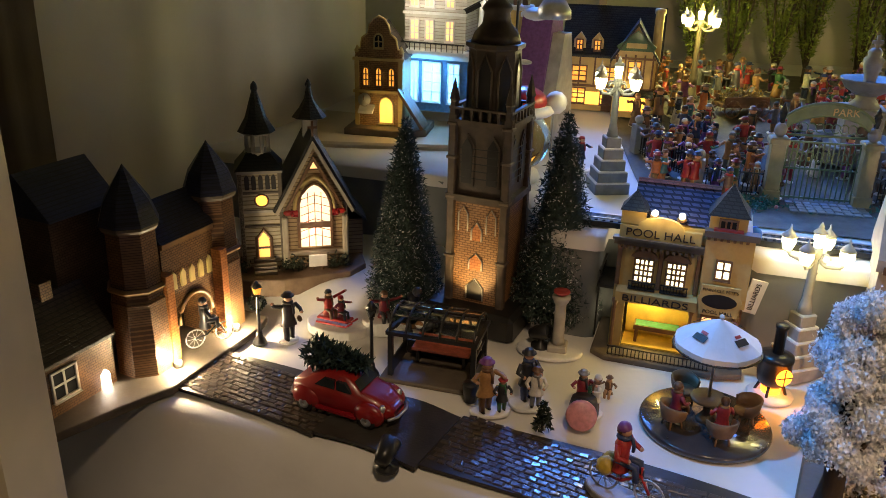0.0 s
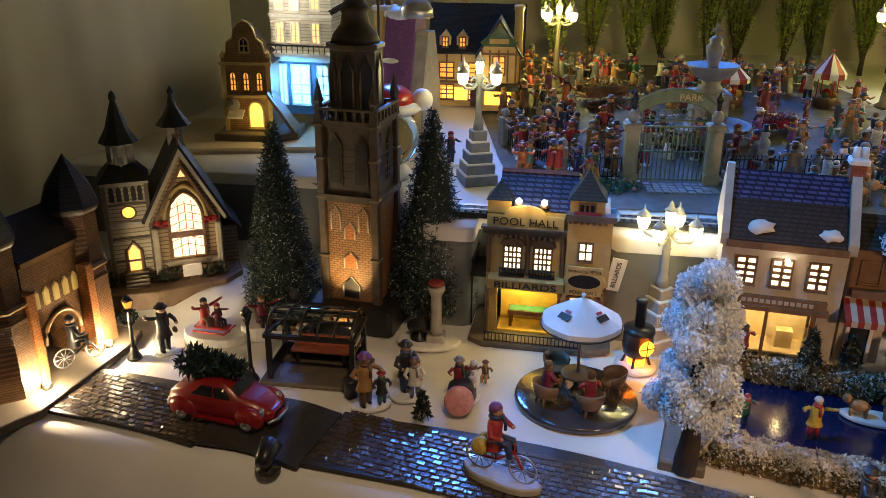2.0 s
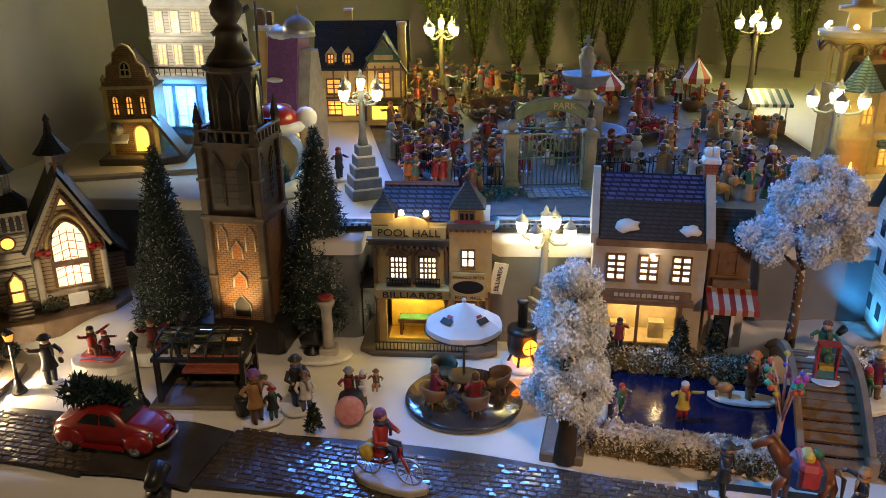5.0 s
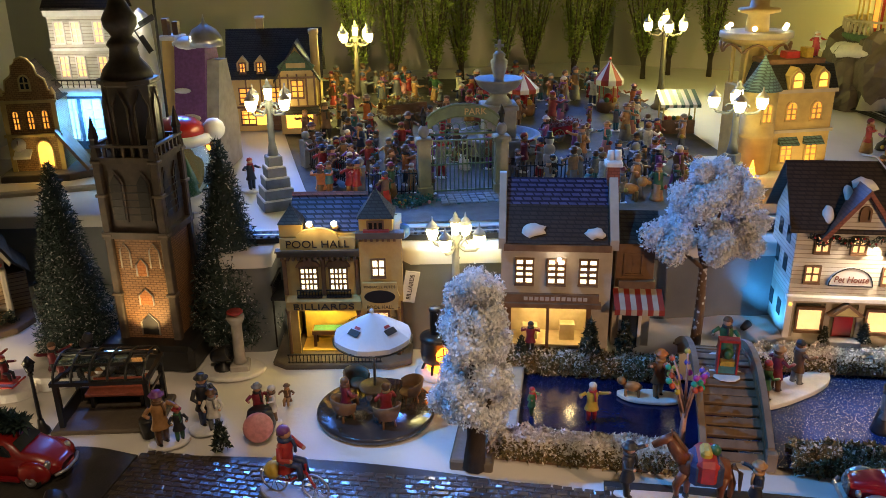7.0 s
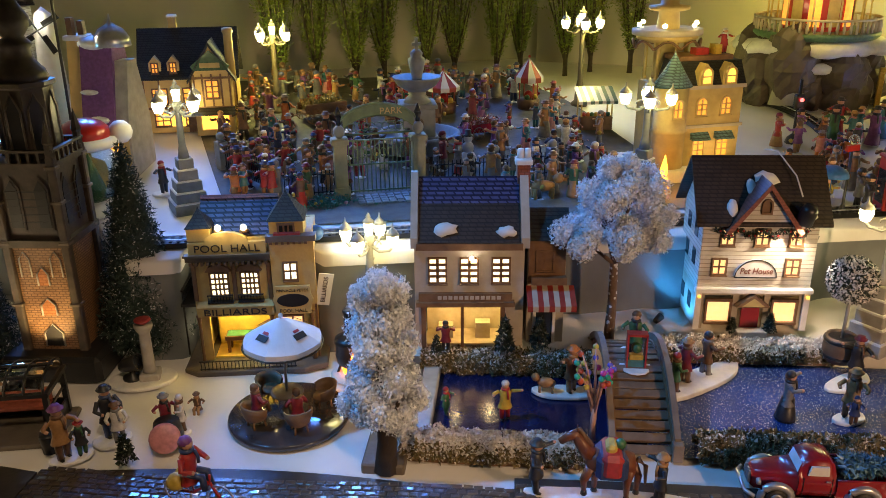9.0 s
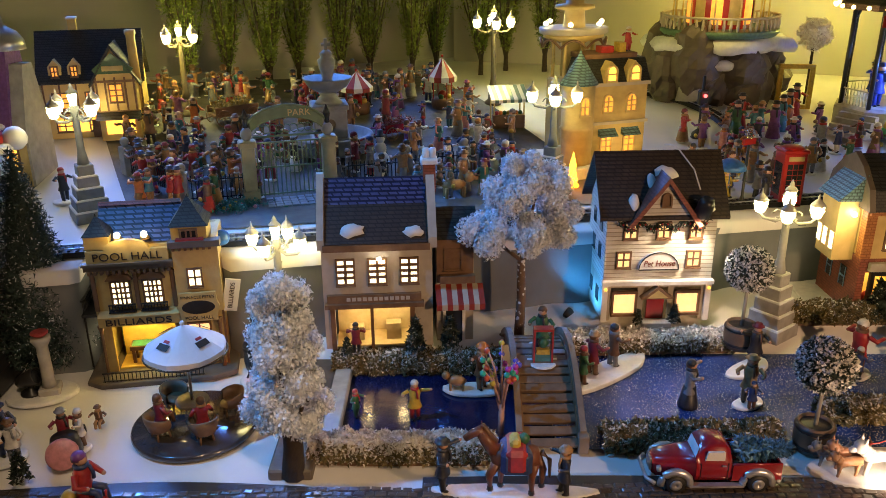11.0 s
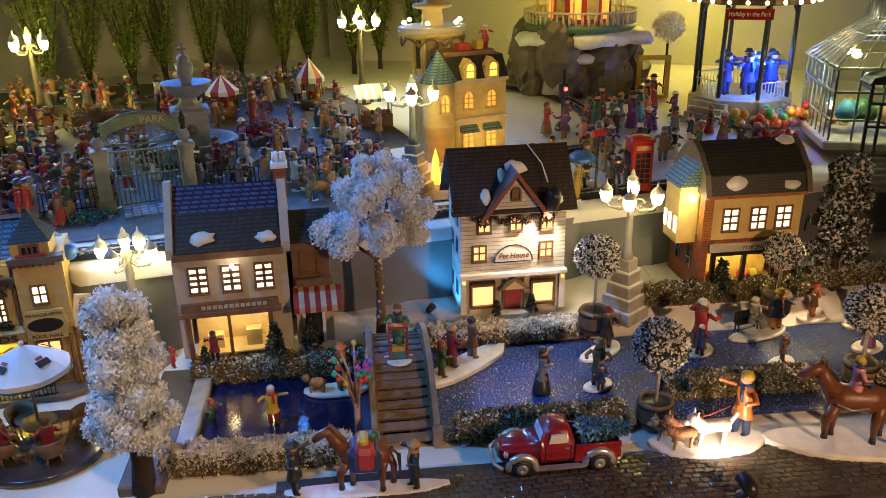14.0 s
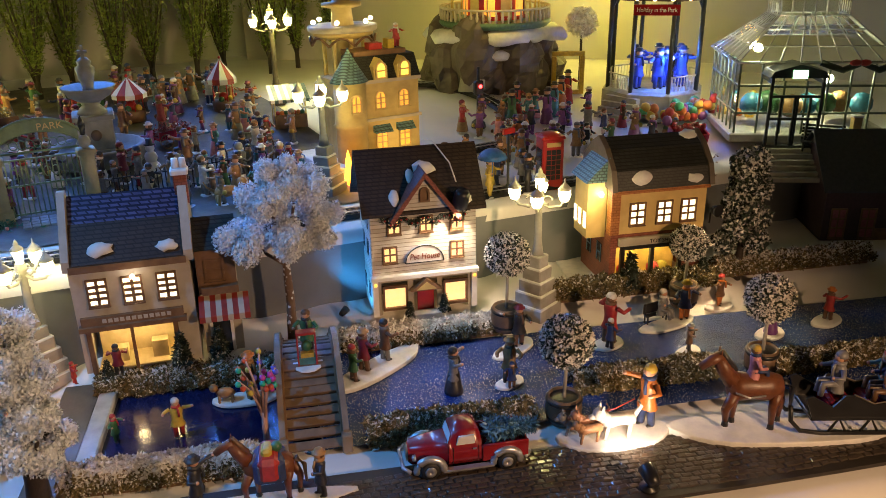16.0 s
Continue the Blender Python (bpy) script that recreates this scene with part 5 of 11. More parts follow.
def big_tower(m):
    t = thing("church_tower", "tall brown brick gothic church tower model", "model tower", m)
    q = 0.034
    part("plinth", S(black).slab(-0.06, 0.06, -0.06, 0.06, 0, 0.035, 0.006), t, "dark rough plinth")
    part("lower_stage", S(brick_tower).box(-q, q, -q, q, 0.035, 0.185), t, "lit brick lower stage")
    for sx in (-1, 1):
        for sy in (-1, 1):
            part("corner_buttress", S(tower_stone).slab(sx * q - 0.005, sx * q + 0.005, sy * q - 0.005, sy * q + 0.005, 0.035, 0.3, 0.0015), t, "stone corner buttress")
            for z in (0.1, 0.186, 0.24, 0.285):
                part("buttress_offset", S(tower_edge).slab(sx * q - 0.0065, sx * q + 0.0065, sy * q - 0.0065, sy * q + 0.0065, z, z + 0.004, 0.001), t)
    part("string_course", S(tower_stone).box(-q - 0.006, q + 0.006, -q - 0.006, q + 0.006, 0.183, 0.192), t)
    part("string_course", S(tower_stone).box(-q - 0.005, q + 0.005, -q - 0.005, q + 0.005, 0.285, 0.293), t)
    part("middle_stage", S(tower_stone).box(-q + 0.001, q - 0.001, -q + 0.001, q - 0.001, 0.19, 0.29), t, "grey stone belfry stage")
    for side in range(4):
        R = pose(0, 0, 0, 0, 0, 90 * side)
        n = S(tower_stone)
        for x in (-0.016, 0.016):
            n.prism([(x - 0.009, 0.205), (x + 0.009, 0.205), (x + 0.009, 0.26), (x, 0.275), (x - 0.009, 0.26)], -q - 0.001, -q + 0.002)
        part("blind_tracery", n.moved(R), t)
        d = S(black)
        for x in (-0.016, 0.016):
            d.prism([(x - 0.0065, 0.208), (x + 0.0065, 0.208), (x + 0.0065, 0.258), (x, 0.27), (x - 0.0065, 0.258)], -q - 0.0018, -q - 0.001)
        for k in range(5):
            d.box(-0.024, 0.024, -q - 0.0022, -q - 0.0018, 0.215 + k * 0.01, 0.2165 + k * 0.01)
        part("louvre", d.moved(R), t)
    frames = S(stone_pale)
    for z, h, w in ((0.128, 0.026, 0.013), (0.085, 0.024, 0.017), (0.04, 0.032, 0.022)):
        poly = [(-w / 2, z), (w / 2, z), (w / 2, z + h * 0.6), (0, z + h), (-w / 2, z + h * 0.6)]
        frames.tube([(-w / 2, -q - 0.001, z), (-w / 2, -q - 0.001, z + h * 0.6), (0, -q - 0.001, z + h), (w / 2, -q - 0.001, z + h * 0.6), (w / 2, -q - 0.001, z)], 0.0012, 5)
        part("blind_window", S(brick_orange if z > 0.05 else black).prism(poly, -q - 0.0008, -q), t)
    for x in (-0.018, 0.018):
        frames.tube([(x - 0.006, -q - 0.001, 0.14), (x - 0.006, -q - 0.001, 0.165), (x, -q - 0.001, 0.175), (x + 0.006, -q - 0.001, 0.165), (x + 0.006, -q - 0.001, 0.14)], 0.001, 5)
    part("window_mouldings", frames, t, "pale pointed mouldings")
    for side in range(4):
        R = pose(0, 0, 0, 0, 0, 90 * side)
        p = S(tower_stone)
        for k in range(7):
            x = -0.033 + k * 0.011
            p.box(x - 0.0015, x + 0.0015, -q - 0.004, -q - 0.001, 0.293, 0.306)
        p.box(-q - 0.004, q + 0.004, -q - 0.005, -q, 0.306, 0.309)
        part("parapet", p.moved(R), t, "pierced stone parapet")
    for sx in (-1, 1):
        for sy in (-1, 1):
            part("pinnacle", S(tower_stone).lathe([(0.006, 0.29), (0.005, 0.315), (0.0065, 0.318), (0.0005, 0.345)], (sx * q, sy * q, 0), 6, False), t)
    r = 0.031
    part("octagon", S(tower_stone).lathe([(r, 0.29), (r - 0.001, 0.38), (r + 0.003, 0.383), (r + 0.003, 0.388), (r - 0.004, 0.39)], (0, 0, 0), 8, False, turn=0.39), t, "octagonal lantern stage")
    for k in range(8):
        a = 45 * k
        # black paints the openings' dark inside, orange brick the faint glow at the left
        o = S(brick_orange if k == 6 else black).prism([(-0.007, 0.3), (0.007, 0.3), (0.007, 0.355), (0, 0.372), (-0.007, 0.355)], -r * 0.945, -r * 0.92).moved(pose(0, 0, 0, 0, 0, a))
        part("lancet", o, t, "tall lancet opening drawn as a flat panel painted dark or glowing")
        f = S(tower_edge).tube([(-0.008, -r * 0.95, 0.3), (-0.008, -r * 0.95, 0.355), (0, -r * 0.95, 0.376), (0.008, -r * 0.95, 0.355), (0.008, -r * 0.95, 0.3)], 0.0013, 5).moved(pose(0, 0, 0, 0, 0, a))
        part("lancet_frame", f, t)
    part("dome", S(tower_stone).lathe([(0.03, 0.388), (0.026, 0.4), (0.017, 0.412), (0.015, 0.425), (0.018, 0.43), (0.016, 0.434), (0.011, 0.44), (0.018, 0.452), (0.019, 0.462), (0.012, 0.476), (0.006, 0.49), (0.008, 0.495), (0.004, 0.5), (0.002, 0.54), (0.0005, 0.56)], (0, 0, 0), 10), t, "grey onion spire")
    return t


TOWER = at(0.05, 1.055, 0.0, -23) @ Matrix.Diagonal((1.13, 1.13, 1.0, 1))
big_tower(TOWER)


# ---- street lamps with five lanterns ----
def lantern(parent, x, y, z, k=1.0, glow_mat=None):
    part("lantern_glass", S(glow_mat or lamp_glow).lathe([(0.0035 * k, 0), (0.0055 * k, 0.006 * k), (0.005 * k, 0.01 * k)], (x, y, z), 6), parent, "glowing lantern glass")
    part("lantern_cap", S(stone_pale).lathe([(0.0062 * k, 0.01 * k), (0.004 * k, 0.013 * k), (0.001 * k, 0.016 * k), (0.0005 * k, 0.02 * k)], (x, y, z), 6), parent)


def street_lamp(m, height, base, watts, color, stone, label, tall_base=True):
    t = thing("street_lamp", label, "street lamp", m, "street lamps")
    H = height
    if tall_base:
        st = S(stone)
        for k in range(5):
            w = base * (1 - 0.14 * k)
            st.slab(-w, w, -w, w, k * H * 0.085, (k + 1) * H * 0.085, 0.0015)
        part("stepped_pedestal", st, t, "tapered stone pedestal with snowy ledges")
        sn = S(snowpaint)
        for k in range(1, 5):
            w = base * (1 - 0.14 * (k - 1)) - 0.0005
            sn.slab(-w, w, -w, w, k * H * 0.085 - 0.001, k * H * 0.085 + 0.0015, 0.001)
        part("pedestal_snow", sn, t, "snow on the ledges")
        z0 = 5 * H * 0.085
    else:
        part("foot", S(stone).lathe([(base, 0), (base, 0.006), (base * 0.6, 0.012), (base * 0.5, 0.03), (base * 0.3, 0.036)], (0, 0, 0), 10), t)
        z0 = 0.034
    part("post", S(stone).lathe([(0.009, z0), (0.007, z0 + 0.012), (0.0055, z0 + 0.02), (0.0048, H * 0.8), (0.008, H * 0.82), (0.006, H * 0.86)], (0, 0, 0), 10), t, "fluted lamp post")
    part("centre_lantern", S(lamp_glow).lathe([(0.0045, H * 0.86), (0.0068, H * 0.93), (0.0055, H * 0.95)], (0, 0, 0), 8), t, "glowing top lantern")
    part("top_finial", S(stone).lathe([(0.0085, H * 0.95), (0.007, H * 0.965), (0.003, H * 0.98), (0.0035, H * 0.99), (0.0005, H * 1.02)], (0, 0, 0), 8), t)
    for k in range(4):
        a = k * math.pi / 2 + 0.5
        c, s_ = math.cos(a), math.sin(a)
        part("arm", S(stone).tube([(0.004 * c, 0.004 * s_, H * 0.78), (0.014 * c, 0.014 * s_, H * 0.75), (0.03 * c, 0.03 * s_, H * 0.765), (0.035 * c, 0.035 * s_, H * 0.8)], 0.0022, 6), t, "scrolled lamp arm")
        part("scroll", S(stone).tube([((0.012 + 0.006 * math.cos(b)) * c, (0.012 + 0.006 * math.cos(b)) * s_, H * 0.8 + 0.006 * math.sin(b)) for b in np.linspace(0, 5, 9)], 0.0013, 5), t)
        lantern(t, 0.035 * c, 0.035 * s_, H * 0.8, 1.65)
    bulb("lamp_bulb", m @ Vector((0, 0, H * 0.92 + 0.02)), watts * 0.5, color, 0.02)
    bulb("lamp_bulb", m @ Vector((-0.02, -0.034, H * 0.8)), watts * 0.5, color, 0.02)
    return t


LY = (1.0, 0.88, 0.3)
street_lamp(on_terrace(0.237, 1.2, 8), 0.2, 0.027, 0.11, (1.0, 0.85, 0.45), stone_blue, "pale stone street lamp with five glowing lanterns")
street_lamp(at(0.447, 0.92, 0.0, 20), 0.202, 0.027, 0.09, LY, stone_pale, "pale green street lamp with five glowing lanterns")
street_lamp(at(1.068, 0.632, 0.02, 12), 0.222, 0.027, 0.13, LY, stone_pale, "pale stone street lamp beside the toy shop")
street_lamp(on_terrace(0.925, 0.985, 30), 0.19, 0.025, 0.16, (1.0, 0.85, 0.25), stone_blue, "pale stone street lamp beside the castle")
street_lamp(on_terrace(0.456, 1.6, 10), 0.182, 0.018, 1.3, (1.0, 0.93, 0.25), stone_grey, "grey street lamp in front of the trees", False)
street_lamp(on_terrace(1.06, 1.42, 40), 0.2, 0.018, 1.2, (1.0, 0.93, 0.25), stone_grey, "grey street lamp in front of the trees", False)


# ---- trees ----
def bottle_pine(m, h, r, seed):
    t = thing("pine_tree", "dark green frosted bottle-brush pine tree", "tree", m, "bottle-brush pines")
    rng = random.Random(seed)
    part("trunk", S(bark).lathe([(0.006, 0), (0.004, h * 0.9)], (0, 0, 0), 8), t)
    part("stand", S(black).lathe([(0.02, 0), (0.019, 0.006), (0.008, 0.01)], (0, 0, 0), 12), t)
    pts, tips = [], []
    for k in range(17000):
        q = 1 - math.sqrt(rng.random())
        q = min(0.98, q * 1.02)
        a = rng.uniform(0, 6.283)
        rad = r * (1 - q) ** 0.75 * rng.uniform(0.55, 1.0) * (1 + 0.03 * math.sin(a * 3 + q * 30)) * min(1, 0.72 + q * 4)
        z = h * (0.07 + 0.93 * q)
        p = (rad * math.cos(a), rad * math.sin(a), z - rad * 0.2)
        (tips if rng.random() < 0.26 and rad > r * (1 - q) ** 0.75 * 0.8 else pts).append((p, (math.cos(a), math.sin(a), 0.35)))
    s = S(pine_leaf).lathe([(r * 0.42, h * 0.07), (r * 0.66, h * 0.12), (r * 0.5, h * 0.42), (r * 0.28, h * 0.72), (0.0005, h * 0.97)], (0, 0, 0), 14)
    leaves(s, pts, 0.0065, rng, 0.16)
    part("crown", s, t, "dark green needles")
    f = S(frost_tip)
    leaves(f, tips, 0.0032, rng, 0.22)
    part("frost", f, t, "white frosted tips")
    return t


bottle_pine(at(-0.066, 1.07), 0.285, 0.06, 1)
bottle_pine(at(0.15, 1.045), 0.305, 0.07, 2)


def clump_points(rng, centres, n):
    out = []
    for k in range(n):
        c, r = centres[k % len(centres)]
        d = Vector((rng.gauss(0, 1), rng.gauss(0, 1), rng.gauss(0, 1))).normalized()
        q = rng.uniform(0.55, 1.0) * (1 + 0.18 * noise.noise(d * 4 + Vector(c) * 60))
        out.append((Vector(c) + d * r * q, d))
    return out


def branch_set(s, root, ends, r):
    for e in ends:
        mid = (Vector(root) + Vector(e)) / 2 + Vector((0, 0, -0.004))
        s.tube([root, mid, e], r, 6, r * 0.4)


def snow_tree_tall(m):
    t = thing("snow_tree", "narrow white flocked snow tree on a dark trunk", "tree", m)
    rng = random.Random(4)
    k = S(bark).tube([(0, 0, 0), (0.003, 0, 0.04), (0.0, 0.002, 0.09), (0.002, 0, 0.17)], 0.016, 8, 0.006)
    branch_set(k, (0, 0, 0.05), [(0.03, 0.0, 0.1), (-0.03, 0.01, 0.1), (0.0, 0.03, 0.11), (0.01, -0.03, 0.1)], 0.006)
    part("trunk", k, t, "dark gnarled trunk")
    cs = []
    for z, r, n in ((0.082, 0.042, 9), (0.12, 0.04, 8), (0.16, 0.035, 7), (0.198, 0.03, 6), (0.225, 0.022, 4)):
        for i in range(n):
            a = 6.283 * i / n + z * 40
            cs.append(((r * math.cos(a) * rng.uniform(0.5, 1.1), r * math.sin(a) * rng.uniform(0.5, 1.1), z + rng.uniform(-0.012, 0.012)), rng.uniform(0.014, 0.024)))
    s = S(white_leaf)
    for c, r in cs:
        s.ball(c, r * 0.66, 8)
    leaves(s, clump_points(rng, cs, 34000), 0.0034, rng, 0.5)
    part("crown", s, t, "white flocked foliage")
    return t


snow_tree_tall(at(0.378, 0.645) @ Matrix.Diagonal((0.86, 0.86, 0.99, 1)))


def snow_tree_round(m):
    t = thing("snow_tree", "tall round-headed white flocked tree", "tree", m)
    rng = random.Random(6)
    k = S(bark_snow).tube([(0, 0, 0), (0.002, 0, 0.06), (0, 0, 0.125)], 0.0075, 8, 0.005)
    ends = [(-0.05, 0.0, 0.165), (0.05, 0.0, 0.165), (0.0, 0.03, 0.18), (0.0, -0.035, 0.165), (-0.025, -0.02, 0.22), (0.03, 0.01, 0.22)]
    branch_set(k, (0, 0, 0.115), ends, 0.0035)
    part("trunk", k, t, "brown trunk dusted with snow")
    cs = []
    for c, r in (((-0.058, 0, 0.165), 0.034), ((0.055, 0.0, 0.168), 0.034), ((0, -0.035, 0.162), 0.036), ((0.0, 0.035, 0.18), 0.034), ((-0.03, -0.015, 0.222), 0.034), ((0.03, 0.0, 0.22), 0.038), ((0.0, 0.0, 0.24), 0.03), ((0.025, -0.035, 0.165), 0.03)):
        for _ in range(5):
            d = Vector((rng.gauss(0, 1), rng.gauss(0, 1), rng.gauss(0, 0.7))).normalized() * r * 0.55
            cs.append((Vector(c) + d, r * rng.uniform(0.42, 0.62)))
    s = S(white_leaf)
    for c, r in cs:
        s.ball(c, r * 0.6, 8)
    leaves(s, clump_points(rng, cs, 38000), 0.0032, rng, 0.5)
    part("crown", s, t, "white flocked foliage in clumps")
    return t


snow_tree_round(at(0.735, 0.765, 0.03))


def dark_snow_tree(m):
    t = thing("snow_tree", "dark leafy tree with snow-edged leaves", "tree", m)
    rng = random.Random(9)
    part("trunk", S(bark).tube([(0, 0, 0), (0, 0, 0.06), (0.003, 0, 0.13)], 0.007, 8, 0.004), t)
    cs = [((0.032 * math.cos(i * 2.4) * (1 - z / 0.3), 0.032 * math.sin(i * 2.4) * (1 - z / 0.3), z), 0.02) for i, z in enumerate(np.linspace(0.055, 0.2, 16))]
    pts = clump_points(rng, cs, 8200)
    a, b = S(topi_leaf), S(hedge_snow)
    leaves(a, pts[:4000], 0.006, rng, 0.5)
    leaves(b, pts[4000:], 0.0048, rng, 0.5)
    part("crown", a, t, "dark leaves")
    part("snow_leaves", b, t, "snow-white leaf edges")
    return t


dark_snow_tree(at(1.378, 0.502, 0.03))


def topiary(m, r, h, pot, seed):
    t = thing("topiary_tree", "round snow-dusted topiary tree in a brown barrel", "potted tree", m, "topiary trees")
    rng = random.Random(seed)
    if pot:
        part("barrel", S(barrel_wood).lathe([(0.0175, 0), (0.0215, 0.012), (0.0222, 0.02), (0.02, 0.036), (0.0178, 0.036), (0.017, 0.032), (0.0005, 0.032)], (0, 0, 0), 16), t, "brown wooden barrel")
        for z, q in ((0.006, 0.0205), (0.028, 0.0216)):
            part("hoop", S(black).lathe([(q, z), (q + 0.0008, z + 0.001), (q + 0.0008, z + 0.004), (q - 0.0004, z + 0.005)], (0, 0, 0), 16), t, "dark barrel hoop")
    part("trunk", S(stone_pale if pot else bark).tube([(0, 0, 0.03), (0.001, 0, h * 0.6), (0, 0, h)], 0.0025, 6), t)
    pts = []
    for _ in range(5600):
        d = Vector((rng.gauss(0, 1), rng.gauss(0, 1), rng.gauss(0, 1))).normalized()
        pts.append((Vector((0, 0, h)) + d * r * rng.uniform(0.85, 1.0) * (0.96 if len(pts) < 3000 else 1.03), d))
    a, b = S(topi_leaf), S(hedge_snow)
    a.ball((0, 0, h), r * 0.86, 14)
    leaves(a, pts[:3000], 0.005, rng, 0.5)
    leaves(b, pts[3000:], 0.0034, rng, 0.55)
    part("crown", a, t, "clipped dark green ball")
    part("snow_leaves", b, t, "snow on the leaves")
    return t


topiary(at(0.92, 0.428), 0.031, 0.108, True, 11)
topiary(at(1.0, 0.622, 0.02), 0.03, 0.115, True, 12)
topiary(at(1.205, 0.345), 0.031, 0.108, True, 13)
topiary(at(1.258, 0.512, 0.02), 0.026, 0.1, True, 14)


def hedge(u0, v0, u1, v1, w, h, seed, snowy=0.25):
    rng = random.Random(seed)
    (x0, y0), (x1, y1) = uv(u0, v0), uv(u1, v1)
    L = math.hypot(x1 - x0, y1 - y0)
    t = thing("hedge", "brown-green moss hedge strip dusted with snow", "hedge", at(x0, y0, ground_z((x0 + x1) / 2, (y0 + y1) / 2) + 0.001, math.degrees(math.atan2(y1 - y0, x1 - x0))), "moss hedges")
    part("core", S(wood_brown).slab(0, L, -w * 0.36, w * 0.36, 0, h * 0.78, w * 0.14), t, "dark hedge core")
    a, b = [], []
    for _ in range(int(L * 46000)):
        x = rng.uniform(-0.004, L + 0.004)
        q = rng.uniform(0, math.pi)
        rad = 1 + 0.3 * noise.noise((x * 70, q * 2, seed))
        p = (x, -math.cos(q) * w / 2 * rad, h * (0.15 + 0.85 * math.sin(q) ** 0.6) * rad * rng.uniform(0.85, 1))
        nrm = (rng.uniform(-0.4, 0.4), -math.cos(q), math.sin(q))
        (b if rng.random() < snowy * 1.5 * (0.3 + math.sin(q)) else a).append((p, nrm))
    s = S(hedge_leaf)
    leaves(s, a, 0.0052, rng, 0.42)
    part("foliage", s, t, "brown-green moss")
    f = S(hedge_snow)
    leaves(f, b, 0.0036, rng, 0.5)
    part("snow_cover", f, t, "white snow tips")
    return t


hedge(0.075, 0.778, 0.275, 0.776, 0.033, 0.033, 21, 0.6)
hedge(0.078, 0.972, 0.295, 0.972, 0.034, 0.034, 22, 0.34)
hedge(0.395, 1.012, 0.62, 1.018, 0.034, 0.032, 23, 0.65)
hedge(0.405, 0.795, 0.6, 0.797, 0.032, 0.032, 24, 0.22)
hedge(0.675, 0.845, 0.87, 0.843, 0.032, 0.032, 25, 0.3)
hedge(0.945, 0.83, 1.2, 0.83, 0.032, 0.03, 26, 0.3)
hedge(0.7, 1.045, 0.97, 1.045, 0.032, 0.03, 27, 0.2)
hedge(0.985, 1.06, 1.25, 1.06, 0.032, 0.03, 28, 0.4)


def willow(m, h, seed):
    t = thing("tall_tree", "feathery green upright tree against the wall", "tree", m, "back row of trees")
    rng = random.Random(seed)
    k = S(bark).tube([(0, 0, 0), (0, 0, h * 0.2)], 0.007, 6, 0.005)
    f = []
    for i in range(15):
        a = rng.uniform(0, 6.283)
        sp = rng.uniform(0.02, 0.075)
        pts = [Vector((0, 0, h * 0.08)), Vector((sp * 0.45 * math.cos(a), sp * 0.45 * math.sin(a), h * 0.4)), Vector((sp * math.cos(a), sp * math.sin(a), h * rng.uniform(0.7, 1.0)))]
        k.tube(pts, 0.0032, 5, 0.001)
        for j in range(300):
            q = rng.uniform(0.15, 1.0)
            p = pts[0].lerp(pts[1], q * 2) if q < 0.5 else pts[1].lerp(pts[2], q * 2 - 1)
            b = rng.uniform(0, 6.283)
            rr = rng.uniform(0, 0.024) * min(1, q * 1.6)
            f.append((p + Vector((rr * math.cos(b), rr * math.sin(b), rng.uniform(-0.01, 0.02))), (math.cos(b) * 0.5, math.sin(b) * 0.5, 0.9)))
    part("trunk", k, t, "dark bare stems")
    s = S(willow_leaf)
    leaves(s, f, 0.0085, rng, 0.2)
    part("crown", s, t, "feathery green leaves")
    return t


trees = [willow(on_terrace(0.5, 1.78), 0.33, 31), willow(on_terrace(0.585, 1.8), 0.36, 32), willow(on_terrace(0.67, 1.76), 0.34, 33)]
for i, (x, y) in enumerate(((0.75, 1.8), (0.84, 1.76), (0.93, 1.8), (1.02, 1.75), (1.1, 1.78), (1.2, 1.73), (1.29, 1.76), (1.37, 1.7))):
    copy_thing(trees[i % 3], on_terrace(x, y, 70 * i + 20))


# bare pink tree hung with baubles beside the bridge
def bauble_tree(m):
    t = thing("bauble_tree", "bare pink twig tree hung with coloured baubles", "tree", m)
    rng = random.Random(3)
    k = S(paint(0.6, 0.36, 0.3)).tube([(0, 0, 0), (0.0, 0, 0.035), (0.002, 0, 0.06)], 0.0042, 6, 0.003)
    tips = []
    for i in range(10):
        a = i * 2.4
        e = Vector((0.026 * math.cos(a) * rng.uniform(0.5, 1.2), 0.026 * math.sin(a), rng.uniform(0.085, 0.118)))
        k.tube([(0, 0, rng.uniform(0.03, 0.055)), e * 0.55 + Vector((0, 0, 0.028)), e], 0.002, 5, 0.0009)
        tips += [e, e * 0.8 + Vector((0, 0, 0.012)), e * 0.65 + Vector((0.004, 0, 0.018))]
    part("branch_work", k, t, "pink bare branches")
    cols = [paint(0.1, 0.1, 0.6), paint(0.5, 0.05, 0.4), paint(0.02, 0.4, 0.3), paint(0.6, 0.1, 0.05), paint(0.6, 0.5, 0.1)]
    for i, e in enumerate(tips):
        part("bauble", S(cols[i % 5]).ball(e - Vector((0, 0, 0.005)), 0.0036, 8), t)
    return t


bauble_tree(at(0.615, 0.605))


# ---- vehicles ----
def wheel(parent, x, y, z, r, w, rim):
    t = part("wheel", S(rubber).lathe([(r * 0.6, -w / 2), (r, -w * 0.4), (r, w * 0.4), (r * 0.6, w / 2)], (0, 0, 0), 16).moved(pose(x, y, z, 90, 0, 0)), parent, "black tyre")
    part("hub_cap", S(rim).lathe([(r * 0.62, -w * 0.52), (r * 0.5, -w * 0.62), (r * 0.1, -w * 0.7), (r * 0.1, w * 0.7), (r * 0.5, w * 0.62), (r * 0.62, w * 0.52)], (0, 0, 0), 14).moved(pose(x, y, z, 90, 0, 0)), t)


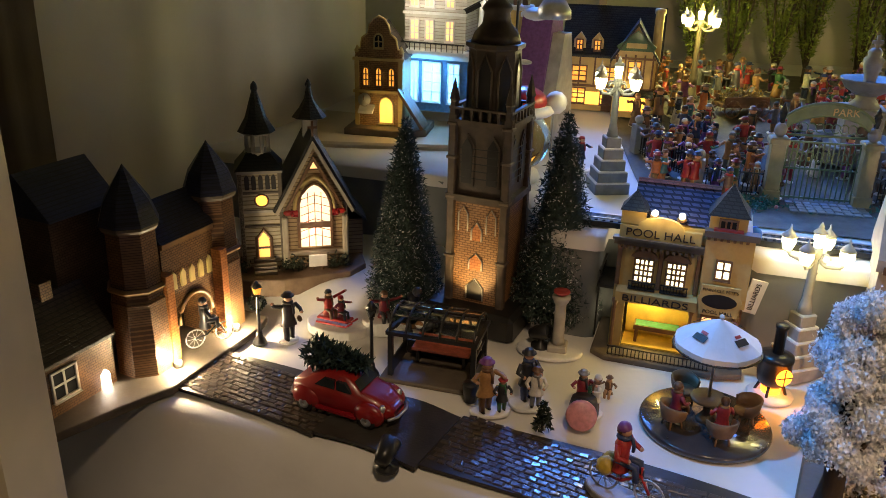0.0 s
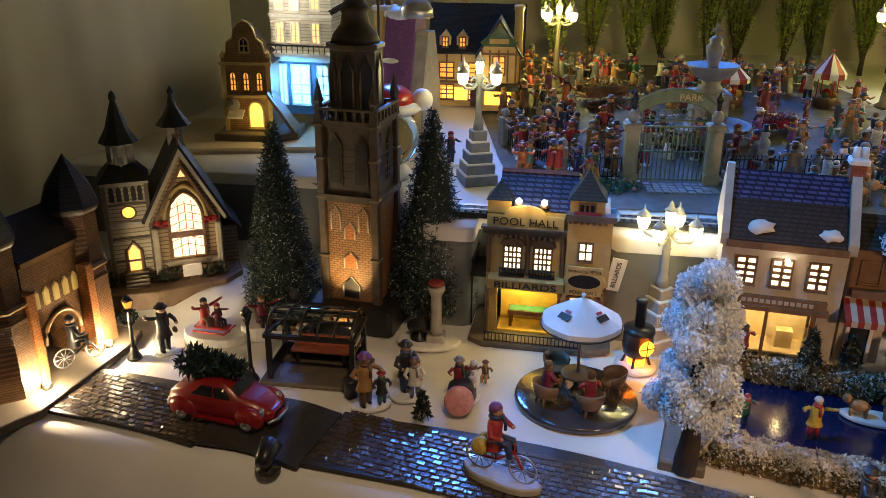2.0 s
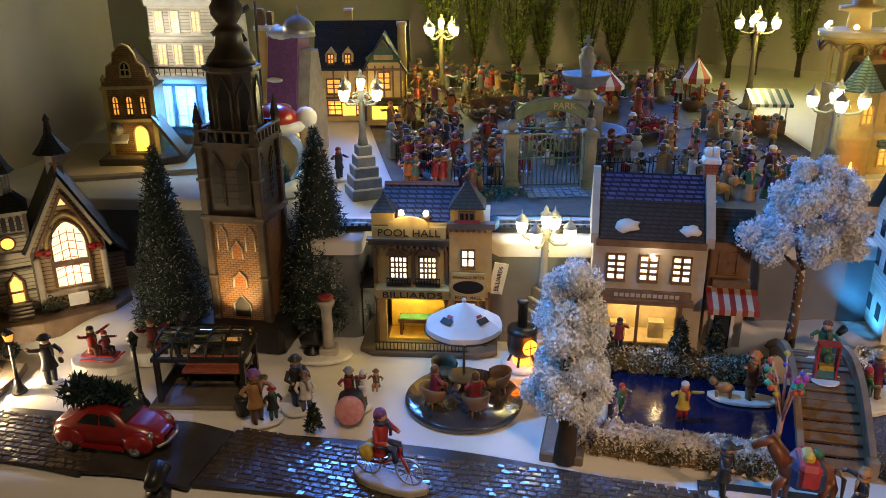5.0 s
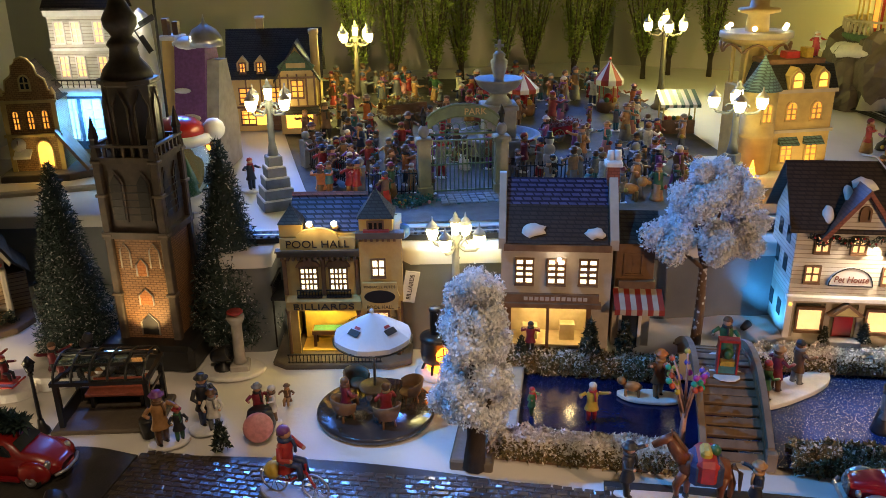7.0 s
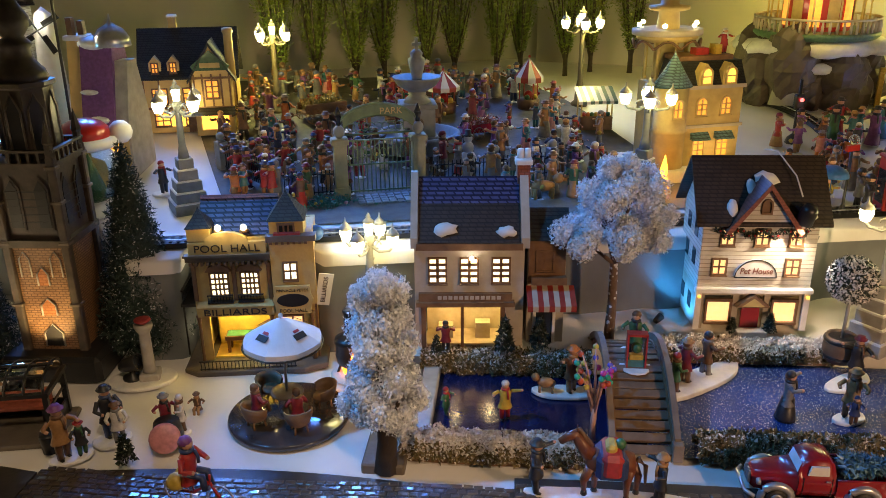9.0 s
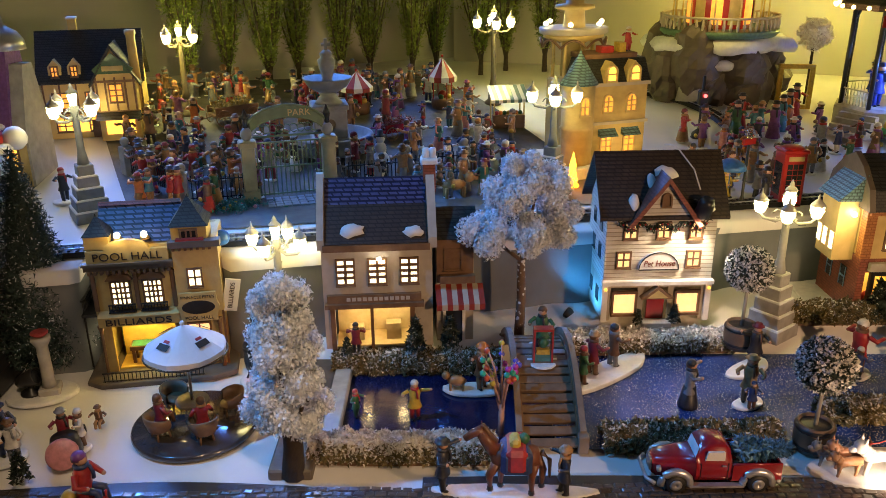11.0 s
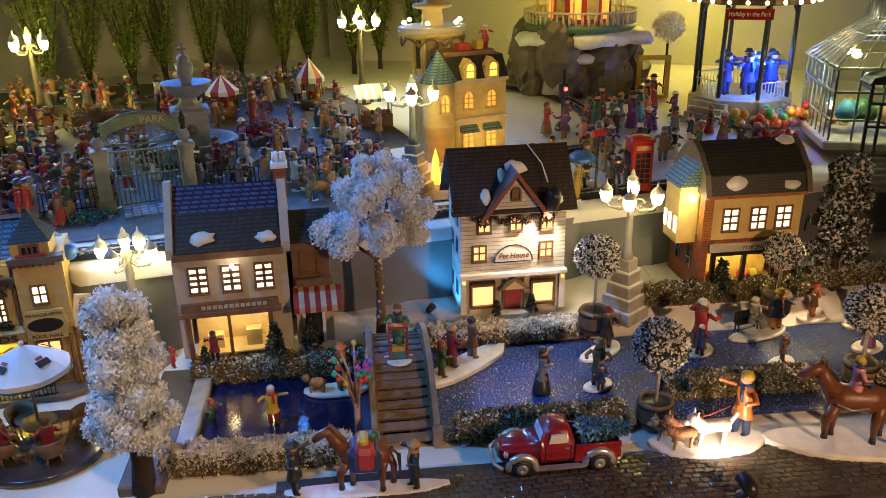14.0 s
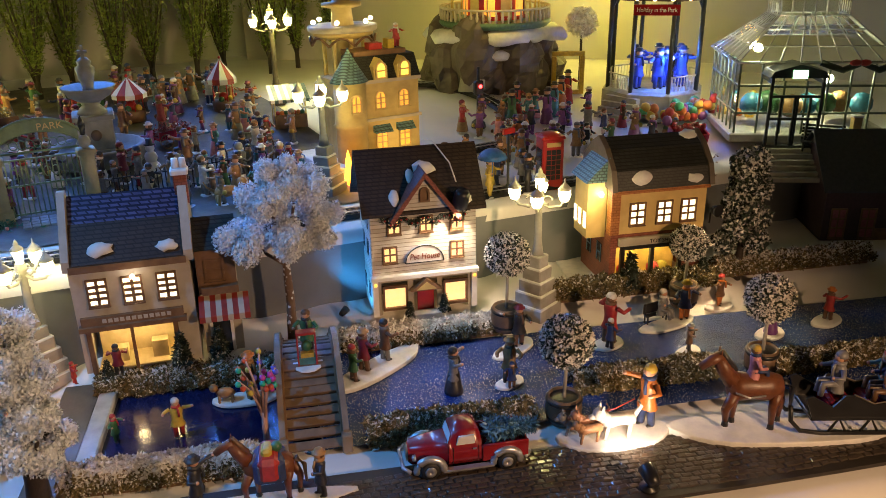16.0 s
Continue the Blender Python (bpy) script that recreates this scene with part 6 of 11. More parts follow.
def loft(sections, material, smooth_=True):
    """A body from cross-sections along x: (x, half width, bottom, shoulder, top, top half width)."""
    s = S(material)
    vs, fs = [], []
    n = 12
    for x, w, zb, zs, zt, wt in sections:
        prof = [(-w * 0.9, zb), (-w, zb + (zs - zb) * 0.35), (-w, zs - (zs - zb) * 0.1), (-w * 0.93, zs), (-wt, zt - (zt - zs) * 0.12), (-wt * 0.8, zt)]
        prof = prof + [(-a, b) for a, b in reversed(prof)]
        vs += [(x, a, b) for a, b in prof]
    for i in range(len(sections) - 1):
        for k in range(n):
            j = (k + 1) % n
            fs.append((i * n + k, (i + 1) * n + k, (i + 1) * n + j, i * n + j))
    fs += [tuple(range(n - 1, -1, -1)), tuple(range((len(sections) - 1) * n, len(sections) * n))]
    return s.add(vs, fs, smooth_)


car_red = mat("dark_red_gloss", (0.28, 0.013, 0.013), 0.3, vary=0.3, scale=40, bump=0.05, coat=0.4, dark=(0.19, 0.008, 0.009))


def beetle(m):
    t = thing("toy_car", "red glossy round toy car with a pine tree on its roof", "toy car", m)
    part("body", loft([(-0.066, 0.014, 0.012, 0.022, 0.024, 0.01), (-0.06, 0.022, 0.01, 0.027, 0.031, 0.018), (-0.045, 0.026, 0.009, 0.031, 0.036, 0.021), (-0.03, 0.027, 0.009, 0.033, 0.046, 0.02), (-0.012, 0.027, 0.009, 0.034, 0.053, 0.02), (0.008, 0.027, 0.009, 0.034, 0.053, 0.02), (0.02, 0.026, 0.009, 0.034, 0.046, 0.019), (0.029, 0.025, 0.009, 0.034, 0.037, 0.02), (0.045, 0.022, 0.009, 0.031, 0.035, 0.016), (0.06, 0.018, 0.01, 0.024, 0.027, 0.012), (0.067, 0.012, 0.012, 0.018, 0.02, 0.008)], car_red), t, "red glossy body")
    for sx in (-0.04, 0.042):
        for sy in (-1, 1):
            part("fender", S(car_red).ball((sx, sy * 0.024, 0.016), 0.017, 12, 0.85, 1.15, 0.5), t, "rounded red fender")
            wheel(t, sx, sy * 0.027, 0.011, 0.011, 0.008, chrome)
    for sy in (-1, 1):
        part("side_window", S(glass_dark).prism([(-0.028, 0.036), (-0.002, 0.036), (-0.002, 0.047), (-0.016, 0.047)], sy * 0.0232 - 0.002, sy * 0.0232 + 0.002), t)
        part("side_window", S(glass_dark).prism([(0.001, 0.036), (0.02, 0.036), (0.012, 0.047), (0.001, 0.047)], sy * 0.0232 - 0.002, sy * 0.0232 + 0.002), t)
        part("headlight", S(chrome).ball((0.056, sy * 0.019, 0.024), 0.0052, 10, 1, 0.7), t, "round headlight")
        part("running_board", S(red_dark).box(-0.025, 0.028, sy * 0.027 - 0.003, sy * 0.027 + 0.003, 0.008, 0.011), t)
    part("windscreen", S(glass_dark).add([(0.019, -0.017, 0.0475), (0.019, 0.017, 0.0475), (0.0275, 0.019, 0.0385), (0.0275, -0.019, 0.0385)], [(0, 1, 2, 3)]).moved(pose(0.0012, 0, 0.001)), t)
    part("rear_window", S(glass_dark).add([(-0.03, -0.014, 0.0468), (-0.03, 0.014, 0.0468), (-0.042, 0.015, 0.038), (-0.042, -0.015, 0.038)], [(3, 2, 1, 0)]).moved(pose(-0.001, 0, 0.001)), t)
    for x in (-0.067, 0.069):
        part("bumper", S(chrome).tube([(x * 0.94, -0.022, 0.014), (x * 1.03, -0.01, 0.014), (x * 1.03, 0.01, 0.014), (x * 0.94, 0.022, 0.014)], 0.0018, 6), t, "chrome bumper")
    rng = random.Random(2)
    pts = []
    for _ in range(1500):
        q = rng.random() ** 0.8
        a = rng.uniform(0, 6.283)
        r = 0.02 * (1 - q * 0.85) * rng.uniform(0.5, 1)
        pts.append(((-0.05 + 0.075 * q, r * math.cos(a), 0.062 + r * 0.7 * math.sin(a)), (-0.6, math.cos(a), math.sin(a))))
    s = S(pine_leaf)
    leaves(s, pts, 0.01, rng, 0.3)
    part("roof_tree", s, t, "dark pine tree tied on the roof")
    return t


beetle(at(-0.11, 0.79, 0.006, -24))


def pickup(m):
    t = thing("pickup_truck", "maroon vintage toy pickup loaded with a Christmas tree", "toy truck", m)
    part("cab", loft([(-0.022, 0.026, 0.012, 0.036, 0.037, 0.022), (-0.016, 0.026, 0.012, 0.038, 0.055, 0.02), (-0.004, 0.026, 0.012, 0.038, 0.06, 0.02), (0.012, 0.026, 0.012, 0.038, 0.059, 0.02), (0.019, 0.026, 0.012, 0.038, 0.054, 0.021), (0.022, 0.026, 0.012, 0.036, 0.037, 0.023)], red_dark), t, "maroon rounded cab")
    part("bonnet", loft([(-0.072, 0.01, 0.014, 0.03, 0.033, 0.007), (-0.068, 0.014, 0.012, 0.033, 0.037, 0.01), (-0.045, 0.019, 0.012, 0.036, 0.04, 0.014), (-0.02, 0.025, 0.012, 0.037, 0.041, 0.018)], red_dark), t, "maroon bonnet")
    bed = S(red_dark).box(0.022, 0.082, -0.028, -0.025, 0.014, 0.036).box(0.022, 0.082, 0.025, 0.028, 0.014, 0.036).box(0.08, 0.082, -0.025, 0.025, 0.014, 0.036).box(0.022, 0.08, -0.025, 0.025, 0.012, 0.016)
    bed.tube([(0.022, -0.0265, 0.0365), (0.082, -0.0265, 0.0365)], 0.0018, 6).tube([(0.022, 0.0265, 0.0365), (0.082, 0.0265, 0.0365)], 0.0018, 6)
    part("load_bed", bed, t, "maroon load bed")
    for sx in (-0.047, 0.053):
        for sy in (-1, 1):
            part("fender", S(chrome).tube([(sx + 0.0175 * math.cos(b), sy * 0.0285, 0.0115 + 0.016 * math.sin(b)) for b in np.linspace(-0.15, 3.3, 13)], 0.0055, 8, 0.0045), t, "silver fender")
            wheel(t, sx, sy * 0.029, 0.0115, 0.0125, 0.009, chrome)
    for sy in (-1, 1):
        part("side_window", S(white_gloss).prism([(-0.012, 0.041), (0.012, 0.041), (0.011, 0.053), (-0.009, 0.053)], sy * 0.0238 - 0.0015, sy * 0.0238 + 0.0015), t, "pale side window")
        part("headlight", S(chrome).lathe([(0.0045, 0), (0.004, 0.004), (0.0005, 0.005)], (0, 0, 0), 10).moved(pose(-0.064, sy * 0.02, 0.027, 0, -90, 0)), t, "round headlight")
        part("running_board", S(chrome).box(-0.03, 0.036, sy * 0.03 - 0.004, sy * 0.03 + 0.004, 0.008, 0.0105), t)
        part("door_seam", S(black).box(-0.0165, -0.016, sy * 0.0262 - 0.0005, sy * 0.0262 + 0.0005, 0.014, 0.038).box(0.0165, 0.017, sy * 0.0262 - 0.0005, sy * 0.0262 + 0.0005, 0.014, 0.038), t)
        part("door_handle", S(chrome).box(0.009, 0.014, sy * 0.0275 - 0.0008, sy * 0.0275 + 0.0008, 0.034, 0.0355), t, "tiny chrome handle")
    part("windscreen", S(white_gloss).add([(-0.0215, -0.018, 0.0395), (-0.0215, 0.018, 0.0395), (-0.0175, 0.0165, 0.0535), (-0.0175, -0.0165, 0.0535)], [(3, 2, 1, 0)]).moved(pose(-0.0006, 0, 0)), t, "pale windscreen")
    gr = S(chrome)
    for k in range(7):
        gr.box(-0.0745, -0.072, -0.0075 + k * 0.0025 - 0.0006, -0.0075 + k * 0.0025 + 0.0006, 0.016, 0.033)
    part("grille", gr, t, "silver grille")
    for x in (-0.08, 0.086):
        part("bumper", S(chrome).tube([(x * 0.9, -0.03, 0.013), (x, -0.02, 0.013), (x, 0.02, 0.013), (x * 0.9, 0.03, 0.013)], 0.0026, 6), t, "silver bumper")
    rng = random.Random(12)
    pts = []
    for _ in range(1700):
        q = rng.random() ** 0.8
        a = rng.uniform(0, 6.283)
        r = 0.017 * (1 - q * 0.8) * rng.uniform(0.4, 1)
        pts.append(((0.03 + 0.068 * q, -0.004 + r * math.cos(a), 0.043 + r * math.sin(a)), (-0.7, math.cos(a), math.sin(a))))
    s = S(blue_tinsel)
    leaves(s, pts, 0.009, rng, 0.22)
    part("loaded_tree", s, t, "blue-green Christmas tree load")
    return t


pickup(at(0.77, 0.437, 0.007, -26) @ Matrix.Scale(0.85, 4))


# ---- street furniture ----
def shelter(m):
    t = thing("bus_shelter", "black metal shelter with arched glass roof and red bench", "shelter", m)
    W, D, H = 0.105, 0.06, 0.062
    part("floor_slab", S(stone_grey).slab(-0.012, W + 0.012, -0.012, D + 0.01, 0, 0.005, 0.002), t)
    for x in (0.0, W):
        for y in (0.0, D):
            part("post", S(black).box(x - 0.003, x + 0.003, y - 0.003, y + 0.003, 0.005, H), t)
    f = S(black).box(-0.005, W + 0.005, -0.005, 0.0, H, H + 0.005).box(-0.005, W + 0.005, D, D + 0.005, H, H + 0.005).box(-0.005, 0, 0, D, H, H + 0.005).box(W, W + 0.005, 0, D, H, H + 0.005)
    part("roof_frame", f, t)
    arc_ = [(D / 2 - (D / 2 + 0.004) * math.cos(a), H + 0.005 + 0.02 * math.sin(a)) for a in np.linspace(0, math.pi, 11)]
    for k in range(6):
        x = W * k / 5
        part("roof_rib", S(black).tube([(x, y, z) for y, z in arc_], 0.0017, 5), t)
    part("ridge_bar", S(black).tube([(-0.004, D / 2, H + 0.0252), (W + 0.004, D / 2, H + 0.0252)], 0.002, 5), t)
    for y0, z0 in (arc_[3], arc_[7]):
        part("purlin", S(black).tube([(0, y0, z0), (W, y0, z0)], 0.0012, 5), t)
    g = S(clear)
    n = len(arc_)
    g.add([(x, y, z - 0.0012) for x in (0.001, W - 0.001) for y, z in arc_], [(k, k + 1, n + k + 1, n + k) for k in range(n - 1)])
    part("roof_pane", g, t, "curved glass roof").visible_shadow = False
    part("back_panel", S(black).box(0.003, W - 0.003, D - 0.001, D + 0.001, 0.005, 0.024), t)
    for x in (0.035, 0.07):
        part("mullion", S(black).box(x - 0.0012, x + 0.0012, D - 0.001, D + 0.001, 0.024, H), t)
    part("side_panel", S(black).box(W - 0.001, W + 0.001, 0.003, D - 0.003, 0.005, 0.024).box(W - 0.001, W + 0.001, 0.003, D - 0.003, 0.04, 0.043), t)
    part("side_panel", S(black).box(-0.001, 0.001, 0.003, D - 0.003, 0.005, 0.024), t)
    part("bench", S(paint(0.3, 0.08, 0.05)).box(0.015, W - 0.015, D - 0.022, D - 0.004, 0.022, 0.026).box(0.015, W - 0.015, D - 0.005, D - 0.002, 0.026, 0.042).use(black).box(0.02, 0.024, D - 0.02, D - 0.005, 0.005, 0.022).box(W - 0.024, W - 0.02, D - 0.02, D - 0.005, 0.005, 0.022), t, "red bench")
    part("litter_bin", S(black).lathe([(0.008, 0), (0.01, 0.022), (0.0095, 0.024)], (W + 0.002, -0.02, 0.0), 10), t)
    return t


shelter(at(-0.068, 0.868, 0, -14))


def iron_lamp(m, h, lit, label):
    t = thing("lamp_post", label, "street lamp", m)
    part("foot", S(black).lathe([(0.01, 0), (0.009, 0.004), (0.005, 0.01), (0.0035, 0.018)], (0, 0, 0), 10), t)
    part("post", S(black).lathe([(0.0026, 0.016), (0.002, h * 0.8), (0.0035, h * 0.82), (0.002, h * 0.85)], (0, 0, 0), 8), t)
    part("lantern_glass", S(win_orange if lit else glass_dark).lathe([(0.004, h * 0.85), (0.0068, h * 0.97)], (0, 0, 0), 4), t)
    part("lantern_cap", S(black).lathe([(0.008, h * 0.97), (0.004, h * 1.03), (0.001, h * 1.07)], (0, 0, 0), 4), t)
    return t


iron_lamp(at(-0.092, 0.872), 0.096, False, "black iron lamp post beside the shelter")
lp = iron_lamp(at(-0.25, 0.943), 0.085, True, "black iron lamp post with a hanging wreath")
wr = S(topi_leaf)
rng = random.Random(17)
leaves(wr, [((0.009 * math.cos(a) + rng.gauss(0, 0.001), -0.004 + rng.gauss(0, 0.001), 0.062 + 0.009 * math.sin(a) + rng.gauss(0, 0.001)), (math.cos(a), -0.6, math.sin(a))) for a in np.linspace(0, 6.28, 220)], 0.004, rng)
part("wreath", wr, lp, "green wreath")


def umbrella_table(m):
    d = thing("round_patio", "dark glossy round patio disc", "patio", m)
    part("disc", S(mat("dark_glazed_disc", (0.045, 0.04, 0.042), 0.18, vary=0.35, scale=50, bump=0.2, bscale=120, coat=0.5)).lathe([(0.073, 0), (0.074, 0.003), (0.073, 0.0065), (0.071, 0.0075), (0.0005, 0.0075)], (0, 0, 0), 40), d, "dark glazed disc")
    z0 = m @ pose(0, 0, 0.0075)
    t = thing("patio_table", "small round grey patio table", "table", z0)
    part("tabletop", S(stone_grey).lathe([(0.019, 0.027), (0.02, 0.029), (0.019, 0.031), (0.0005, 0.031)], (0, 0, 0), 20), t)
    part("table_leg", S(stone_grey).lathe([(0.011, 0), (0.009, 0.004), (0.004, 0.012), (0.004, 0.027)], (0, 0, 0), 10), t)
    p = thing("parasol", "white patio parasol with small printed badges", "parasol", z0 @ pose(0, 0, 0.031))
    part("pole", S(chrome).tube([(0, 0, -0.002), (0, 0, 0.096)], 0.0018, 8), p, "thin silver pole")
    n, R, zt, ze = 8, 0.047, 0.098, 0.07
    for k in range(n):
        a0, a1 = 6.2832 * k / n, 6.2832 * (k + 1) / n
        s = S(mat("parasol_cloth", (0.68, 0.68, 0.72), 0.5, vary=0.3, scale=40, bump=0.1, dark=(0.58, 0.58, 0.62)) if k == 0 else bpy.data.materials["parasol_cloth"])
        vs = [(0, 0, zt)]
        for q in (0.35, 0.7, 1.0):
            for b in np.linspace(a0, a1, 4):
                sag = 1 - 0.03 * math.sin((b - a0) / (a1 - a0) * math.pi) * q
                vs.append((R * q * math.cos(b) * sag, R * q * math.sin(b) * sag, zt + (ze - zt) * (q ** 1.08)))
        vs += [(x, y, z - 0.006) for x, y, z in vs[9:13]]
        fs = [(0, 1 + i, 2 + i) for i in range(3)] + [(1 + r * 4 + i, 5 + r * 4 + i, 6 + r * 4 + i, 2 + r * 4 + i) for r in range(3) for i in range(3)]
        s.add(vs, fs, False)
        part("canopy_panel", s, p, "white cloth panel")
        if k % 2 == 0:
            am = (a0 + a1) / 2
            M = pose(0, 0, 0, 0, 0, math.degrees(am)) @ Matrix.Translation((R * 0.64, 0, zt + (ze - zt) * 0.572 + 0.0004)) @ pose(0, 0, 0, 0, 34, 0)
            bd = S(gold_letter).box(-0.004, 0.004, -0.008, 0.008, 0, 0.0005).use(paint(0.5, 0.05, 0.05)).box(-0.009, -0.0055, -0.004, 0.004, 0, 0.0005)
            part("badge", bd.moved(M), p, "dark printed badge")
    part("finial", S(white_gloss).ball((0, 0, zt + 0.002), 0.003, 8), p)
    part("rim_band", S(black).tube([((R + 0.0002) * math.cos(a), (R + 0.0002) * math.sin(a), ze - 0.007) for a in np.linspace(0, 6.2832, 33)], 0.0012, 4), p, "dark hem")
    for a, occupied in ((100, False), (190, True), (265, True), (350, False)):
        c = thing("wicker_chair", "dark woven tub chair with rounded back", "chair", z0 @ pose(0.044 * math.cos(radians(a)), 0.044 * math.sin(radians(a)), 0, 0, 0, a), "chairs round the patio table")
        back = S(wood_brown)
        vs, fs = [], []
        kk = 13
        for j, (r, z) in enumerate(((0.013, 0.012), (0.016, 0.022), (0.0175, 0.031), (0.0155, 0.032), (0.0135, 0.022), (0.011, 0.012))):
            for i in range(kk):
                b = -2.0 + 4.0 * i / (kk - 1)
                zz = z - (0.006 * (abs(b) / 2.0) ** 2 if z > 0.02 else 0)
                vs.append((r * math.cos(b), r * math.sin(b), zz))
        for j in range(5):
            fs += [(j * kk + i, j * kk + i + 1, j * kk + kk + i + 1, j * kk + kk + i) for i in range(kk - 1)]
        back.add(vs, fs, True)
        part("backrest", back, c)
        part("seat", S(wood_brown).lathe([(0.012, 0.011), (0.0135, 0.013), (0.0125, 0.0155), (0.0005, 0.016)], (0, 0, 0), 14), c)
        for q in (45, 135, 225, 315):
            part("leg", S(wood_brown).tube([(0.009 * math.cos(radians(q)), 0.009 * math.sin(radians(q)), 0.012), (0.011 * math.cos(radians(q)), 0.011 * math.sin(radians(q)), 0)], 0.0014, 5), c)
    return z0


PATIO = umbrella_table(at(0.3, 0.79, 0.0, 10))


def stove(m):
    t = thing("stove", "black pot-bellied stove with glowing orange fire", "stove", m)
    part("snow_base", S(snowpaint).lathe([(0.027, 0), (0.028, 0.003), (0.024, 0.006), (0.0005, 0.007)], (0, 0, 0), 18), t)
    part("body", S(black).lathe([(0.012, 0.016), (0.018, 0.022), (0.02, 0.034), (0.019, 0.05), (0.021, 0.052), (0.02, 0.057), (0.008, 0.06)], (0, 0, 0), 18), t, "black iron body")
    part("ash_pan", S(fire).lathe([(0.011, 0.006), (0.012, 0.016)], (0, 0, 0), 14), t, "glowing ember pan")
    part("fire_door", S(fire).prism([(0.0105 * math.cos(a), 0.036 + 0.0105 * math.sin(a)) for a in np.linspace(0, 6.28, 20)[:-1]], -0.0212, -0.0195), t, "round glowing fire door")
    part("door_bars", S(black).tube([(-0.0105, -0.0218, 0.036), (0.0105, -0.0218, 0.036)], 0.0008, 5).tube([(0, -0.0218, 0.026), (0, -0.0218, 0.0465)], 0.0008, 5), t)
    for a in (0.6, 2.5, 3.9, 5.6):
        part("leg", S(black).tube([(0.013 * math.cos(a), 0.013 * math.sin(a), 0.018), (0.018 * math.cos(a), 0.018 * math.sin(a), 0.005)], 0.002, 6), t)
    part("flue", S(black).lathe([(0.0065, 0.058), (0.0065, 0.092), (0.008, 0.093), (0.008, 0.097), (0.005, 0.098)], (0, 0, 0), 12), t, "black flue pipe")
    bulb("stove_bulb", m @ Vector((0, -0.03, 0.02)), 0.03, (1.0, 0.3, 0.03), 0.008)
    return t


stove(at(0.398, 0.86, 0.0, 14))


def pillar(m):
    t = thing("stone_pillar", "pale stone pillar with a red bowl on top", "pillar", m)
    part("base", S(snowpaint).plate([(0.034 * math.cos(a) * 1.3 - 0.01, 0.03 * math.sin(a)) for a in np.linspace(0, 6.28, 20)[:-1]], 0, 0.005), t)
    part("shaft", S(stone_pale).slab(-0.013, 0.013, -0.013, 0.013, 0.005, 0.014, 0.002).lathe([(0.0095, 0.014), (0.0078, 0.022), (0.0072, 0.07), (0.01, 0.075), (0.012, 0.079), (0.012, 0.083)], (0, 0, 0), 12), t, "pale fluted shaft")
    part("bowl", S(paint(0.4, 0.05, 0.05)).lathe([(0.004, 0.083), (0.011, 0.088), (0.0105, 0.09), (0.0005, 0.087)], (0, 0, 0), 12), t, "red bowl")
    return t


pillar(at(0.147, 0.95, 0.0, -10))


def mini_spot(m, lit, label):
    t = thing("mini_spotlight", label, "spotlight", m, "mini spotlights")
    part("foot", S(black).lathe([(0.013, 0), (0.013, 0.004), (0.004, 0.007), (0.003, 0.018)], (0, 0, 0), 14), t)
    h = S(black).lathe([(0.007, -0.016), (0.0095, -0.008), (0.0115, 0.012), (0.0105, 0.0125), (0.0095, 0.009), (0.0005, 0.009)], (0, 0, 0), 14).moved(pose(0, 0, 0.022, 68, 0, 0))
    part("lamp_head", h, t, "black tilted lamp head")
    part("lens", S(led_white if lit else glass_dark).lathe([(0.0092, 0.0092), (0.0092, 0.0098)], (0, 0, 0), 14).moved(pose(0, 0, 0.022, 68, 0, 0)), t, "round lens")
    return t


mini_spot(at(-0.055, 0.685, 0.002, 160), False, "small black spotlight standing by the road")
mini_spot(at(0.892, 0.275, 0.007, 160) @ Matrix.Scale(0.8, 4), True, "small black spotlight aimed at the dogs")
mini_spot(at(0.125, 0.955, 0.004, 60), False, "small black spotlight beside the stone pillar")
spot("dog_spot", (0.902, 0.296, 0.034), (0.955, 0.362, 0.035), 0.6, (1.0, 0.78, 0.62), 105, 0.7, 0.001)
# white up-lights at the foot of the town gate, and lamps on the house roofs
for gx in (0.04, 0.15):
    c = GATE @ Vector((gx, -0.02, 0.012))
    g = thing("gate_uplight", "small bright white up-light at the gate's foot", "spotlight", Matrix.Translation(c), "gate up-lights")
    part("housing", S(black).lathe([(0.006, -0.002), (0.006, 0.004), (0.0045, 0.005)], (0, 0, 0), 10), g)
    part("lens", S(led_white).lathe([(0.0045, 0.005), (0.004, 0.0065), (0.0005, 0.007)], (0, 0, 0), 10), g, "glaring white lens")
    bulb("gate_bulb", c + Vector((0.006, -0.012, 0.012)), 0.6, (1.0, 0.8, 0.5), 0.004)
bulb("wing_bulb", GATE @ Vector((-0.05, -0.004, 0.03)), 0.01, (1.0, 0.42, 0.14), 0.006)
c = TOWER @ Vector((0.0, -0.075, 0.02))
spot("tower_uplight", c, TOWER @ Vector((-0.004, -0.034, 0.1)), 0.8, (1.0, 0.66, 0.28), 65, 0.8, 0.006)
c = PET @ Vector((0.125, -0.014, 0.168))
g = thing("roof_spotlight", "black clip spotlight on the pet shop's eave", "spotlight", Matrix.Translation(c))
part("lamp_head", S(black).lathe([(0.008, 0.016), (0.0105, 0.01), (0.0115, -0.01), (0.0105, -0.0105), (0.01, -0.008), (0.0005, -0.008)], (0, 0, 0), 14).moved(pose(0, 0, 0, 20, 0, 0)), g, "black lamp head")
part("lens", S(led_white).lathe([(0.009, -0.009), (0.009, -0.0085)], (0, 0, 0), 14).moved(pose(0, 0, 0, 20, 0, 0)), g, "bright lens")
part("clip", S(black).box(-0.002, 0.002, 0.0, 0.02, 0.002, 0.008), g)
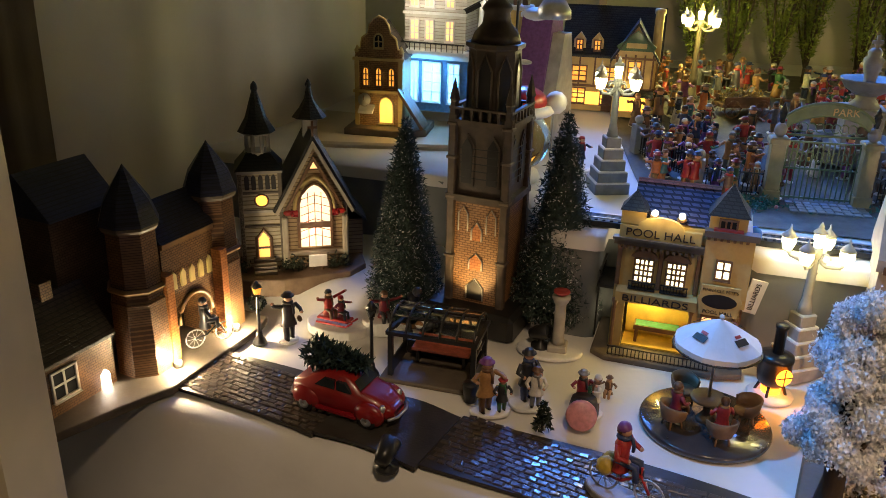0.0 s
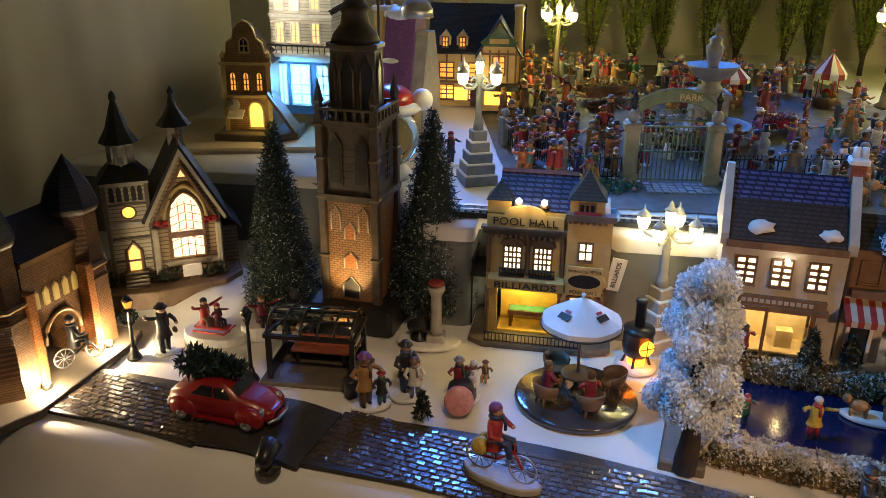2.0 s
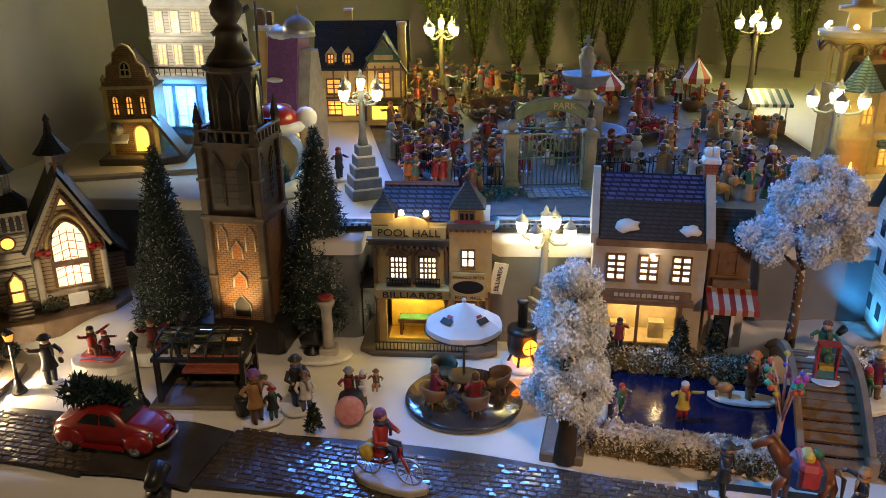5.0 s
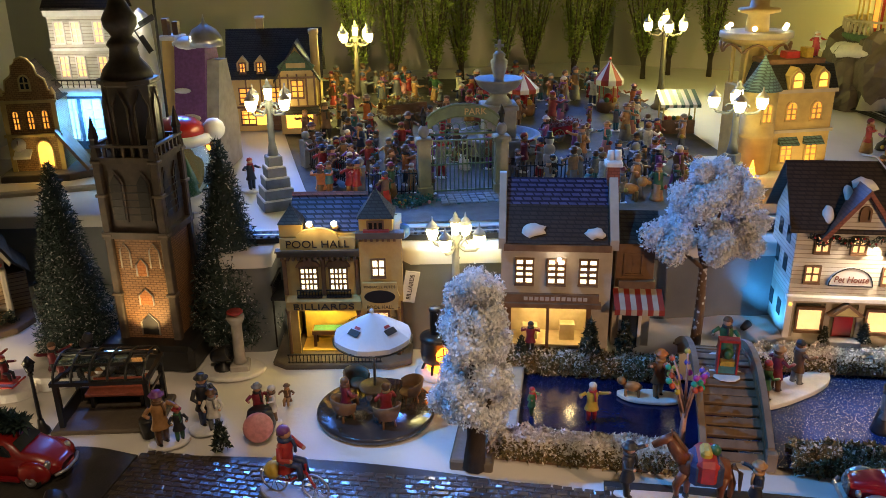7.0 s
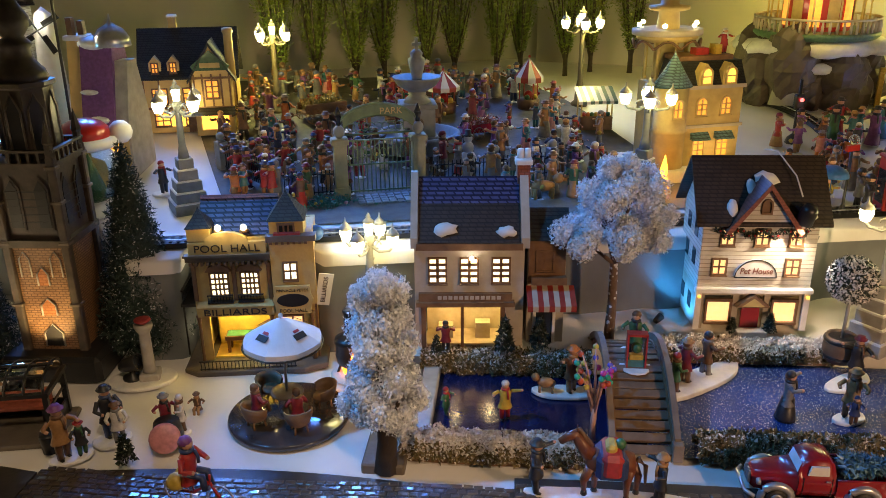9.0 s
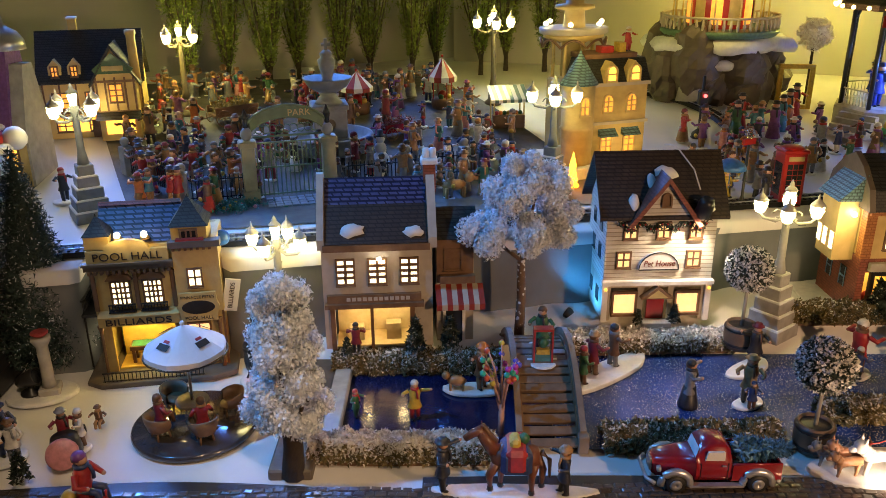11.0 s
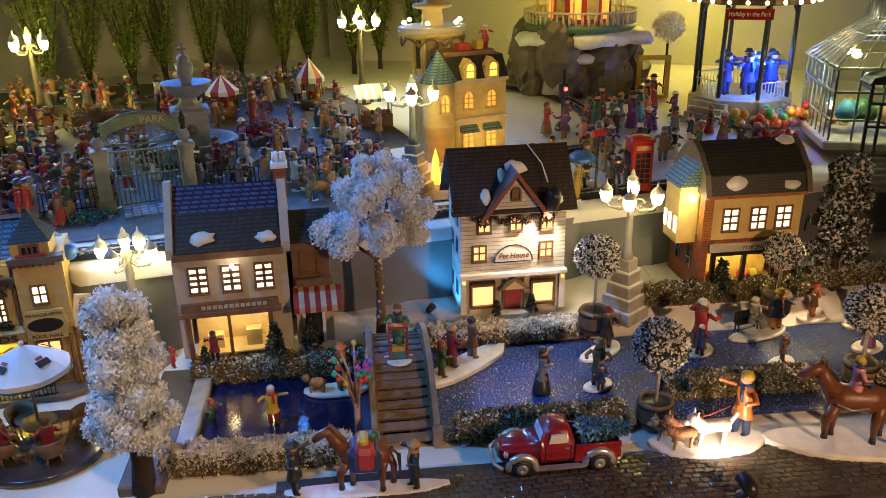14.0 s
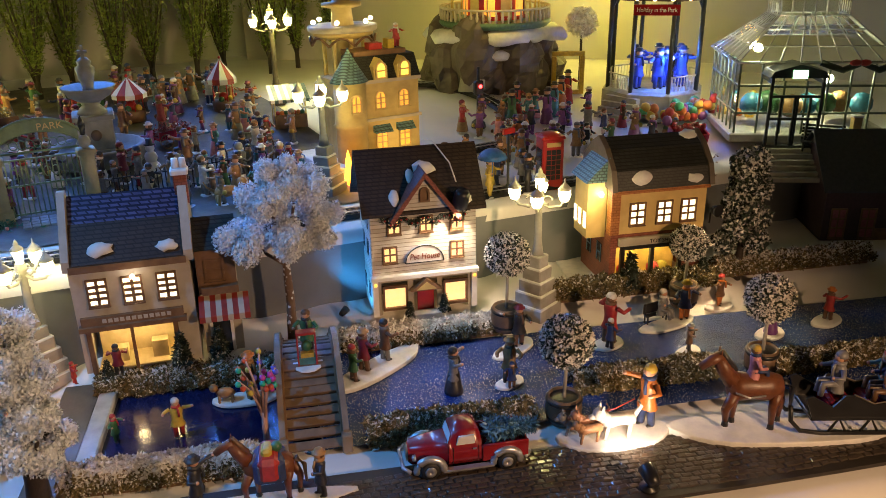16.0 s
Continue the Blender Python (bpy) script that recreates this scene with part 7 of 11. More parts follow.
# the little spotlight under the toy shop's eave, and the lamp that lights its front
def eave_spot(m):
    t = thing("eave_spotlight", "small black spotlight with white lens fixed to the toy shop", "spotlight", m)
    part("housing", S(black).lathe([(0.0005, 0.012), (0.006, 0.011), (0.009, 0.003), (0.0095, 0), (0.0085, 0)], (0, 0, 0), 16), t, "black cone housing")
    part("lens", S(led_white).lathe([(0.0005, 0.0012), (0.0085, 0.0012), (0.0085, 0.0004), (0.0005, 0.0002)], (0, 0, 0), 16), t, "bright white lens")
    part("bracket", S(black).tube([(0, 0, 0.011), (0, 0.006, 0.016), (0, 0.022, 0.018)], 0.0015, 6), t, "thin bracket")
    return t


eave_spot(TOY @ pose(0.166, -0.012, 0.112, -95, 0, 15))
spot("eave_beam", TOY @ Vector((0.162, -0.03, 0.11)), (1.2, 0.43, 0.0), 0.9, (1.0, 0.72, 0.42), 130, 0.8, 0.001)
spot("pet_spot", PET @ Vector((0.125, -0.03, 0.158)), PET @ Vector((0.07, -0.03, 0.0)), 0.8, (1.0, 0.8, 0.6), 125, 0.8, 0.001)
mini_spot(PET @ pose(-0.04, 0.03, -0.012, 0, 0, 130) @ Matrix.Scale(0.5, 4), False, "small black blue-light spotlight beside the pet shop")
spot("blue_beam", PET @ Vector((-0.036, 0.03, 0.012)), PET @ Vector((0.0, 0.04, 0.06)), 0.3, (0.04, 0.36, 1.0), 150, 0.6, 0.001)
s = S(white_gloss).tube([PET @ Vector(p) for p in ((0.122, 0.0, 0.19), (0.118, 0.02, 0.212), (0.1, 0.05, 0.238), (0.09, 0.07, 0.235))], 0.0011, 5)
single("lamp_cable", s, "thin white cable over the roof", "cable")
s = S(white_gloss)
for k in range(4):
    s.tube([(0.405 + 0.012 * k, 0.985, 0.09), (0.395 + 0.016 * k, 0.96, 0.06 + 0.008 * k), (0.41 + 0.02 * k, 0.94, 0.085), (0.44, 0.935, 0.06 + 0.01 * k)], 0.0012, 5)
single("cable_bundle", s, "loose white cable loops behind the pool hall", "cable")


# ---- bridge ----
bridge_grey = mat("worn_parapet", (0.24, 0.19, 0.145), 0.55, vary=0.45, scale=45, bump=0.4, bscale=240, dark=(0.1, 0.075, 0.055))


def bridge(m):
    t = thing("footbridge", "arched wooden plank footbridge dusted with snow", "bridge", m)
    L, W, H = 0.26, 0.066, 0.055

    def hz(q):
        return H * math.sin(math.pi * min(1, max(0, q)))
    n = 22
    for k in range(n):
        q = (k + 0.5) / n
        z = hz(q)
        tilt = math.degrees(math.atan2(hz(q + 0.02) - hz(q - 0.02), 0.04 * L))
        part("plank", S(wood_weathered).slab(-W / 2, W / 2, -L / n * 0.45, L / n * 0.45, -0.003, 0.001 + 0.0012 * (k % 3), 0.0008).moved(Matrix.Translation((0, q * L, z + 0.006)) @ pose(0, 0, 0, tilt, 0, 0)), t)
    for sx in (-1, 1):
        part("stringer", S(wood_brown).add([(sx * W / 2 + o, q * L, hz(q) + d) for q in np.linspace(0, 1, 15) for o, d in ((-0.003, -0.002), (0.003, -0.002), (0.003, 0.012), (-0.003, 0.012))],
             [(i * 4 + a, i * 4 + (a + 1) % 4, i * 4 + 4 + (a + 1) % 4, i * 4 + 4 + a) for i in range(14) for a in range(4)] + [(0, 1, 2, 3), (59, 58, 57, 56)]), t)
        part("parapet", S(bridge_grey).add([(sx * (W / 2 + 0.003) + o, q * L, hz(q) + d) for q in np.linspace(0.02, 0.98, 15) for o, d in ((-0.0035, 0.012), (0.0035, 0.012), (0.0035, 0.022), (-0.0035, 0.022))],
             [(i * 4 + a, i * 4 + (a + 1) % 4, i * 4 + 4 + (a + 1) % 4, i * 4 + 4 + a) for i in range(14) for a in range(4)] + [(0, 1, 2, 3), (59, 58, 57, 56)]), t, "worn brown-grey parapet")
        for q in (0.01, 0.99):
            part("end_post", S(bridge_grey).slab(sx * (W / 2 + 0.003) - 0.006, sx * (W / 2 + 0.003) + 0.006, q * L - 0.006, q * L + 0.006, 0, 0.022, 0.001), t)
    return t


bridge(at(0.65, 0.552, 0.002, -26))


# ---- figurines: painted resin, one plain mesh each ----
def person(s, x, y, z, h, coat, legs, hat, facing=0.0, arms=(0.3, 0.3), skirt=False, sit=False, brim=True, bag=None):
    """Adds one small resin figure of height h to a shape, its front along local -y turned by facing."""
    f = Shape()
    k = h
    hip = 0.46 * k if not sit else 0.2 * k
    if skirt:
        f.use(legs).lathe([(0.17 * k, 0), (0.16 * k, 0.06 * k), (0.1 * k, hip)], (0, 0, 0), 9)
    elif sit:
        for sx in (-1, 1):
            f.use(legs).tube([(sx * 0.055 * k, 0.02 * k, hip), (sx * 0.06 * k, -0.2 * k, hip + 0.01 * k), (sx * 0.06 * k, -0.22 * k, 0)], 0.055 * k, 6, 0.042 * k)
    else:
        for sx in (-1, 1):
            f.use(legs).tube([(sx * 0.06 * k, sx * 0.03 * k, 0.02 * k), (sx * 0.06 * k, sx * 0.01 * k, 0.24 * k), (sx * 0.045 * k, 0, hip)], 0.045 * k, 6, 0.06 * k)
            f.use(black).ball((sx * 0.062 * k, sx * 0.03 * k - 0.025 * k, 0.025 * k), 0.042 * k, 6, 0.6, 0.8, 1.5)
    f.use(coat).lathe([(0.15 * k, hip - 0.14 * k), (0.145 * k, hip - 0.12 * k), (0.11 * k, hip), (0.105 * k, hip + 0.12 * k), (0.125 * k, hip + 0.27 * k), (0.085 * k, hip + 0.35 * k), (0.035 * k, hip + 0.38 * k)], (0, 0, 0), 9, True, 1.0, 0.72)
    for sx, a in zip((-1, 1), arms):
        sh = Vector((sx * 0.12 * k, 0, hip + 0.3 * k))
        el = sh + Vector((sx * (0.07 + 0.1 * a) * k, -0.03 * k, -0.15 * k + 0.25 * a * k))
        ha = el + Vector((-sx * (0.05 - 0.14 * a) * k, -0.12 * k, -0.03 * k + 0.18 * a * k))
        f.use(coat).tube([sh, el, ha], 0.042 * k, 6, 0.032 * k)
        f.use(skin).ball(ha, 0.032 * k, 6)
    scarf = hat if legs is coat else legs
    f.use(scarf).lathe([(0.06 * k, hip + 0.33 * k), (0.088 * k, hip + 0.35 * k), (0.088 * k, hip + 0.385 * k), (0.05 * k, hip + 0.41 * k)], (0, 0, 0), 9)
    f.tube([(0.03 * k, -0.08 * k, hip + 0.36 * k), (0.045 * k, -0.105 * k, hip + 0.24 * k), (0.05 * k, -0.1 * k, hip + 0.14 * k)], 0.022 * k, 5)
    hd = hip + 0.46 * k
    f.use(BROWN).ball((0, 0.022 * k, hd + 0.005 * k), 0.076 * k, 8, 1.1)
    f.use(skin).ball((0, -0.01 * k, hd), 0.075 * k, 8, 1.15)
    f.use(hat)
    if brim:
        f.lathe([(0.115 * k, hd + 0.045 * k), (0.115 * k, hd + 0.055 * k), (0.075 * k, hd + 0.06 * k), (0.068 * k, hd + 0.12 * k), (0.04 * k, hd + 0.135 * k)], (0, 0, 0), 9)
    else:
        f.lathe([(0.08 * k, hd + 0.01 * k), (0.082 * k, hd + 0.05 * k), (0.06 * k, hd + 0.1 * k), (0.015 * k, hd + 0.12 * k)], (0, 0.008 * k, 0), 9)
    if bag:
        f.use(bag).ball((0.19 * k, -0.02 * k, hip - 0.06 * k), 0.07 * k, 7, 1.0, 0.6, 1.0)
    m = pose(x, y, z, 0, 0, facing) @ Matrix.Diagonal((1.22, 1.22, 1, 1))
    n = len(s.v)
    s.v += [tuple(m @ Vector(p)) for p in f.v]
    for fa, kk, so in zip(f.f, f.k, f.soft):
        s.use(f.mats[kk])
        s.f.append([i + n for i in fa])
        s.k.append(s.now)
        s.soft.append(so)
    return s


def snow_base(s, pts, h=0.004):
    return s.use(snowpaint).plate(pts, 0, h, 0.0015)


def oval(a, b, n=16, cx=0.0, cy=0.0, wob=0.08):
    return [(cx + a * math.cos(t) * (1 + wob * math.sin(3 * t)), cy + b * math.sin(t) * (1 + wob * math.cos(2 * t))) for t in np.linspace(0, 2 * math.pi, n + 1)[:-1]]


NAVY, RED, BROWN, TAN_, GREEN, GREY, DARK, WHITE, YEL, PINK, PURP, ORANGE, TEAL, MAROON = [paint(*c) for c in ((0.03, 0.05, 0.14), (0.4, 0.03, 0.03), (0.14, 0.07, 0.035), (0.38, 0.2, 0.08), (0.04, 0.14, 0.06), (0.2, 0.2, 0.21), (0.025, 0.025, 0.03), (0.65, 0.62, 0.58), (0.55, 0.38, 0.06), (0.6, 0.25, 0.27), (0.2, 0.06, 0.25), (0.55, 0.17, 0.04), (0.06, 0.22, 0.26), (0.2, 0.02, 0.035))]


def figure(label, m, base, *people, name="figurine", group=""):
    s = S()
    if base:
        snow_base(s, oval(*base))
    for p in people:
        person(s, *p[0], **p[1])
    return single(name, s, label, "figurine", m, group)


def P(x, y, h, coat, legs, hat, facing=0, z=0.004, **more):
    return ((x, y, z, h, coat, legs, hat, facing), more)


figure("coated man and child with parcels on snow base", at(0.055, 0.793, 0.003, 10), (0.024, 0.014), P(-0.007, 0, 0.066, TAN_, BROWN, PURP, 15, bag=YEL), P(0.012, -0.002, 0.042, DARK, GREEN, RED, 0, arms=(0.1, 0.1)))
figure("two carol singers holding song sheets", at(0.098, 0.812, 0.003, 5), (0.022, 0.018), P(0.0, 0.008, 0.064, DARK, NAVY, DARK, 20, arms=(0.0, 0.0)), P(0.008, -0.008, 0.05, WHITE, GREY, BROWN, -10, arms=(0.0, 0.0)))
figure("resin children hugging beside the snow", at(0.165, 0.8, 0.003, -20), (0.02, 0.014), P(-0.006, 0, 0.05, MAROON, DARK, GREY, 30), P(0.01, 0.004, 0.046, WHITE, BROWN, WHITE, -60, brim=False))
pm = S(PINK).lathe([(0.015, -0.004), (0.0175, -0.002), (0.0175, 0.002), (0.015, 0.004), (0.0005, 0.0045)], (0, 0, 0), 20)
single("sweets_barrel", pm.moved(pose(0, 0, 0.0175, 66, 0, 0)).use(DARK).lathe([(0.014, 0.0), (0.018, 0.012), (0.0145, 0.03)], (0.002, 0.016, 0.0), 14).moved(pose(0, 0, 0, 0, 0, -8)), "dark barrel with a big pink peppermint lid", "barrel", at(0.155, 0.768, 0.003))
figure("reclining figure bundled in dark blankets", at(0.185, 0.832, 0.003, 30), None, P(-0.012, 0.004, 0.03, GREEN, DARK, BROWN, 60, z=0.004, sit=True), P(0.014, 0, 0.034, BROWN, TAN_, BROWN, -50, z=0.002, sit=True))


def mini_pine(m, h, label="small snowy green pine tree"):
    t = thing("small_pine", label, "tree", m, "small pines")
    rng = random.Random(int(h * 1000))
    pts = []
    for _ in range(500):
        q = rng.random()
        a = rng.uniform(0, 6.283)
        r = h * 0.32 * (1 - q) * rng.uniform(0.6, 1)
        pts.append(((r * math.cos(a), r * math.sin(a), h * (0.1 + 0.9 * q)), (math.cos(a), math.sin(a), -0.2)))
    a, b = S(topi_leaf), S(hedge_snow)
    leaves(a, pts[:400], h * 0.14, rng, 0.4)
    leaves(b, pts[400:], h * 0.08, rng, 0.4)
    part("trunk", S(bark).lathe([(h * 0.05, 0), (h * 0.04, h * 0.4)], (0, 0, 0), 6), t)
    part("crown", a, t)
    part("snow_cover", b, t)
    return t


mini_pine(at(0.112, 0.762, 0.003), 0.036)
for q in ((0.118, -0.012, 0.045), (0.028, -0.02, 0.025), (0.165, 0.0, 0.04)):
    mini_pine(at(0.484, 0.842, 0.036, -22) @ pose(q[0], q[1], 0), q[2])
for q in ((0.05, -0.012, 0.022), (0.1, -0.012, 0.028)):
    mini_pine(PET @ pose(q[0], q[1], 0), q[2])
for q in ((0.03, -0.012, 0.055), (0.118, -0.012, 0.03), (0.15, -0.012, 0.04)):
    mini_pine(TOY @ pose(q[0], q[1], 0), q[2])


def wheel_ring(s, material, c, r, m):
    k = Shape().use(material)
    k.tube([(r * math.cos(a), 0, r * math.sin(a)) for a in np.linspace(0, 6.2832, 19)], r * 0.08, 5)
    for q in range(5):
        a = q * math.pi / 5
        k.tube([(r * math.cos(a), 0, r * math.sin(a)), (-r * math.cos(a), 0, -r * math.sin(a))], r * 0.03, 4)
    k.moved(m @ Matrix.Translation(c))
    return s.use(material).add(k.v, k.f, True)


def cyclist(m, coat, legs, hat, frame_mat, label, base=True, sacks=None):
    s = S()
    if base:
        s.use(stone_pale).plate(oval(0.036, 0.014), 0, 0.006, 0.0015)
    z = 0.006
    for x in (-0.02, 0.02):
        wheel_ring(s, chrome, (x, 0, z + 0.0125), 0.0125, Matrix())
    s.use(frame_mat).tube([(-0.02, 0, z + 0.0125), (-0.004, 0, z + 0.014), (0.012, 0, z + 0.026), (0.02, 0, z + 0.0125)], 0.0015, 5).tube([(-0.004, 0, z + 0.014), (-0.008, 0, z + 0.028), (0.012, 0, z + 0.026), (0.012, 0, z + 0.034)], 0.0014, 5)
    if sacks:
        s.use(sacks).ball((-0.016, -0.006, z + 0.026), 0.008, 8).ball((-0.018, 0.006, z + 0.024), 0.007, 8)
    person(s, -0.006, 0, z + 0.022, 0.058, coat, legs, hat, 90, arms=(0.05, 0.05), sit=True, brim=False)
    return single("cyclist_figurine", s, label, "figurine", m)


cyclist(at(0.181, 0.64, 0.006, -38) @ Matrix.Scale(1.22, 4), RED, NAVY, PURP, red_gloss, "red-coated cyclist figurine with yellow panniers", True, YEL)
cyclist(GATE @ pose(0.098, -0.022, 0.01, 0, 0, -25), DARK, DARK, DARK, black, "policeman figurine riding a bicycle under the arch", False)
figure("lamp lighter figurine in dark coat", at(-0.212, 0.952, 0, 40), (0.014, 0.01), P(0, 0, 0.066, DARK, DARK, DARK, 0, arms=(0.9, 0.1), bag=BROWN))
s = S()
snow_base(s, oval(0.045, 0.026), 0.012)
s.use(RED).slab(-0.024, 0.024, -0.009, 0.009, 0.02, 0.023, 0.001)
for y in (-0.008, 0.008):
    s.tube([(-0.026, y, 0.014), (0.02, y, 0.014), (0.03, y, 0.022)], 0.0014, 5)
person(s, -0.01, 0, 0.023, 0.05, RED, BROWN, DARK, 60, arms=(0.9, 0.9), sit=True, brim=False)
person(s, 0.008, 0.002, 0.023, 0.042, MAROON, DARK, RED, 70, arms=(0.4, 0.4), sit=True, brim=False)
single("sledge_figurine", s, "children tumbling on a red sledge over a snow mound", "figurine", at(-0.155, 0.985, 0, -20))
s = S()
snow_base(s, oval(0.03, 0.018), 0.02)
person(s, 0, 0, 0.02, 0.054, MAROON, DARK, BROWN, 10, arms=(0.8, 0.8), sit=True, brim=False)
s.use(TAN_).ball((0.03, 0, 0.02), 0.011, 8, 0.8, 1.4, 0.7).ball((0.043, 0, 0.03), 0.006, 8)
single("child_and_dog_figurine", s, "child with raised arms and a tan dog on snow", "figurine", at(-0.088, 0.99, 0.0, 10))
s = S(DARK)
for k in range(4):
    s.ball((0.012 * math.sin(k * 2), 0.008 * math.cos(k * 3), 0.016 + 0.015 * k), 0.013 - k * 0.002, 8)
single("dark_ornament", s.use(snowpaint).ball((0.004, -0.01, 0.04), 0.006, 8).ball((-0.006, -0.012, 0.022), 0.006, 8), "dark shrub ornament with snow clumps", "ornament", at(-0.04, 1.0))
# patio guests
for a, coat, legs in ((190, MAROON, BROWN), (265, RED, TAN_)):
    s = person(S(), 0, 0, 0.012, 0.052, coat, legs, BROWN, 0, arms=(0.0, 0.0), sit=True, brim=False)
    single("seated_figurine", s, "figurine in red seated at the patio table", "figurine", PATIO @ pose(0.042 * math.cos(radians(a)), 0.042 * math.sin(radians(a)), 0.004, 0, 0, a - 90))


# canal figures on their snow floes
def skater(x, y, turn, *people, base=(0.03, 0.018), label="skater figurine on a snow floe"):
    return figure(label, at(x, y, 0.005, turn), base, *people)


skater(0.478, 0.718, 0, P(0, 0, 0.036, GREEN, GREEN, RED, 30, z=0, brim=False), base=None, label="gnome figurine in green with red cap")
skater(0.54, 0.682, 0, P(0, 0, 0.05, YEL, RED, WHITE, -20, z=0, brim=False, arms=(0.4, 0.7)), base=None, label="skater figurine with yellow scarf")
skater(0.635, 0.705, -26, P(0.008, 0.0, 0.062, BROWN, TAN_, ORANGE, 30, arms=(0.6, 0.2)), base=(0.042, 0.018), label="skating boy with dog on a snow floe")
s = S(TAN_).ball((0, 0, 0.013), 0.008, 8, 0.9, 1.6, 0.8).ball((0.014, 0, 0.02), 0.0055, 8)
for q in (-0.008, 0.008):
    s.tube([(q, 0.003, 0.01), (q, 0.003, 0)], 0.0018, 5).tube([(q, -0.003, 0.01), (q, -0.003, 0)], 0.0018, 5)
single("dog_figurine", s, "small tan dog on the snow floe", "figurine", at(0.612, 0.712, 0.009, 150))
s = S()
snow_base(s, oval(0.082, 0.024, 18), 0.006)
person(s, -0.045, -0.002, 0.006, 0.052, GREEN, BROWN, RED, 60, arms=(0.2, 0.2), brim=False)
person(s, -0.018, 0.006, 0.006, 0.06, MAROON, BROWN, TAN_, 80, arms=(0.3, 0.3))
person(s, 0.02, 0.004, 0.006, 0.06, BROWN, GREY, DARK, 70, arms=(0.4, 0.1), brim=False)
single("skaters_figurine", s, "three skating children on a long snow floe", "figurine", at(0.805, 0.662, 0.005, 12))
skater(0.852, 0.556, -10, P(0, 0, 0.062, GREY, DARK, DARK, 60, arms=(0.6, 0.6), z=0, brim=False, skirt=True), base=None, label="skating woman in grey shawl")
skater(0.92, 0.524, 0, P(0, 0.002, 0.062, TAN_, BROWN, TAN_, -50, arms=(0.2, 0.2)), P(-0.008, -0.012, 0.036, NAVY, BROWN, NAVY, -40, brim=False), base=(0.022, 0.014), label="man in tan coat with child on snow")
skater(0.985, 0.588, 10, P(0.01, 0, 0.06, DARK, BROWN, MAROON, -40, arms=(0.8, 0.2)), base=(0.04, 0.018), label="skating boy in dark jacket on snow")
skater(1.098, 0.515, 0, P(0, 0, 0.075, RED, BROWN, WHITE, 90, arms=(0.4, 0.4), brim=False), P(-0.012, -0.012, 0.045, NAVY, DARK, WHITE, 80, brim=False), base=(0.026, 0.018), label="skating couple, red striped scarf")
skater(1.21, 0.5, -10, P(-0.012, 0.002, 0.056, GREY, GREY, WHITE, 20, sit=True, z=0.018, brim=False), P(0.03, 0, 0.06, NAVY, ORANGE, YEL, -30, arms=(0.1, 0.4)), base=(0.05, 0.018), label="skater seated on a black bench with friend")
skater(1.165, 0.43, 0, P(0, 0, 0.04, BROWN, DARK, GREY, 30), base=(0.022, 0.014))
skater(1.36, 0.44, 0, P(0, 0, 0.055, ORANGE, NAVY, BROWN, 60, arms=(0.7, 0.3), brim=False), base=(0.03, 0.018))
skater(1.4, 0.36, 0, P(0, 0, 0.05, RED, BROWN, ORANGE, 80, arms=(0.7, 0.2)), base=(0.03, 0.018))
skater(1.3, 0.39, 0, P(0, 0, 0.05, PURP, PURP, PURP, 60, arms=(0.2, 0.2), skirt=True), base=(0.026, 0.018))
skater(1.32, 0.49, 0, P(0, 0, 0.05, BROWN, ORANGE, RED, 0, arms=(0.6, 0.2), brim=False), base=(0.026, 0.018))
s = S(black).slab(-0.02, 0.02, -0.004, 0.004, 0.012, 0.014, 0.0005).box(-0.02, 0.02, 0.004, 0.0055, 0.014, 0.03)
for x in (-0.017, 0.017):
    s.tube([(x, -0.003, 0.012), (x, -0.003, 0)], 0.0012, 5).tube([(x, 0.004, 0.03), (x, 0.004, 0)], 0.0012, 5)
single("park_bench", s, "black slatted bench on the ice floe", "bench", at(1.2, 0.515, 0.009, -12))
# bridge toy seller
s = S()
s.use(RED).box(-0.012, -0.01, -0.006, 0.006, 0, 0.045).box(0.01, 0.012, -0.006, 0.006, 0, 0.045).box(-0.012, 0.012, -0.006, 0.006, 0.043, 0.046).use(TEAL).box(-0.01, 0.01, -0.004, 0.004, 0.0, 0.012).use(YEL).box(-0.008, 0.008, -0.005, 0.003, 0.012, 0.018).use(GREEN).ball((0, 0, 0.026), 0.007, 8)
person(s, 0.002, 0.03, 0.0, 0.058, GREEN, DARK, BROWN, -20, arms=(0.2, 0.2), brim=False)
single("puppet_booth", snow_base(s, oval(0.022, 0.04, cy=0.016), 0.0015), "small red puppet booth with seller figurine on the bridge", "figurine", at(0.65, 0.552, 0.002, -26) @ pose(0, 0.105, 0.059))


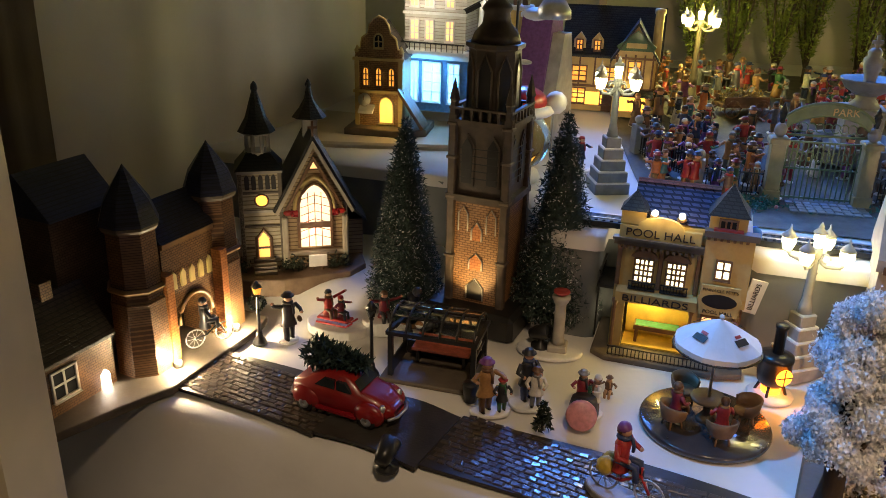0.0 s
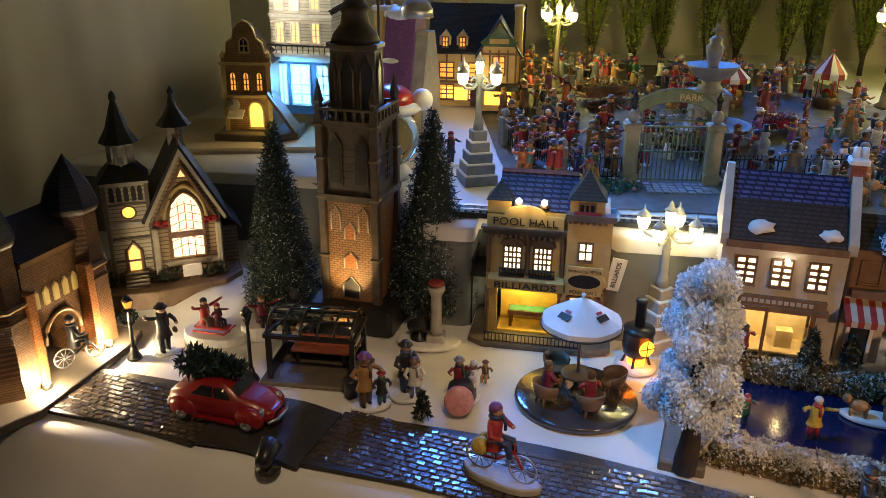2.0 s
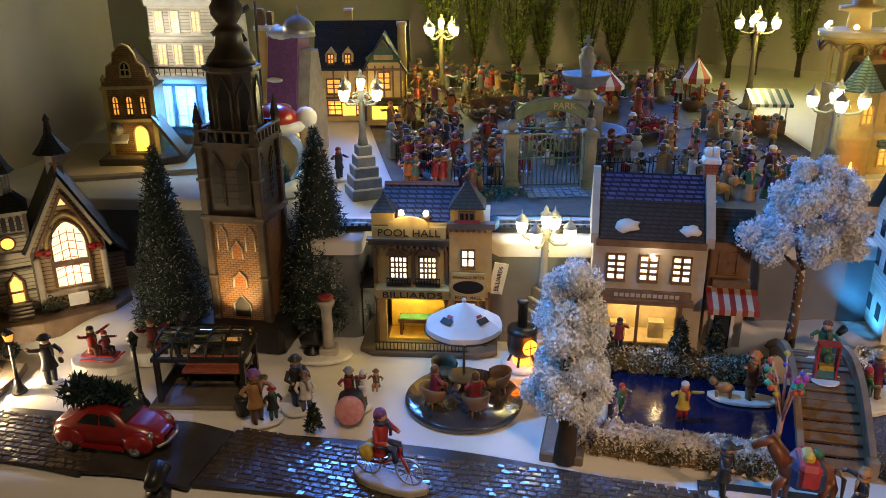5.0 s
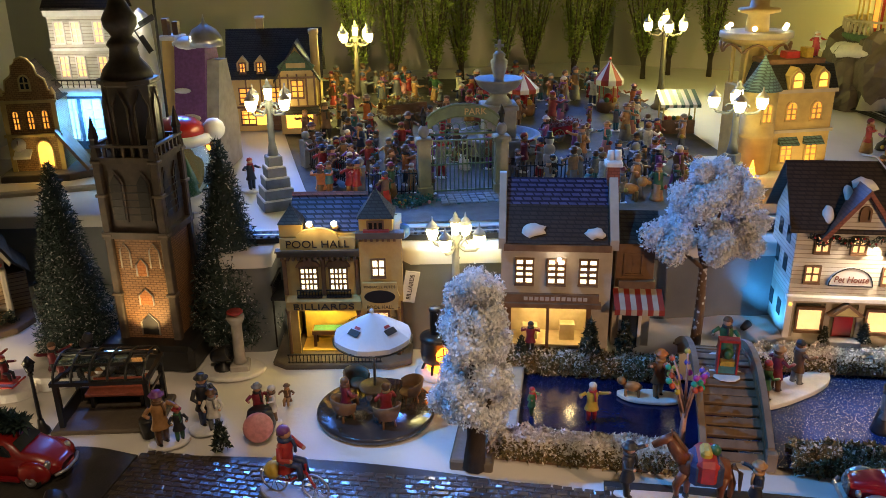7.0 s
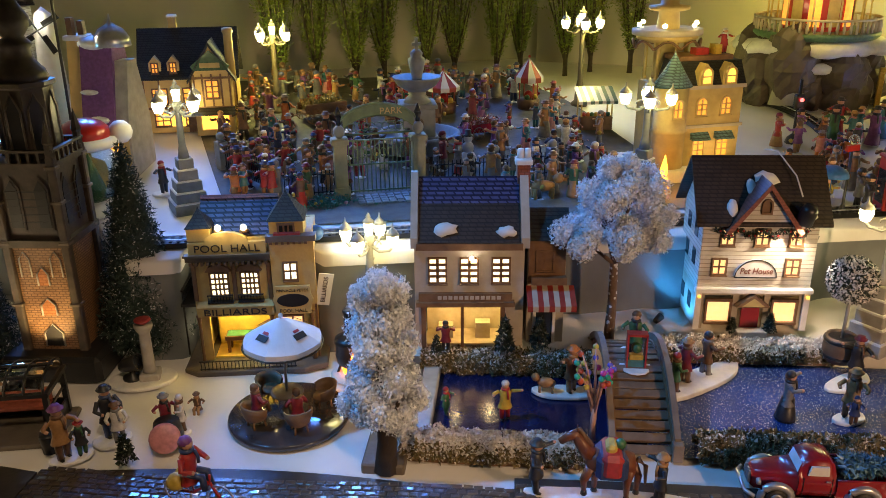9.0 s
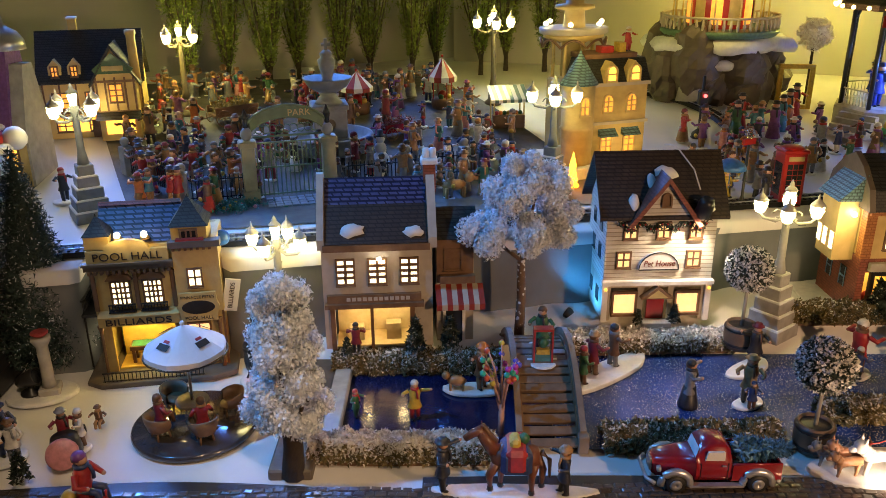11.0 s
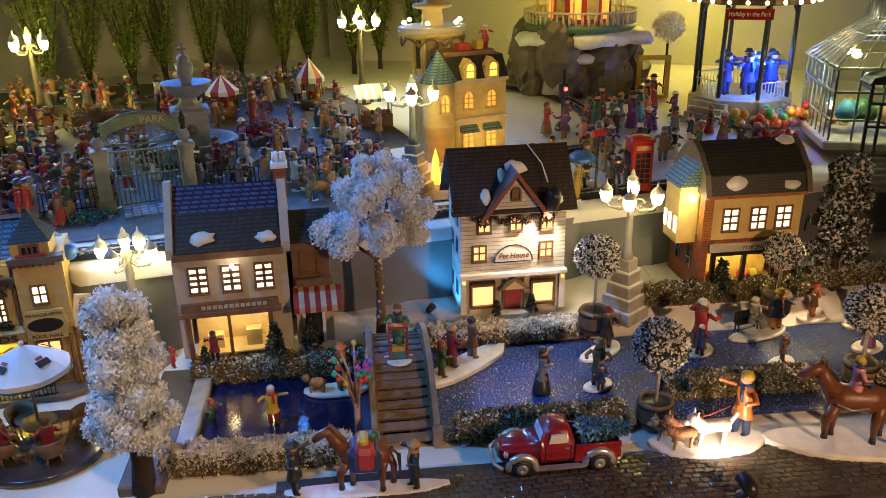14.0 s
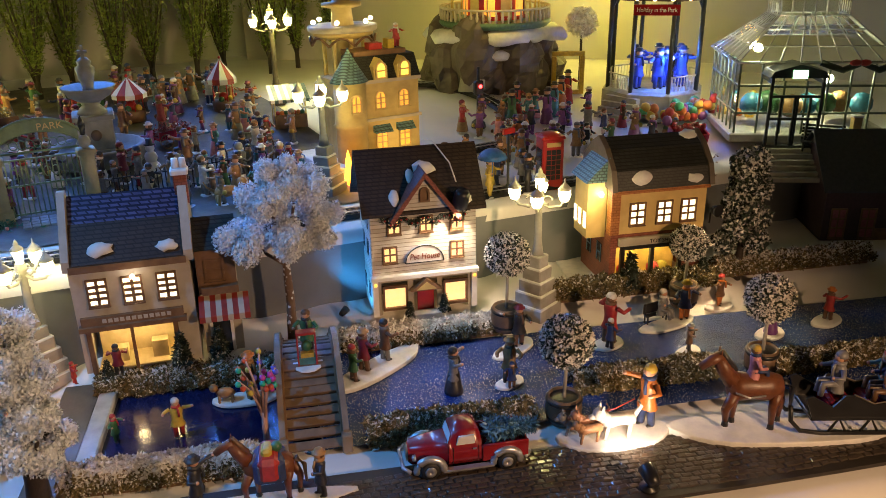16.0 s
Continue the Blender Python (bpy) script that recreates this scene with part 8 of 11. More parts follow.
# ---- horses, dogs, sleigh ----
def horse(s, body, mane, x=0, y=0, z=0, k=1.0, turn=0.0):
    f = Shape().use(body)
    f.lathe([(0.0005, -0.03), (0.012, -0.027), (0.0165, -0.012), (0.0145, 0.004), (0.016, 0.018), (0.0115, 0.029), (0.0005, 0.032)], (0, 0, 0), 10).moved(pose(0, 0, 0.05, 0, 90, 0))
    f.use(body).tube([(0.024, 0, 0.056), (0.036, 0, 0.072), (0.044, 0, 0.086)], 0.0105, 8, 0.0065)
    f.tube([(0.04, 0, 0.087), (0.052, 0, 0.082), (0.062, 0, 0.074)], 0.0068, 8, 0.0042)
    for sy in (-1, 1):
        f.tube([(0.042, sy * 0.003, 0.09), (0.042, sy * 0.004, 0.097)], 0.0018, 4, 0.0006)
    for lx, dx, lift in ((0.024, 0.012, 0.006), (0.019, -0.002, 0), (-0.022, 0.004, 0), (-0.026, -0.012, 0)):
        sy = 0.008 if lx in (0.024, -0.022) else -0.008
        f.use(body).tube([(lx, sy, 0.045), (lx + dx * 0.7, sy, 0.026), (lx + dx * 0.6, sy, 0.006 + lift)], 0.0068, 6, 0.003)
        f.use(black).lathe([(0.0042, lift), (0.0034, 0.006 + lift)], (lx + dx * 0.6, sy, 0), 6)
    f.use(mane).tube([(0.024, 0, 0.07), (0.034, 0, 0.083), (0.041, 0, 0.094)], 0.004, 5, 0.003).tube([(-0.031, 0, 0.056), (-0.041, 0, 0.046), (-0.042, 0, 0.02)], 0.0045, 6, 0.0015)
    m = pose(x, y, z, 0, 0, turn) @ Matrix.Scale(k, 4)
    n = len(s.v)
    s.v += [tuple(m @ Vector(p)) for p in f.v]
    for fa, kk, so in zip(f.f, f.k, f.soft):
        s.use(f.mats[kk])
        s.f.append([i + n for i in fa])
        s.k.append(s.now)
        s.soft.append(so)
    return s


s = S()
horse(s, paint(0.16, 0.05, 0.022), BROWN, 0, 0, 0.004, 0.84, 180)
s.use(NAVY).slab(-0.016, 0.016, -0.0185, 0.0185, 0.036, 0.0605, 0.005).use(RED).slab(-0.011, 0.011, -0.0215, 0.0215, 0.041, 0.064, 0.005).use(YEL).slab(-0.007, 0.004, -0.012, 0.008, 0.064, 0.071, 0.003).use(GREEN).ball((0.008, 0.002, 0.066), 0.006, 8)
person(s, -0.075, 0.0, 0.004, 0.06, DARK, DARK, DARK, 70, arms=(0.3, 0.6))
person(s, 0.05, -0.004, 0.004, 0.055, DARK, DARK, TAN_, -80, arms=(0.5, 0.3))
single("pack_horse_figurine", snow_base(s, oval(0.088, 0.014), 0.003), "brown pack horse with red saddlebags led by a man", "figurine", at(0.574, 0.505, 0.006, -28))
s = S()
snow_base(s, oval(0.135, 0.036, 26, 0.042, -0.004), 0.008)
horse(s, paint(0.16, 0.055, 0.025), DARK, 0, 0, 0.008, 1.06, 180)
s.use(chrome).tube([(-0.028, -0.0165, 0.062), (-0.012, -0.018, 0.056), (0.006, -0.0175, 0.058)], 0.0012, 5)
person(s, -0.004, 0.0, 0.07, 0.056, PINK, NAVY, YEL, 90, arms=(0.0, 0.0), sit=True, brim=False)
single("ridden_horse_figurine", s, "brown horse ridden by a girl in pink on snow", "figurine", at(1.068, 0.272, 0.005, -36))
def sleigh(m):
    t = thing("sleigh", "black horse-drawn sleigh with curved iron runners", "sleigh", m)
    for y in (-0.018, 0.018):
        part("runner", S(black).tube([(-0.068, y, 0.034), (-0.066, y, 0.018), (-0.056, y, 0.007), (-0.036, y, 0.004), (0.062, y, 0.004)], 0.0022, 6), t, "curved black runner")
        for x in (-0.03, 0.0, 0.03):
            part("strut", S(black).tube([(x, y, 0.004), (x + 0.009, y, 0.02), (x + 0.018, y, 0.004)], 0.0015, 5), t)
    part("deck", S(black).slab(-0.048, 0.05, -0.02, 0.02, 0.019, 0.023, 0.001), t)
    for y in (-0.021, 0.019):
        part("side_panel", S(black).prism([(-0.048, 0.023), (0.052, 0.023), (0.06, 0.06), (0.05, 0.062), (0.034, 0.042), (0.008, 0.036), (-0.012, 0.046), (-0.02, 0.046), (-0.03, 0.034), (-0.05, 0.046), (-0.056, 0.044)], y, y + 0.002), t, "scrolled black side panel")
        part("panel_trim", S(tower_edge).tube([(0.052, y + 0.001, 0.062), (0.034, y + 0.001, 0.043), (0.008, y + 0.001, 0.037), (-0.012, y + 0.001, 0.047)], 0.001, 4), t, "thin gilded edge")
    part("back_board", S(black).slab(0.05, 0.056, -0.018, 0.018, 0.0235, 0.062, 0.001), t)
    part("seat", S(red_dark).slab(0.006, 0.048, -0.018, 0.018, 0.0235, 0.034, 0.003), t, "dark red padded seat")
    part("driver_seat", S(red_dark).slab(-0.03, -0.008, -0.018, 0.018, 0.0235, 0.038, 0.003), t, "dark red driver's seat")
    return t


SLEIGH = at(1.158, 0.2, 0.012, -38) @ Matrix.Scale(1.2, 4)
sleigh(SLEIGH)
for x, y, z, coat, legs, hat, label in ((0.026, -0.008, 0.033, NAVY, BROWN, NAVY, "rider figurine in a navy coat seated in the sleigh"), (0.03, 0.009, 0.033, TEAL, BROWN, RED, "rider figurine in teal seated in the sleigh"), (-0.02, 0.0, 0.037, GREY, GREY, GREY, "driver figurine in grey on the sleigh")):
    single("seated_figurine", person(S(), 0, 0, 0, 0.058, coat, legs, hat, -90, arms=(0.2, 0.2), sit=True, brim=False), label, "figurine", SLEIGH @ pose(x, y, z))
s = S()
snow_base(s, oval(0.068, 0.03, 20), 0.006)


def dog(s, x, y, k, c, turn):
    f = Shape().use(c)
    f.lathe([(0.0005, -0.02), (0.007, -0.018), (0.0065, 0.0), (0.0085, 0.012), (0.005, 0.018)], (0, 0, 0), 8).moved(pose(0, 0, 0.022, 0, 90, 0))
    f.use(c).ball((0.022, 0, 0.032), 0.0075, 8).tube([(0.026, 0, 0.03), (0.033, 0, 0.028)], 0.004, 6, 0.0025).tube([(-0.018, 0, 0.025), (-0.026, 0, 0.036), (-0.022, 0, 0.044)], 0.0032, 6, 0.0015).tube([(0.012, 0, 0.024), (0.02, 0, 0.03)], 0.007, 6)
    for sy in (-1, 1):
        f.tube([(0.02, sy * 0.004, 0.038), (0.019, sy * 0.005, 0.044)], 0.002, 4, 0.0005)
        for x_ in (0.012, -0.014):
            f.tube([(x_, sy * 0.004, 0.02), (x_ + 0.003 * sy, sy * 0.004, 0)], 0.003, 6, 0.002)
    m = pose(x, y, 0.006, 0, 0, turn) @ Matrix.Scale(k, 4)
    n = len(s.v)
    s.v += [tuple(m @ Vector(p)) for p in f.v]
    for fa, so in zip(f.f, f.soft):
        s.use(c)
        s.f.append([i + n for i in fa])
        s.k.append(s.now)
        s.soft.append(so)


dog(s, 0.0, -0.006, 1.05, WHITE, 180)
dog(s, -0.034, -0.008, 0.75, paint(0.4, 0.2, 0.1), 185)
dog(s, -0.045, 0.01, 0.75, GREY, 180)
dog(s, -0.028, 0.006, 0.85, paint(0.35, 0.16, 0.09), 180)
person(s, 0.042, 0.01, 0.006, 0.078, ORANGE, NAVY, YEL, -70, arms=(0.5, 0.2), brim=False)
s.use(RED).tube([(0.024, 0.006, 0.046), (-0.002, 0.0, 0.04), (-0.02, 0.004, 0.034)], 0.0009, 4)
single("dog_walker_figurine", s, "girl in orange coat walking four dogs on snow", "figurine", at(0.935, 0.36, 0.005, -27))
# people and small trees before the shop windows, fountain ornaments
figure("figurine looking into the shop window", at(0.484, 0.842, 0.036, -22) @ pose(0.04, -0.012, 0), None, P(0, 0, 0.042, MAROON, DARK, DARK, 180, z=0, brim=False))
figure("small figurine in red by the hedge", at(0.484, 0.842, 0.036, -22) @ pose(-0.012, -0.02, 0), None, P(0, 0, 0.03, RED, RED, RED, 100, z=0, brim=False))
s = S(snow)
for x, y, r in ((0, 0, 0.06), (0.06, 0.01, 0.045), (-0.05, 0.02, 0.04)):
    s.ball((x, y, 0.0), r, 18, 0.5, 1.2, 0.8)
single("snow_mound", s, "soft white snow mound between the houses", "snow", at(0.77, 0.88, 0.02, -22), kind="stuff")

# ---- the crowd on the terrace ----
crowd_rng = random.Random(77)
COATS = [NAVY, BROWN, TAN_, GREEN, GREY, DARK, TEAL, RED, BROWN, DARK, PINK, MAROON, TAN_, ORANGE, WHITE, PURP, BROWN, GREY]
VARIANTS = []
for i in range(40):
    c = crowd_rng.choice(COATS)
    v = person(snow_base(S(), oval(0.012, 0.01, 10), 0.003), 0, 0, 0.003, crowd_rng.uniform(0.046, 0.068), c, crowd_rng.choice(COATS), crowd_rng.choice([DARK, BROWN, NAVY, GREY, BROWN, TAN_, MAROON, GREEN, WHITE]), 0, arms=(crowd_rng.uniform(0, 0.7), crowd_rng.uniform(0, 0.5)), skirt=i % 3 == 0, brim=i % 2 == 0, bag=crowd_rng.choice([None, BROWN, YEL, RED]))
    VARIANTS.append(v.mesh("park_figurine"))
LABELS = ["resin townsperson figurine standing in the crowded park", "painted winter visitor figurine in the park crowd"]


def crowd(n, x0, x1, d0, d1, seed, avoid=()):
    rng = random.Random(seed)
    put = []
    tries = 0
    while len(put) < n and tries < 4000:
        tries += 1
        x = rng.uniform(x0, x1)
        y = edge(x) + rng.uniform(d0, d1)
        if any((x - a) ** 2 + (y - b) ** 2 < 0.029 ** 2 for a, b in put) or any((x - a) ** 2 + (y - b) ** 2 < r * r for a, b, r in avoid):
            continue
        put.append((x, y))
        o = new("park_figurine", rng.choice(VARIANTS))
        o.matrix_world = on_terrace(x, y, rng.uniform(0, 360))
        tagged(o, LABELS[len(put) % 2], "figurine", "park crowd")


AVOID = ((0.665, 1.33, 0.085), (0.237, 1.2, 0.05), (0.456, 1.6, 0.03), (1.06, 1.42, 0.03), (0.925, 0.985, 0.045), (0.8, 1.33, 0.05), (0.719, 1.218, 0.03), (0.53, 1.52, 0.08), (0.932, 1.42, 0.06), (0.76, 1.46, 0.05), (1.025, 1.3, 0.06), (0.975, 0.99, 0.04), (1.07, 1.1, 0.14), (1.228, 0.772, 0.035), (1.112, 0.79, 0.03), (1.15, 0.79, 0.02), (1.175, 0.8, 0.03), (1.75, 0.99, 0.15), (0.55, 1.17, 0.06))
crowd(98, 0.32, 1.0, 0.26, 0.72, 101, AVOID)
crowd(34, 0.42, 1.0, 0.7, 0.86, 106, AVOID)
crowd(16, 0.3, 0.48, 0.2, 0.45, 102, AVOID)
crowd(17, 0.68, 1.0, 0.2, 0.36, 103, AVOID)
crowd(9, 1.0, 1.3, 0.12, 0.3, 105, AVOID)
crowd(30, 1.3, 1.66, 0.2, 0.46, 104, AVOID)


def wagon(m, body, load, label):
    t = thing("wagon", label, "wagon", m, "park wagons")
    part("bed", S(body).slab(-0.045, 0.045, -0.02, 0.02, 0.018, 0.024, 0.001), t, "wooden wagon bed")
    for y in (-0.02, 0.02):
        part("side_board", S(body).slab(-0.045, 0.045, y - 0.0015, y + 0.0015, 0.0245, 0.038, 0.0006), t)
        for x in (-0.03, 0.03):
            part("wheel", wheel_ring(S(), wood_brown, (0, 0, 0), 0.0155, pose(x, y * 1.25, 0.0165)), t, "spoked wooden wheel")
    g = random.Random(19)
    part("load", leaves(S(load), [((g.uniform(-0.04, 0.04), g.uniform(-0.016, 0.016), 0.026 + abs(g.gauss(0, 0.009))), (0, 0, 1)) for _ in range(900)], 0.008, g, 0.25), t, "heaped load")
    part("shaft", S(body).tube([(-0.045, 0, 0.02), (-0.085, 0, 0.012)], 0.0016, 5), t)
    return t


wagon(on_terrace(0.53, 1.52, 12), wood_brown, paint(0.3, 0.2, 0.06), "dark wooden hay wagon in the park")
wagon(on_terrace(0.8, 1.33, 8) @ Matrix.Scale(0.8, 4), red_dark, paint(0.25, 0.05, 0.03), "red wooden wagon among the visitors")
s = S(snowpaint).ball((0, 0, 0.014), 0.016, 14).ball((0, 0, 0.036), 0.011, 12).ball((0, 0, 0.052), 0.008, 12).use(DARK).lathe([(0.0095, 0.057), (0.0095, 0.0585), (0.006, 0.059), (0.0055, 0.068)], (0, 0, 0), 10)
single("snowman", s, "small snowman ornament with a dark hat", "ornament", on_terrace(0.719, 1.218))
s = S(paint(0.45, 0.24, 0.08)).ball((0, 0, 0.023), 0.0105, 12, 0.9, 2.0, 0.8).ball((0.026, 0, 0.034), 0.0085, 10).tube([(0.03, 0, 0.033), (0.04, 0, 0.031)], 0.0045, 6, 0.003).tube([(-0.019, 0, 0.026), (-0.03, 0, 0.034), (-0.034, 0, 0.043)], 0.0025, 6, 0.001)
for x in (-0.014, 0.015):
    for y in (-0.006, 0.006):
        s.tube([(x, y, 0.02), (x, y, 0.0)], 0.0034, 6, 0.0025)
single("dog_ornament", s, "standing tan dog ornament behind the shop", "ornament", on_terrace(0.772, 1.035, -10))


# ---- the park gate and its fence ----
gate_stone = mat("yellow_grey_stone", (0.3, 0.29, 0.19), 0.6, vary=0.4, scale=50, bump=0.35, bscale=220, dark=(0.15, 0.15, 0.1))


def park_gate(m):
    t = thing("park_gate", "green iron park gate between two stone posts", "gate", m)
    W = 0.128
    for x in (0.0, W):
        p = part("gate_post", S(gate_stone).slab(x - 0.013, x + 0.013, -0.013, 0.013, 0, 0.016, 0.001).slab(x - 0.0105, x + 0.0105, -0.0105, 0.0105, 0.016, 0.078, 0.001).slab(x - 0.014, x + 0.014, -0.014, 0.014, 0.078, 0.086, 0.002), t, "square stone gate post")
        part("post_ball", S(stone_blue).ball((x, 0, 0.095), 0.0095, 10), p)
        part("post_lantern", S(glass_dark).lathe([(0.0035, 0.104), (0.0055, 0.118)], (x, 0, 0), 6).use(black).lathe([(0.0065, 0.118), (0.004, 0.123), (0.0005, 0.13)], (x, 0, 0), 6), p, "small dark lantern")
    g = S(iron_green)
    for k in range(15):
        x = 0.014 + k * (W - 0.028) / 14
        g.box(x - 0.0009, x + 0.0009, -0.001, 0.001, 0.004, 0.082)
    for z in (0.006, 0.045, 0.08):
        g.box(0.012, W - 0.012, -0.0013, 0.0013, z, z + 0.0022)
    for k in range(8):
        c = 0.024 + k * 0.0115
        g.tube([(c + 0.005 * math.cos(a), 0, 0.062 + 0.007 * math.sin(a)) for a in np.linspace(0, 6.28, 10)], 0.0008, 4)
    part("gate_leaves", g, t, "dark green scrolled iron gate leaves")
    a = S(iron_green)
    arch = [(W / 2 - (W / 2 + 0.005) * math.cos(b), 0.092 + 0.04 * math.sin(b)) for b in np.linspace(0, math.pi, 17)]
    a.tube([(x, 0, z) for x, z in arch], 0.0022, 6)
    a.tube([(x, 0, z - 0.016) for x, z in arch], 0.0014, 5)
    a.tube([(0.01, 0, 0.09), (W - 0.01, 0, 0.09)], 0.0016, 5)
    for k in range(9):
        c = 0.02 + k * 0.011
        a.tube([(c + 0.006 * math.cos(b), 0, 0.1 + 0.006 * math.sin(b)) for b in np.linspace(0, 5.5, 9)], 0.0008, 4)
    part("arch", a, t, "green scrolled arch")
    part("arch_plate", S(iron_green).prism([(x, z - 0.001) for x, z in arch[3:14]] + [(x, z - 0.015) for x, z in reversed(arch[3:14])], -0.0008, 0.0008), t)
    words("lettering", "PARK", 0.013, pose(W * 0.66, -0.0012, 0.117), plaster_gold, t, 0.0006, width=0.036)
    return t


park_gate(on_terrace(0.475, 1.17, -9) @ Matrix.Diagonal((1, 1, 1.14, 1)))


def fence_run(a, b, label):
    L = math.hypot(b[0] - a[0], b[1] - a[1])
    t = thing("iron_fence", label, "fence", on_terrace(a[0], a[1], math.degrees(math.atan2(b[1] - a[1], b[0] - a[0]))), "park fences")
    n = int(L / 0.0065)
    for k in range(n + 1):
        x = L * k / n
        part("picket", S(black).box(x - 0.0008, x + 0.0008, -0.0008, 0.0008, 0, 0.044), t)
    part("rail", S(black).box(0, L, -0.001, 0.001, 0.036, 0.038), t)
    part("rail", S(black).box(0, L, -0.001, 0.001, 0.006, 0.008), t)
    part("end_post", S(stone_blue).slab(-0.009, 0.009, -0.009, 0.009, 0, 0.05, 0.001).ball((0, 0, 0.058), 0.008, 8), t, "pale end post")
    return t


fence_run((0.375, 1.205), (0.472, 1.178), "black iron railing beside the park gate")
fence_run((0.735, 1.14), (0.63, 1.158), "black iron railing beside the park gate")
fence_run((0.84, 1.13), (0.745, 1.14), "black iron railing along the park")
fence_run((0.31, 1.36), (0.36, 1.23), "black iron railing along the side path")
s = S(stone_blue)
rng = random.Random(41)
for i in range(9):
    for j in range(4):
        s.slab(0.01 + i * 0.0125, 0.021 + i * 0.0125, -0.058 + j * 0.0125, -0.047 + j * 0.0125, 0, 0.003 + rng.uniform(0, 0.0012), 0.0008)
single("paved_path", s, "blue-grey paved path in front of the park gate", "path", on_terrace(0.487, 1.172, -9) @ pose(0, 0, -0.0005), kind="structure")
for x, y in ((0.44, 1.14), (0.655, 1.11)):
    g = S(paint(0.04, 0.2, 0.15))
    rng = random.Random(int(x * 100))
    leaves(g, [((rng.gauss(0, 0.02), rng.gauss(0, 0.012), abs(rng.gauss(0.004, 0.004))), (0, 0, 1)) for _ in range(700)], 0.006, rng)
    for k in range(8):
        g.use([RED, YEL, PINK][k % 3]).ball((rng.gauss(0, 0.016), rng.gauss(0, 0.01), 0.009), 0.003, 6)
    single("flower_bed", g, "teal-green flower bed with bright blossoms", "plants", on_terrace(x, y), kind="stuff")


def fountain(m):
    t = thing("fountain", "tiered blue-grey stone fountain", "fountain", m)
    part("basin", S(stone_blue).lathe([(0.075, 0), (0.078, 0.004), (0.076, 0.02), (0.08, 0.026), (0.078, 0.03), (0.07, 0.03), (0.068, 0.018), (0.0005, 0.016)], (0, 0, 0), 28), t, "round basin")
    part("pedestal", S(stone_blue).slab(-0.036, 0.036, -0.036, 0.036, 0.014, 0.026, 0.002).slab(-0.03, 0.03, -0.03, 0.03, 0.026, 0.078, 0.002).slab(-0.034, 0.034, -0.034, 0.034, 0.078, 0.086, 0.002), t, "square pedestal")
    part("bowl_stem", S(stone_blue).lathe([(0.026, 0.086), (0.02, 0.094), (0.015, 0.1), (0.018, 0.108)], (0, 0, 0), 16), t)
    part("bowl", S(stone_blue).lathe([(0.018, 0.106), (0.035, 0.116), (0.043, 0.128), (0.045, 0.132), (0.041, 0.132), (0.03, 0.122), (0.0005, 0.118)], (0, 0, 0), 24), t, "wide upper bowl")
    part("urn", S(stone_blue).lathe([(0.012, 0.118), (0.009, 0.13), (0.014, 0.15), (0.016, 0.163), (0.01, 0.168), (0.012, 0.174), (0.006, 0.18)], (0, 0, 0), 14), t, "urn")
    part("finial", S(stone_blue).box(-0.0025, 0.0025, -0.0025, 0.0025, 0.178, 0.2).box(-0.008, 0.008, -0.0025, 0.0025, 0.187, 0.192), t)
    part("lion_mask", S(stone_grey).ball((0, -0.031, 0.052), 0.009, 10, 1.1, 1.0, 0.5), t)
    return t


fountain(on_terrace(0.665, 1.33, -14))


def kiosk(m, r, h, label, round_roof=True):
    t = thing("market_kiosk", label, "kiosk", m, "market kiosks")
    part("counter", S(wood_brown).lathe([(r * 0.75, 0), (r * 0.8, 0.02), (r * 0.7, 0.022)], (0, 0, 0), 12), t)
    for a in np.linspace(0, 6.28, 5)[:-1]:
        part("pole", S(red_gloss).tube([(r * 0.7 * math.cos(a), r * 0.7 * math.sin(a), 0.02), (r * 0.7 * math.cos(a), r * 0.7 * math.sin(a), h * 0.62)], 0.0012, 5), t)
    n = 12
    for k in range(n):
        roof = S(awning_red if k % 2 else white_gloss)
        a, b = 6.2832 * k / n, 6.2832 * (k + 1) / n
        roof.add([(0, 0, h), (r * math.cos(a), r * math.sin(a), h * 0.64), (r * math.cos(b), r * math.sin(b), h * 0.64), (r * math.cos(b), r * math.sin(b), h * 0.54), (r * math.cos(a), r * math.sin(a), h * 0.54)], [(0, 1, 2), (1, 4, 3, 2)])
        part("roof_stripe", roof, t, "red or white roof stripe")
    part("goods", S(red_gloss).ball((0, 0, 0.028), r * 0.35, 8).use(YEL).ball((r * 0.3, -r * 0.4, 0.026), r * 0.2, 8).use(GREEN).ball((-r * 0.3, -r * 0.4, 0.026), r * 0.2, 8), t)
    part("finial", S(red_gloss).ball((0, 0, h + 0.003), 0.003, 6), t)
    return t


kiosk(on_terrace(0.95, 1.44), 0.03, 0.105, "red and white striped carousel kiosk")
kiosk(on_terrace(0.775, 1.48), 0.034, 0.085, "low red and white striped market kiosk")


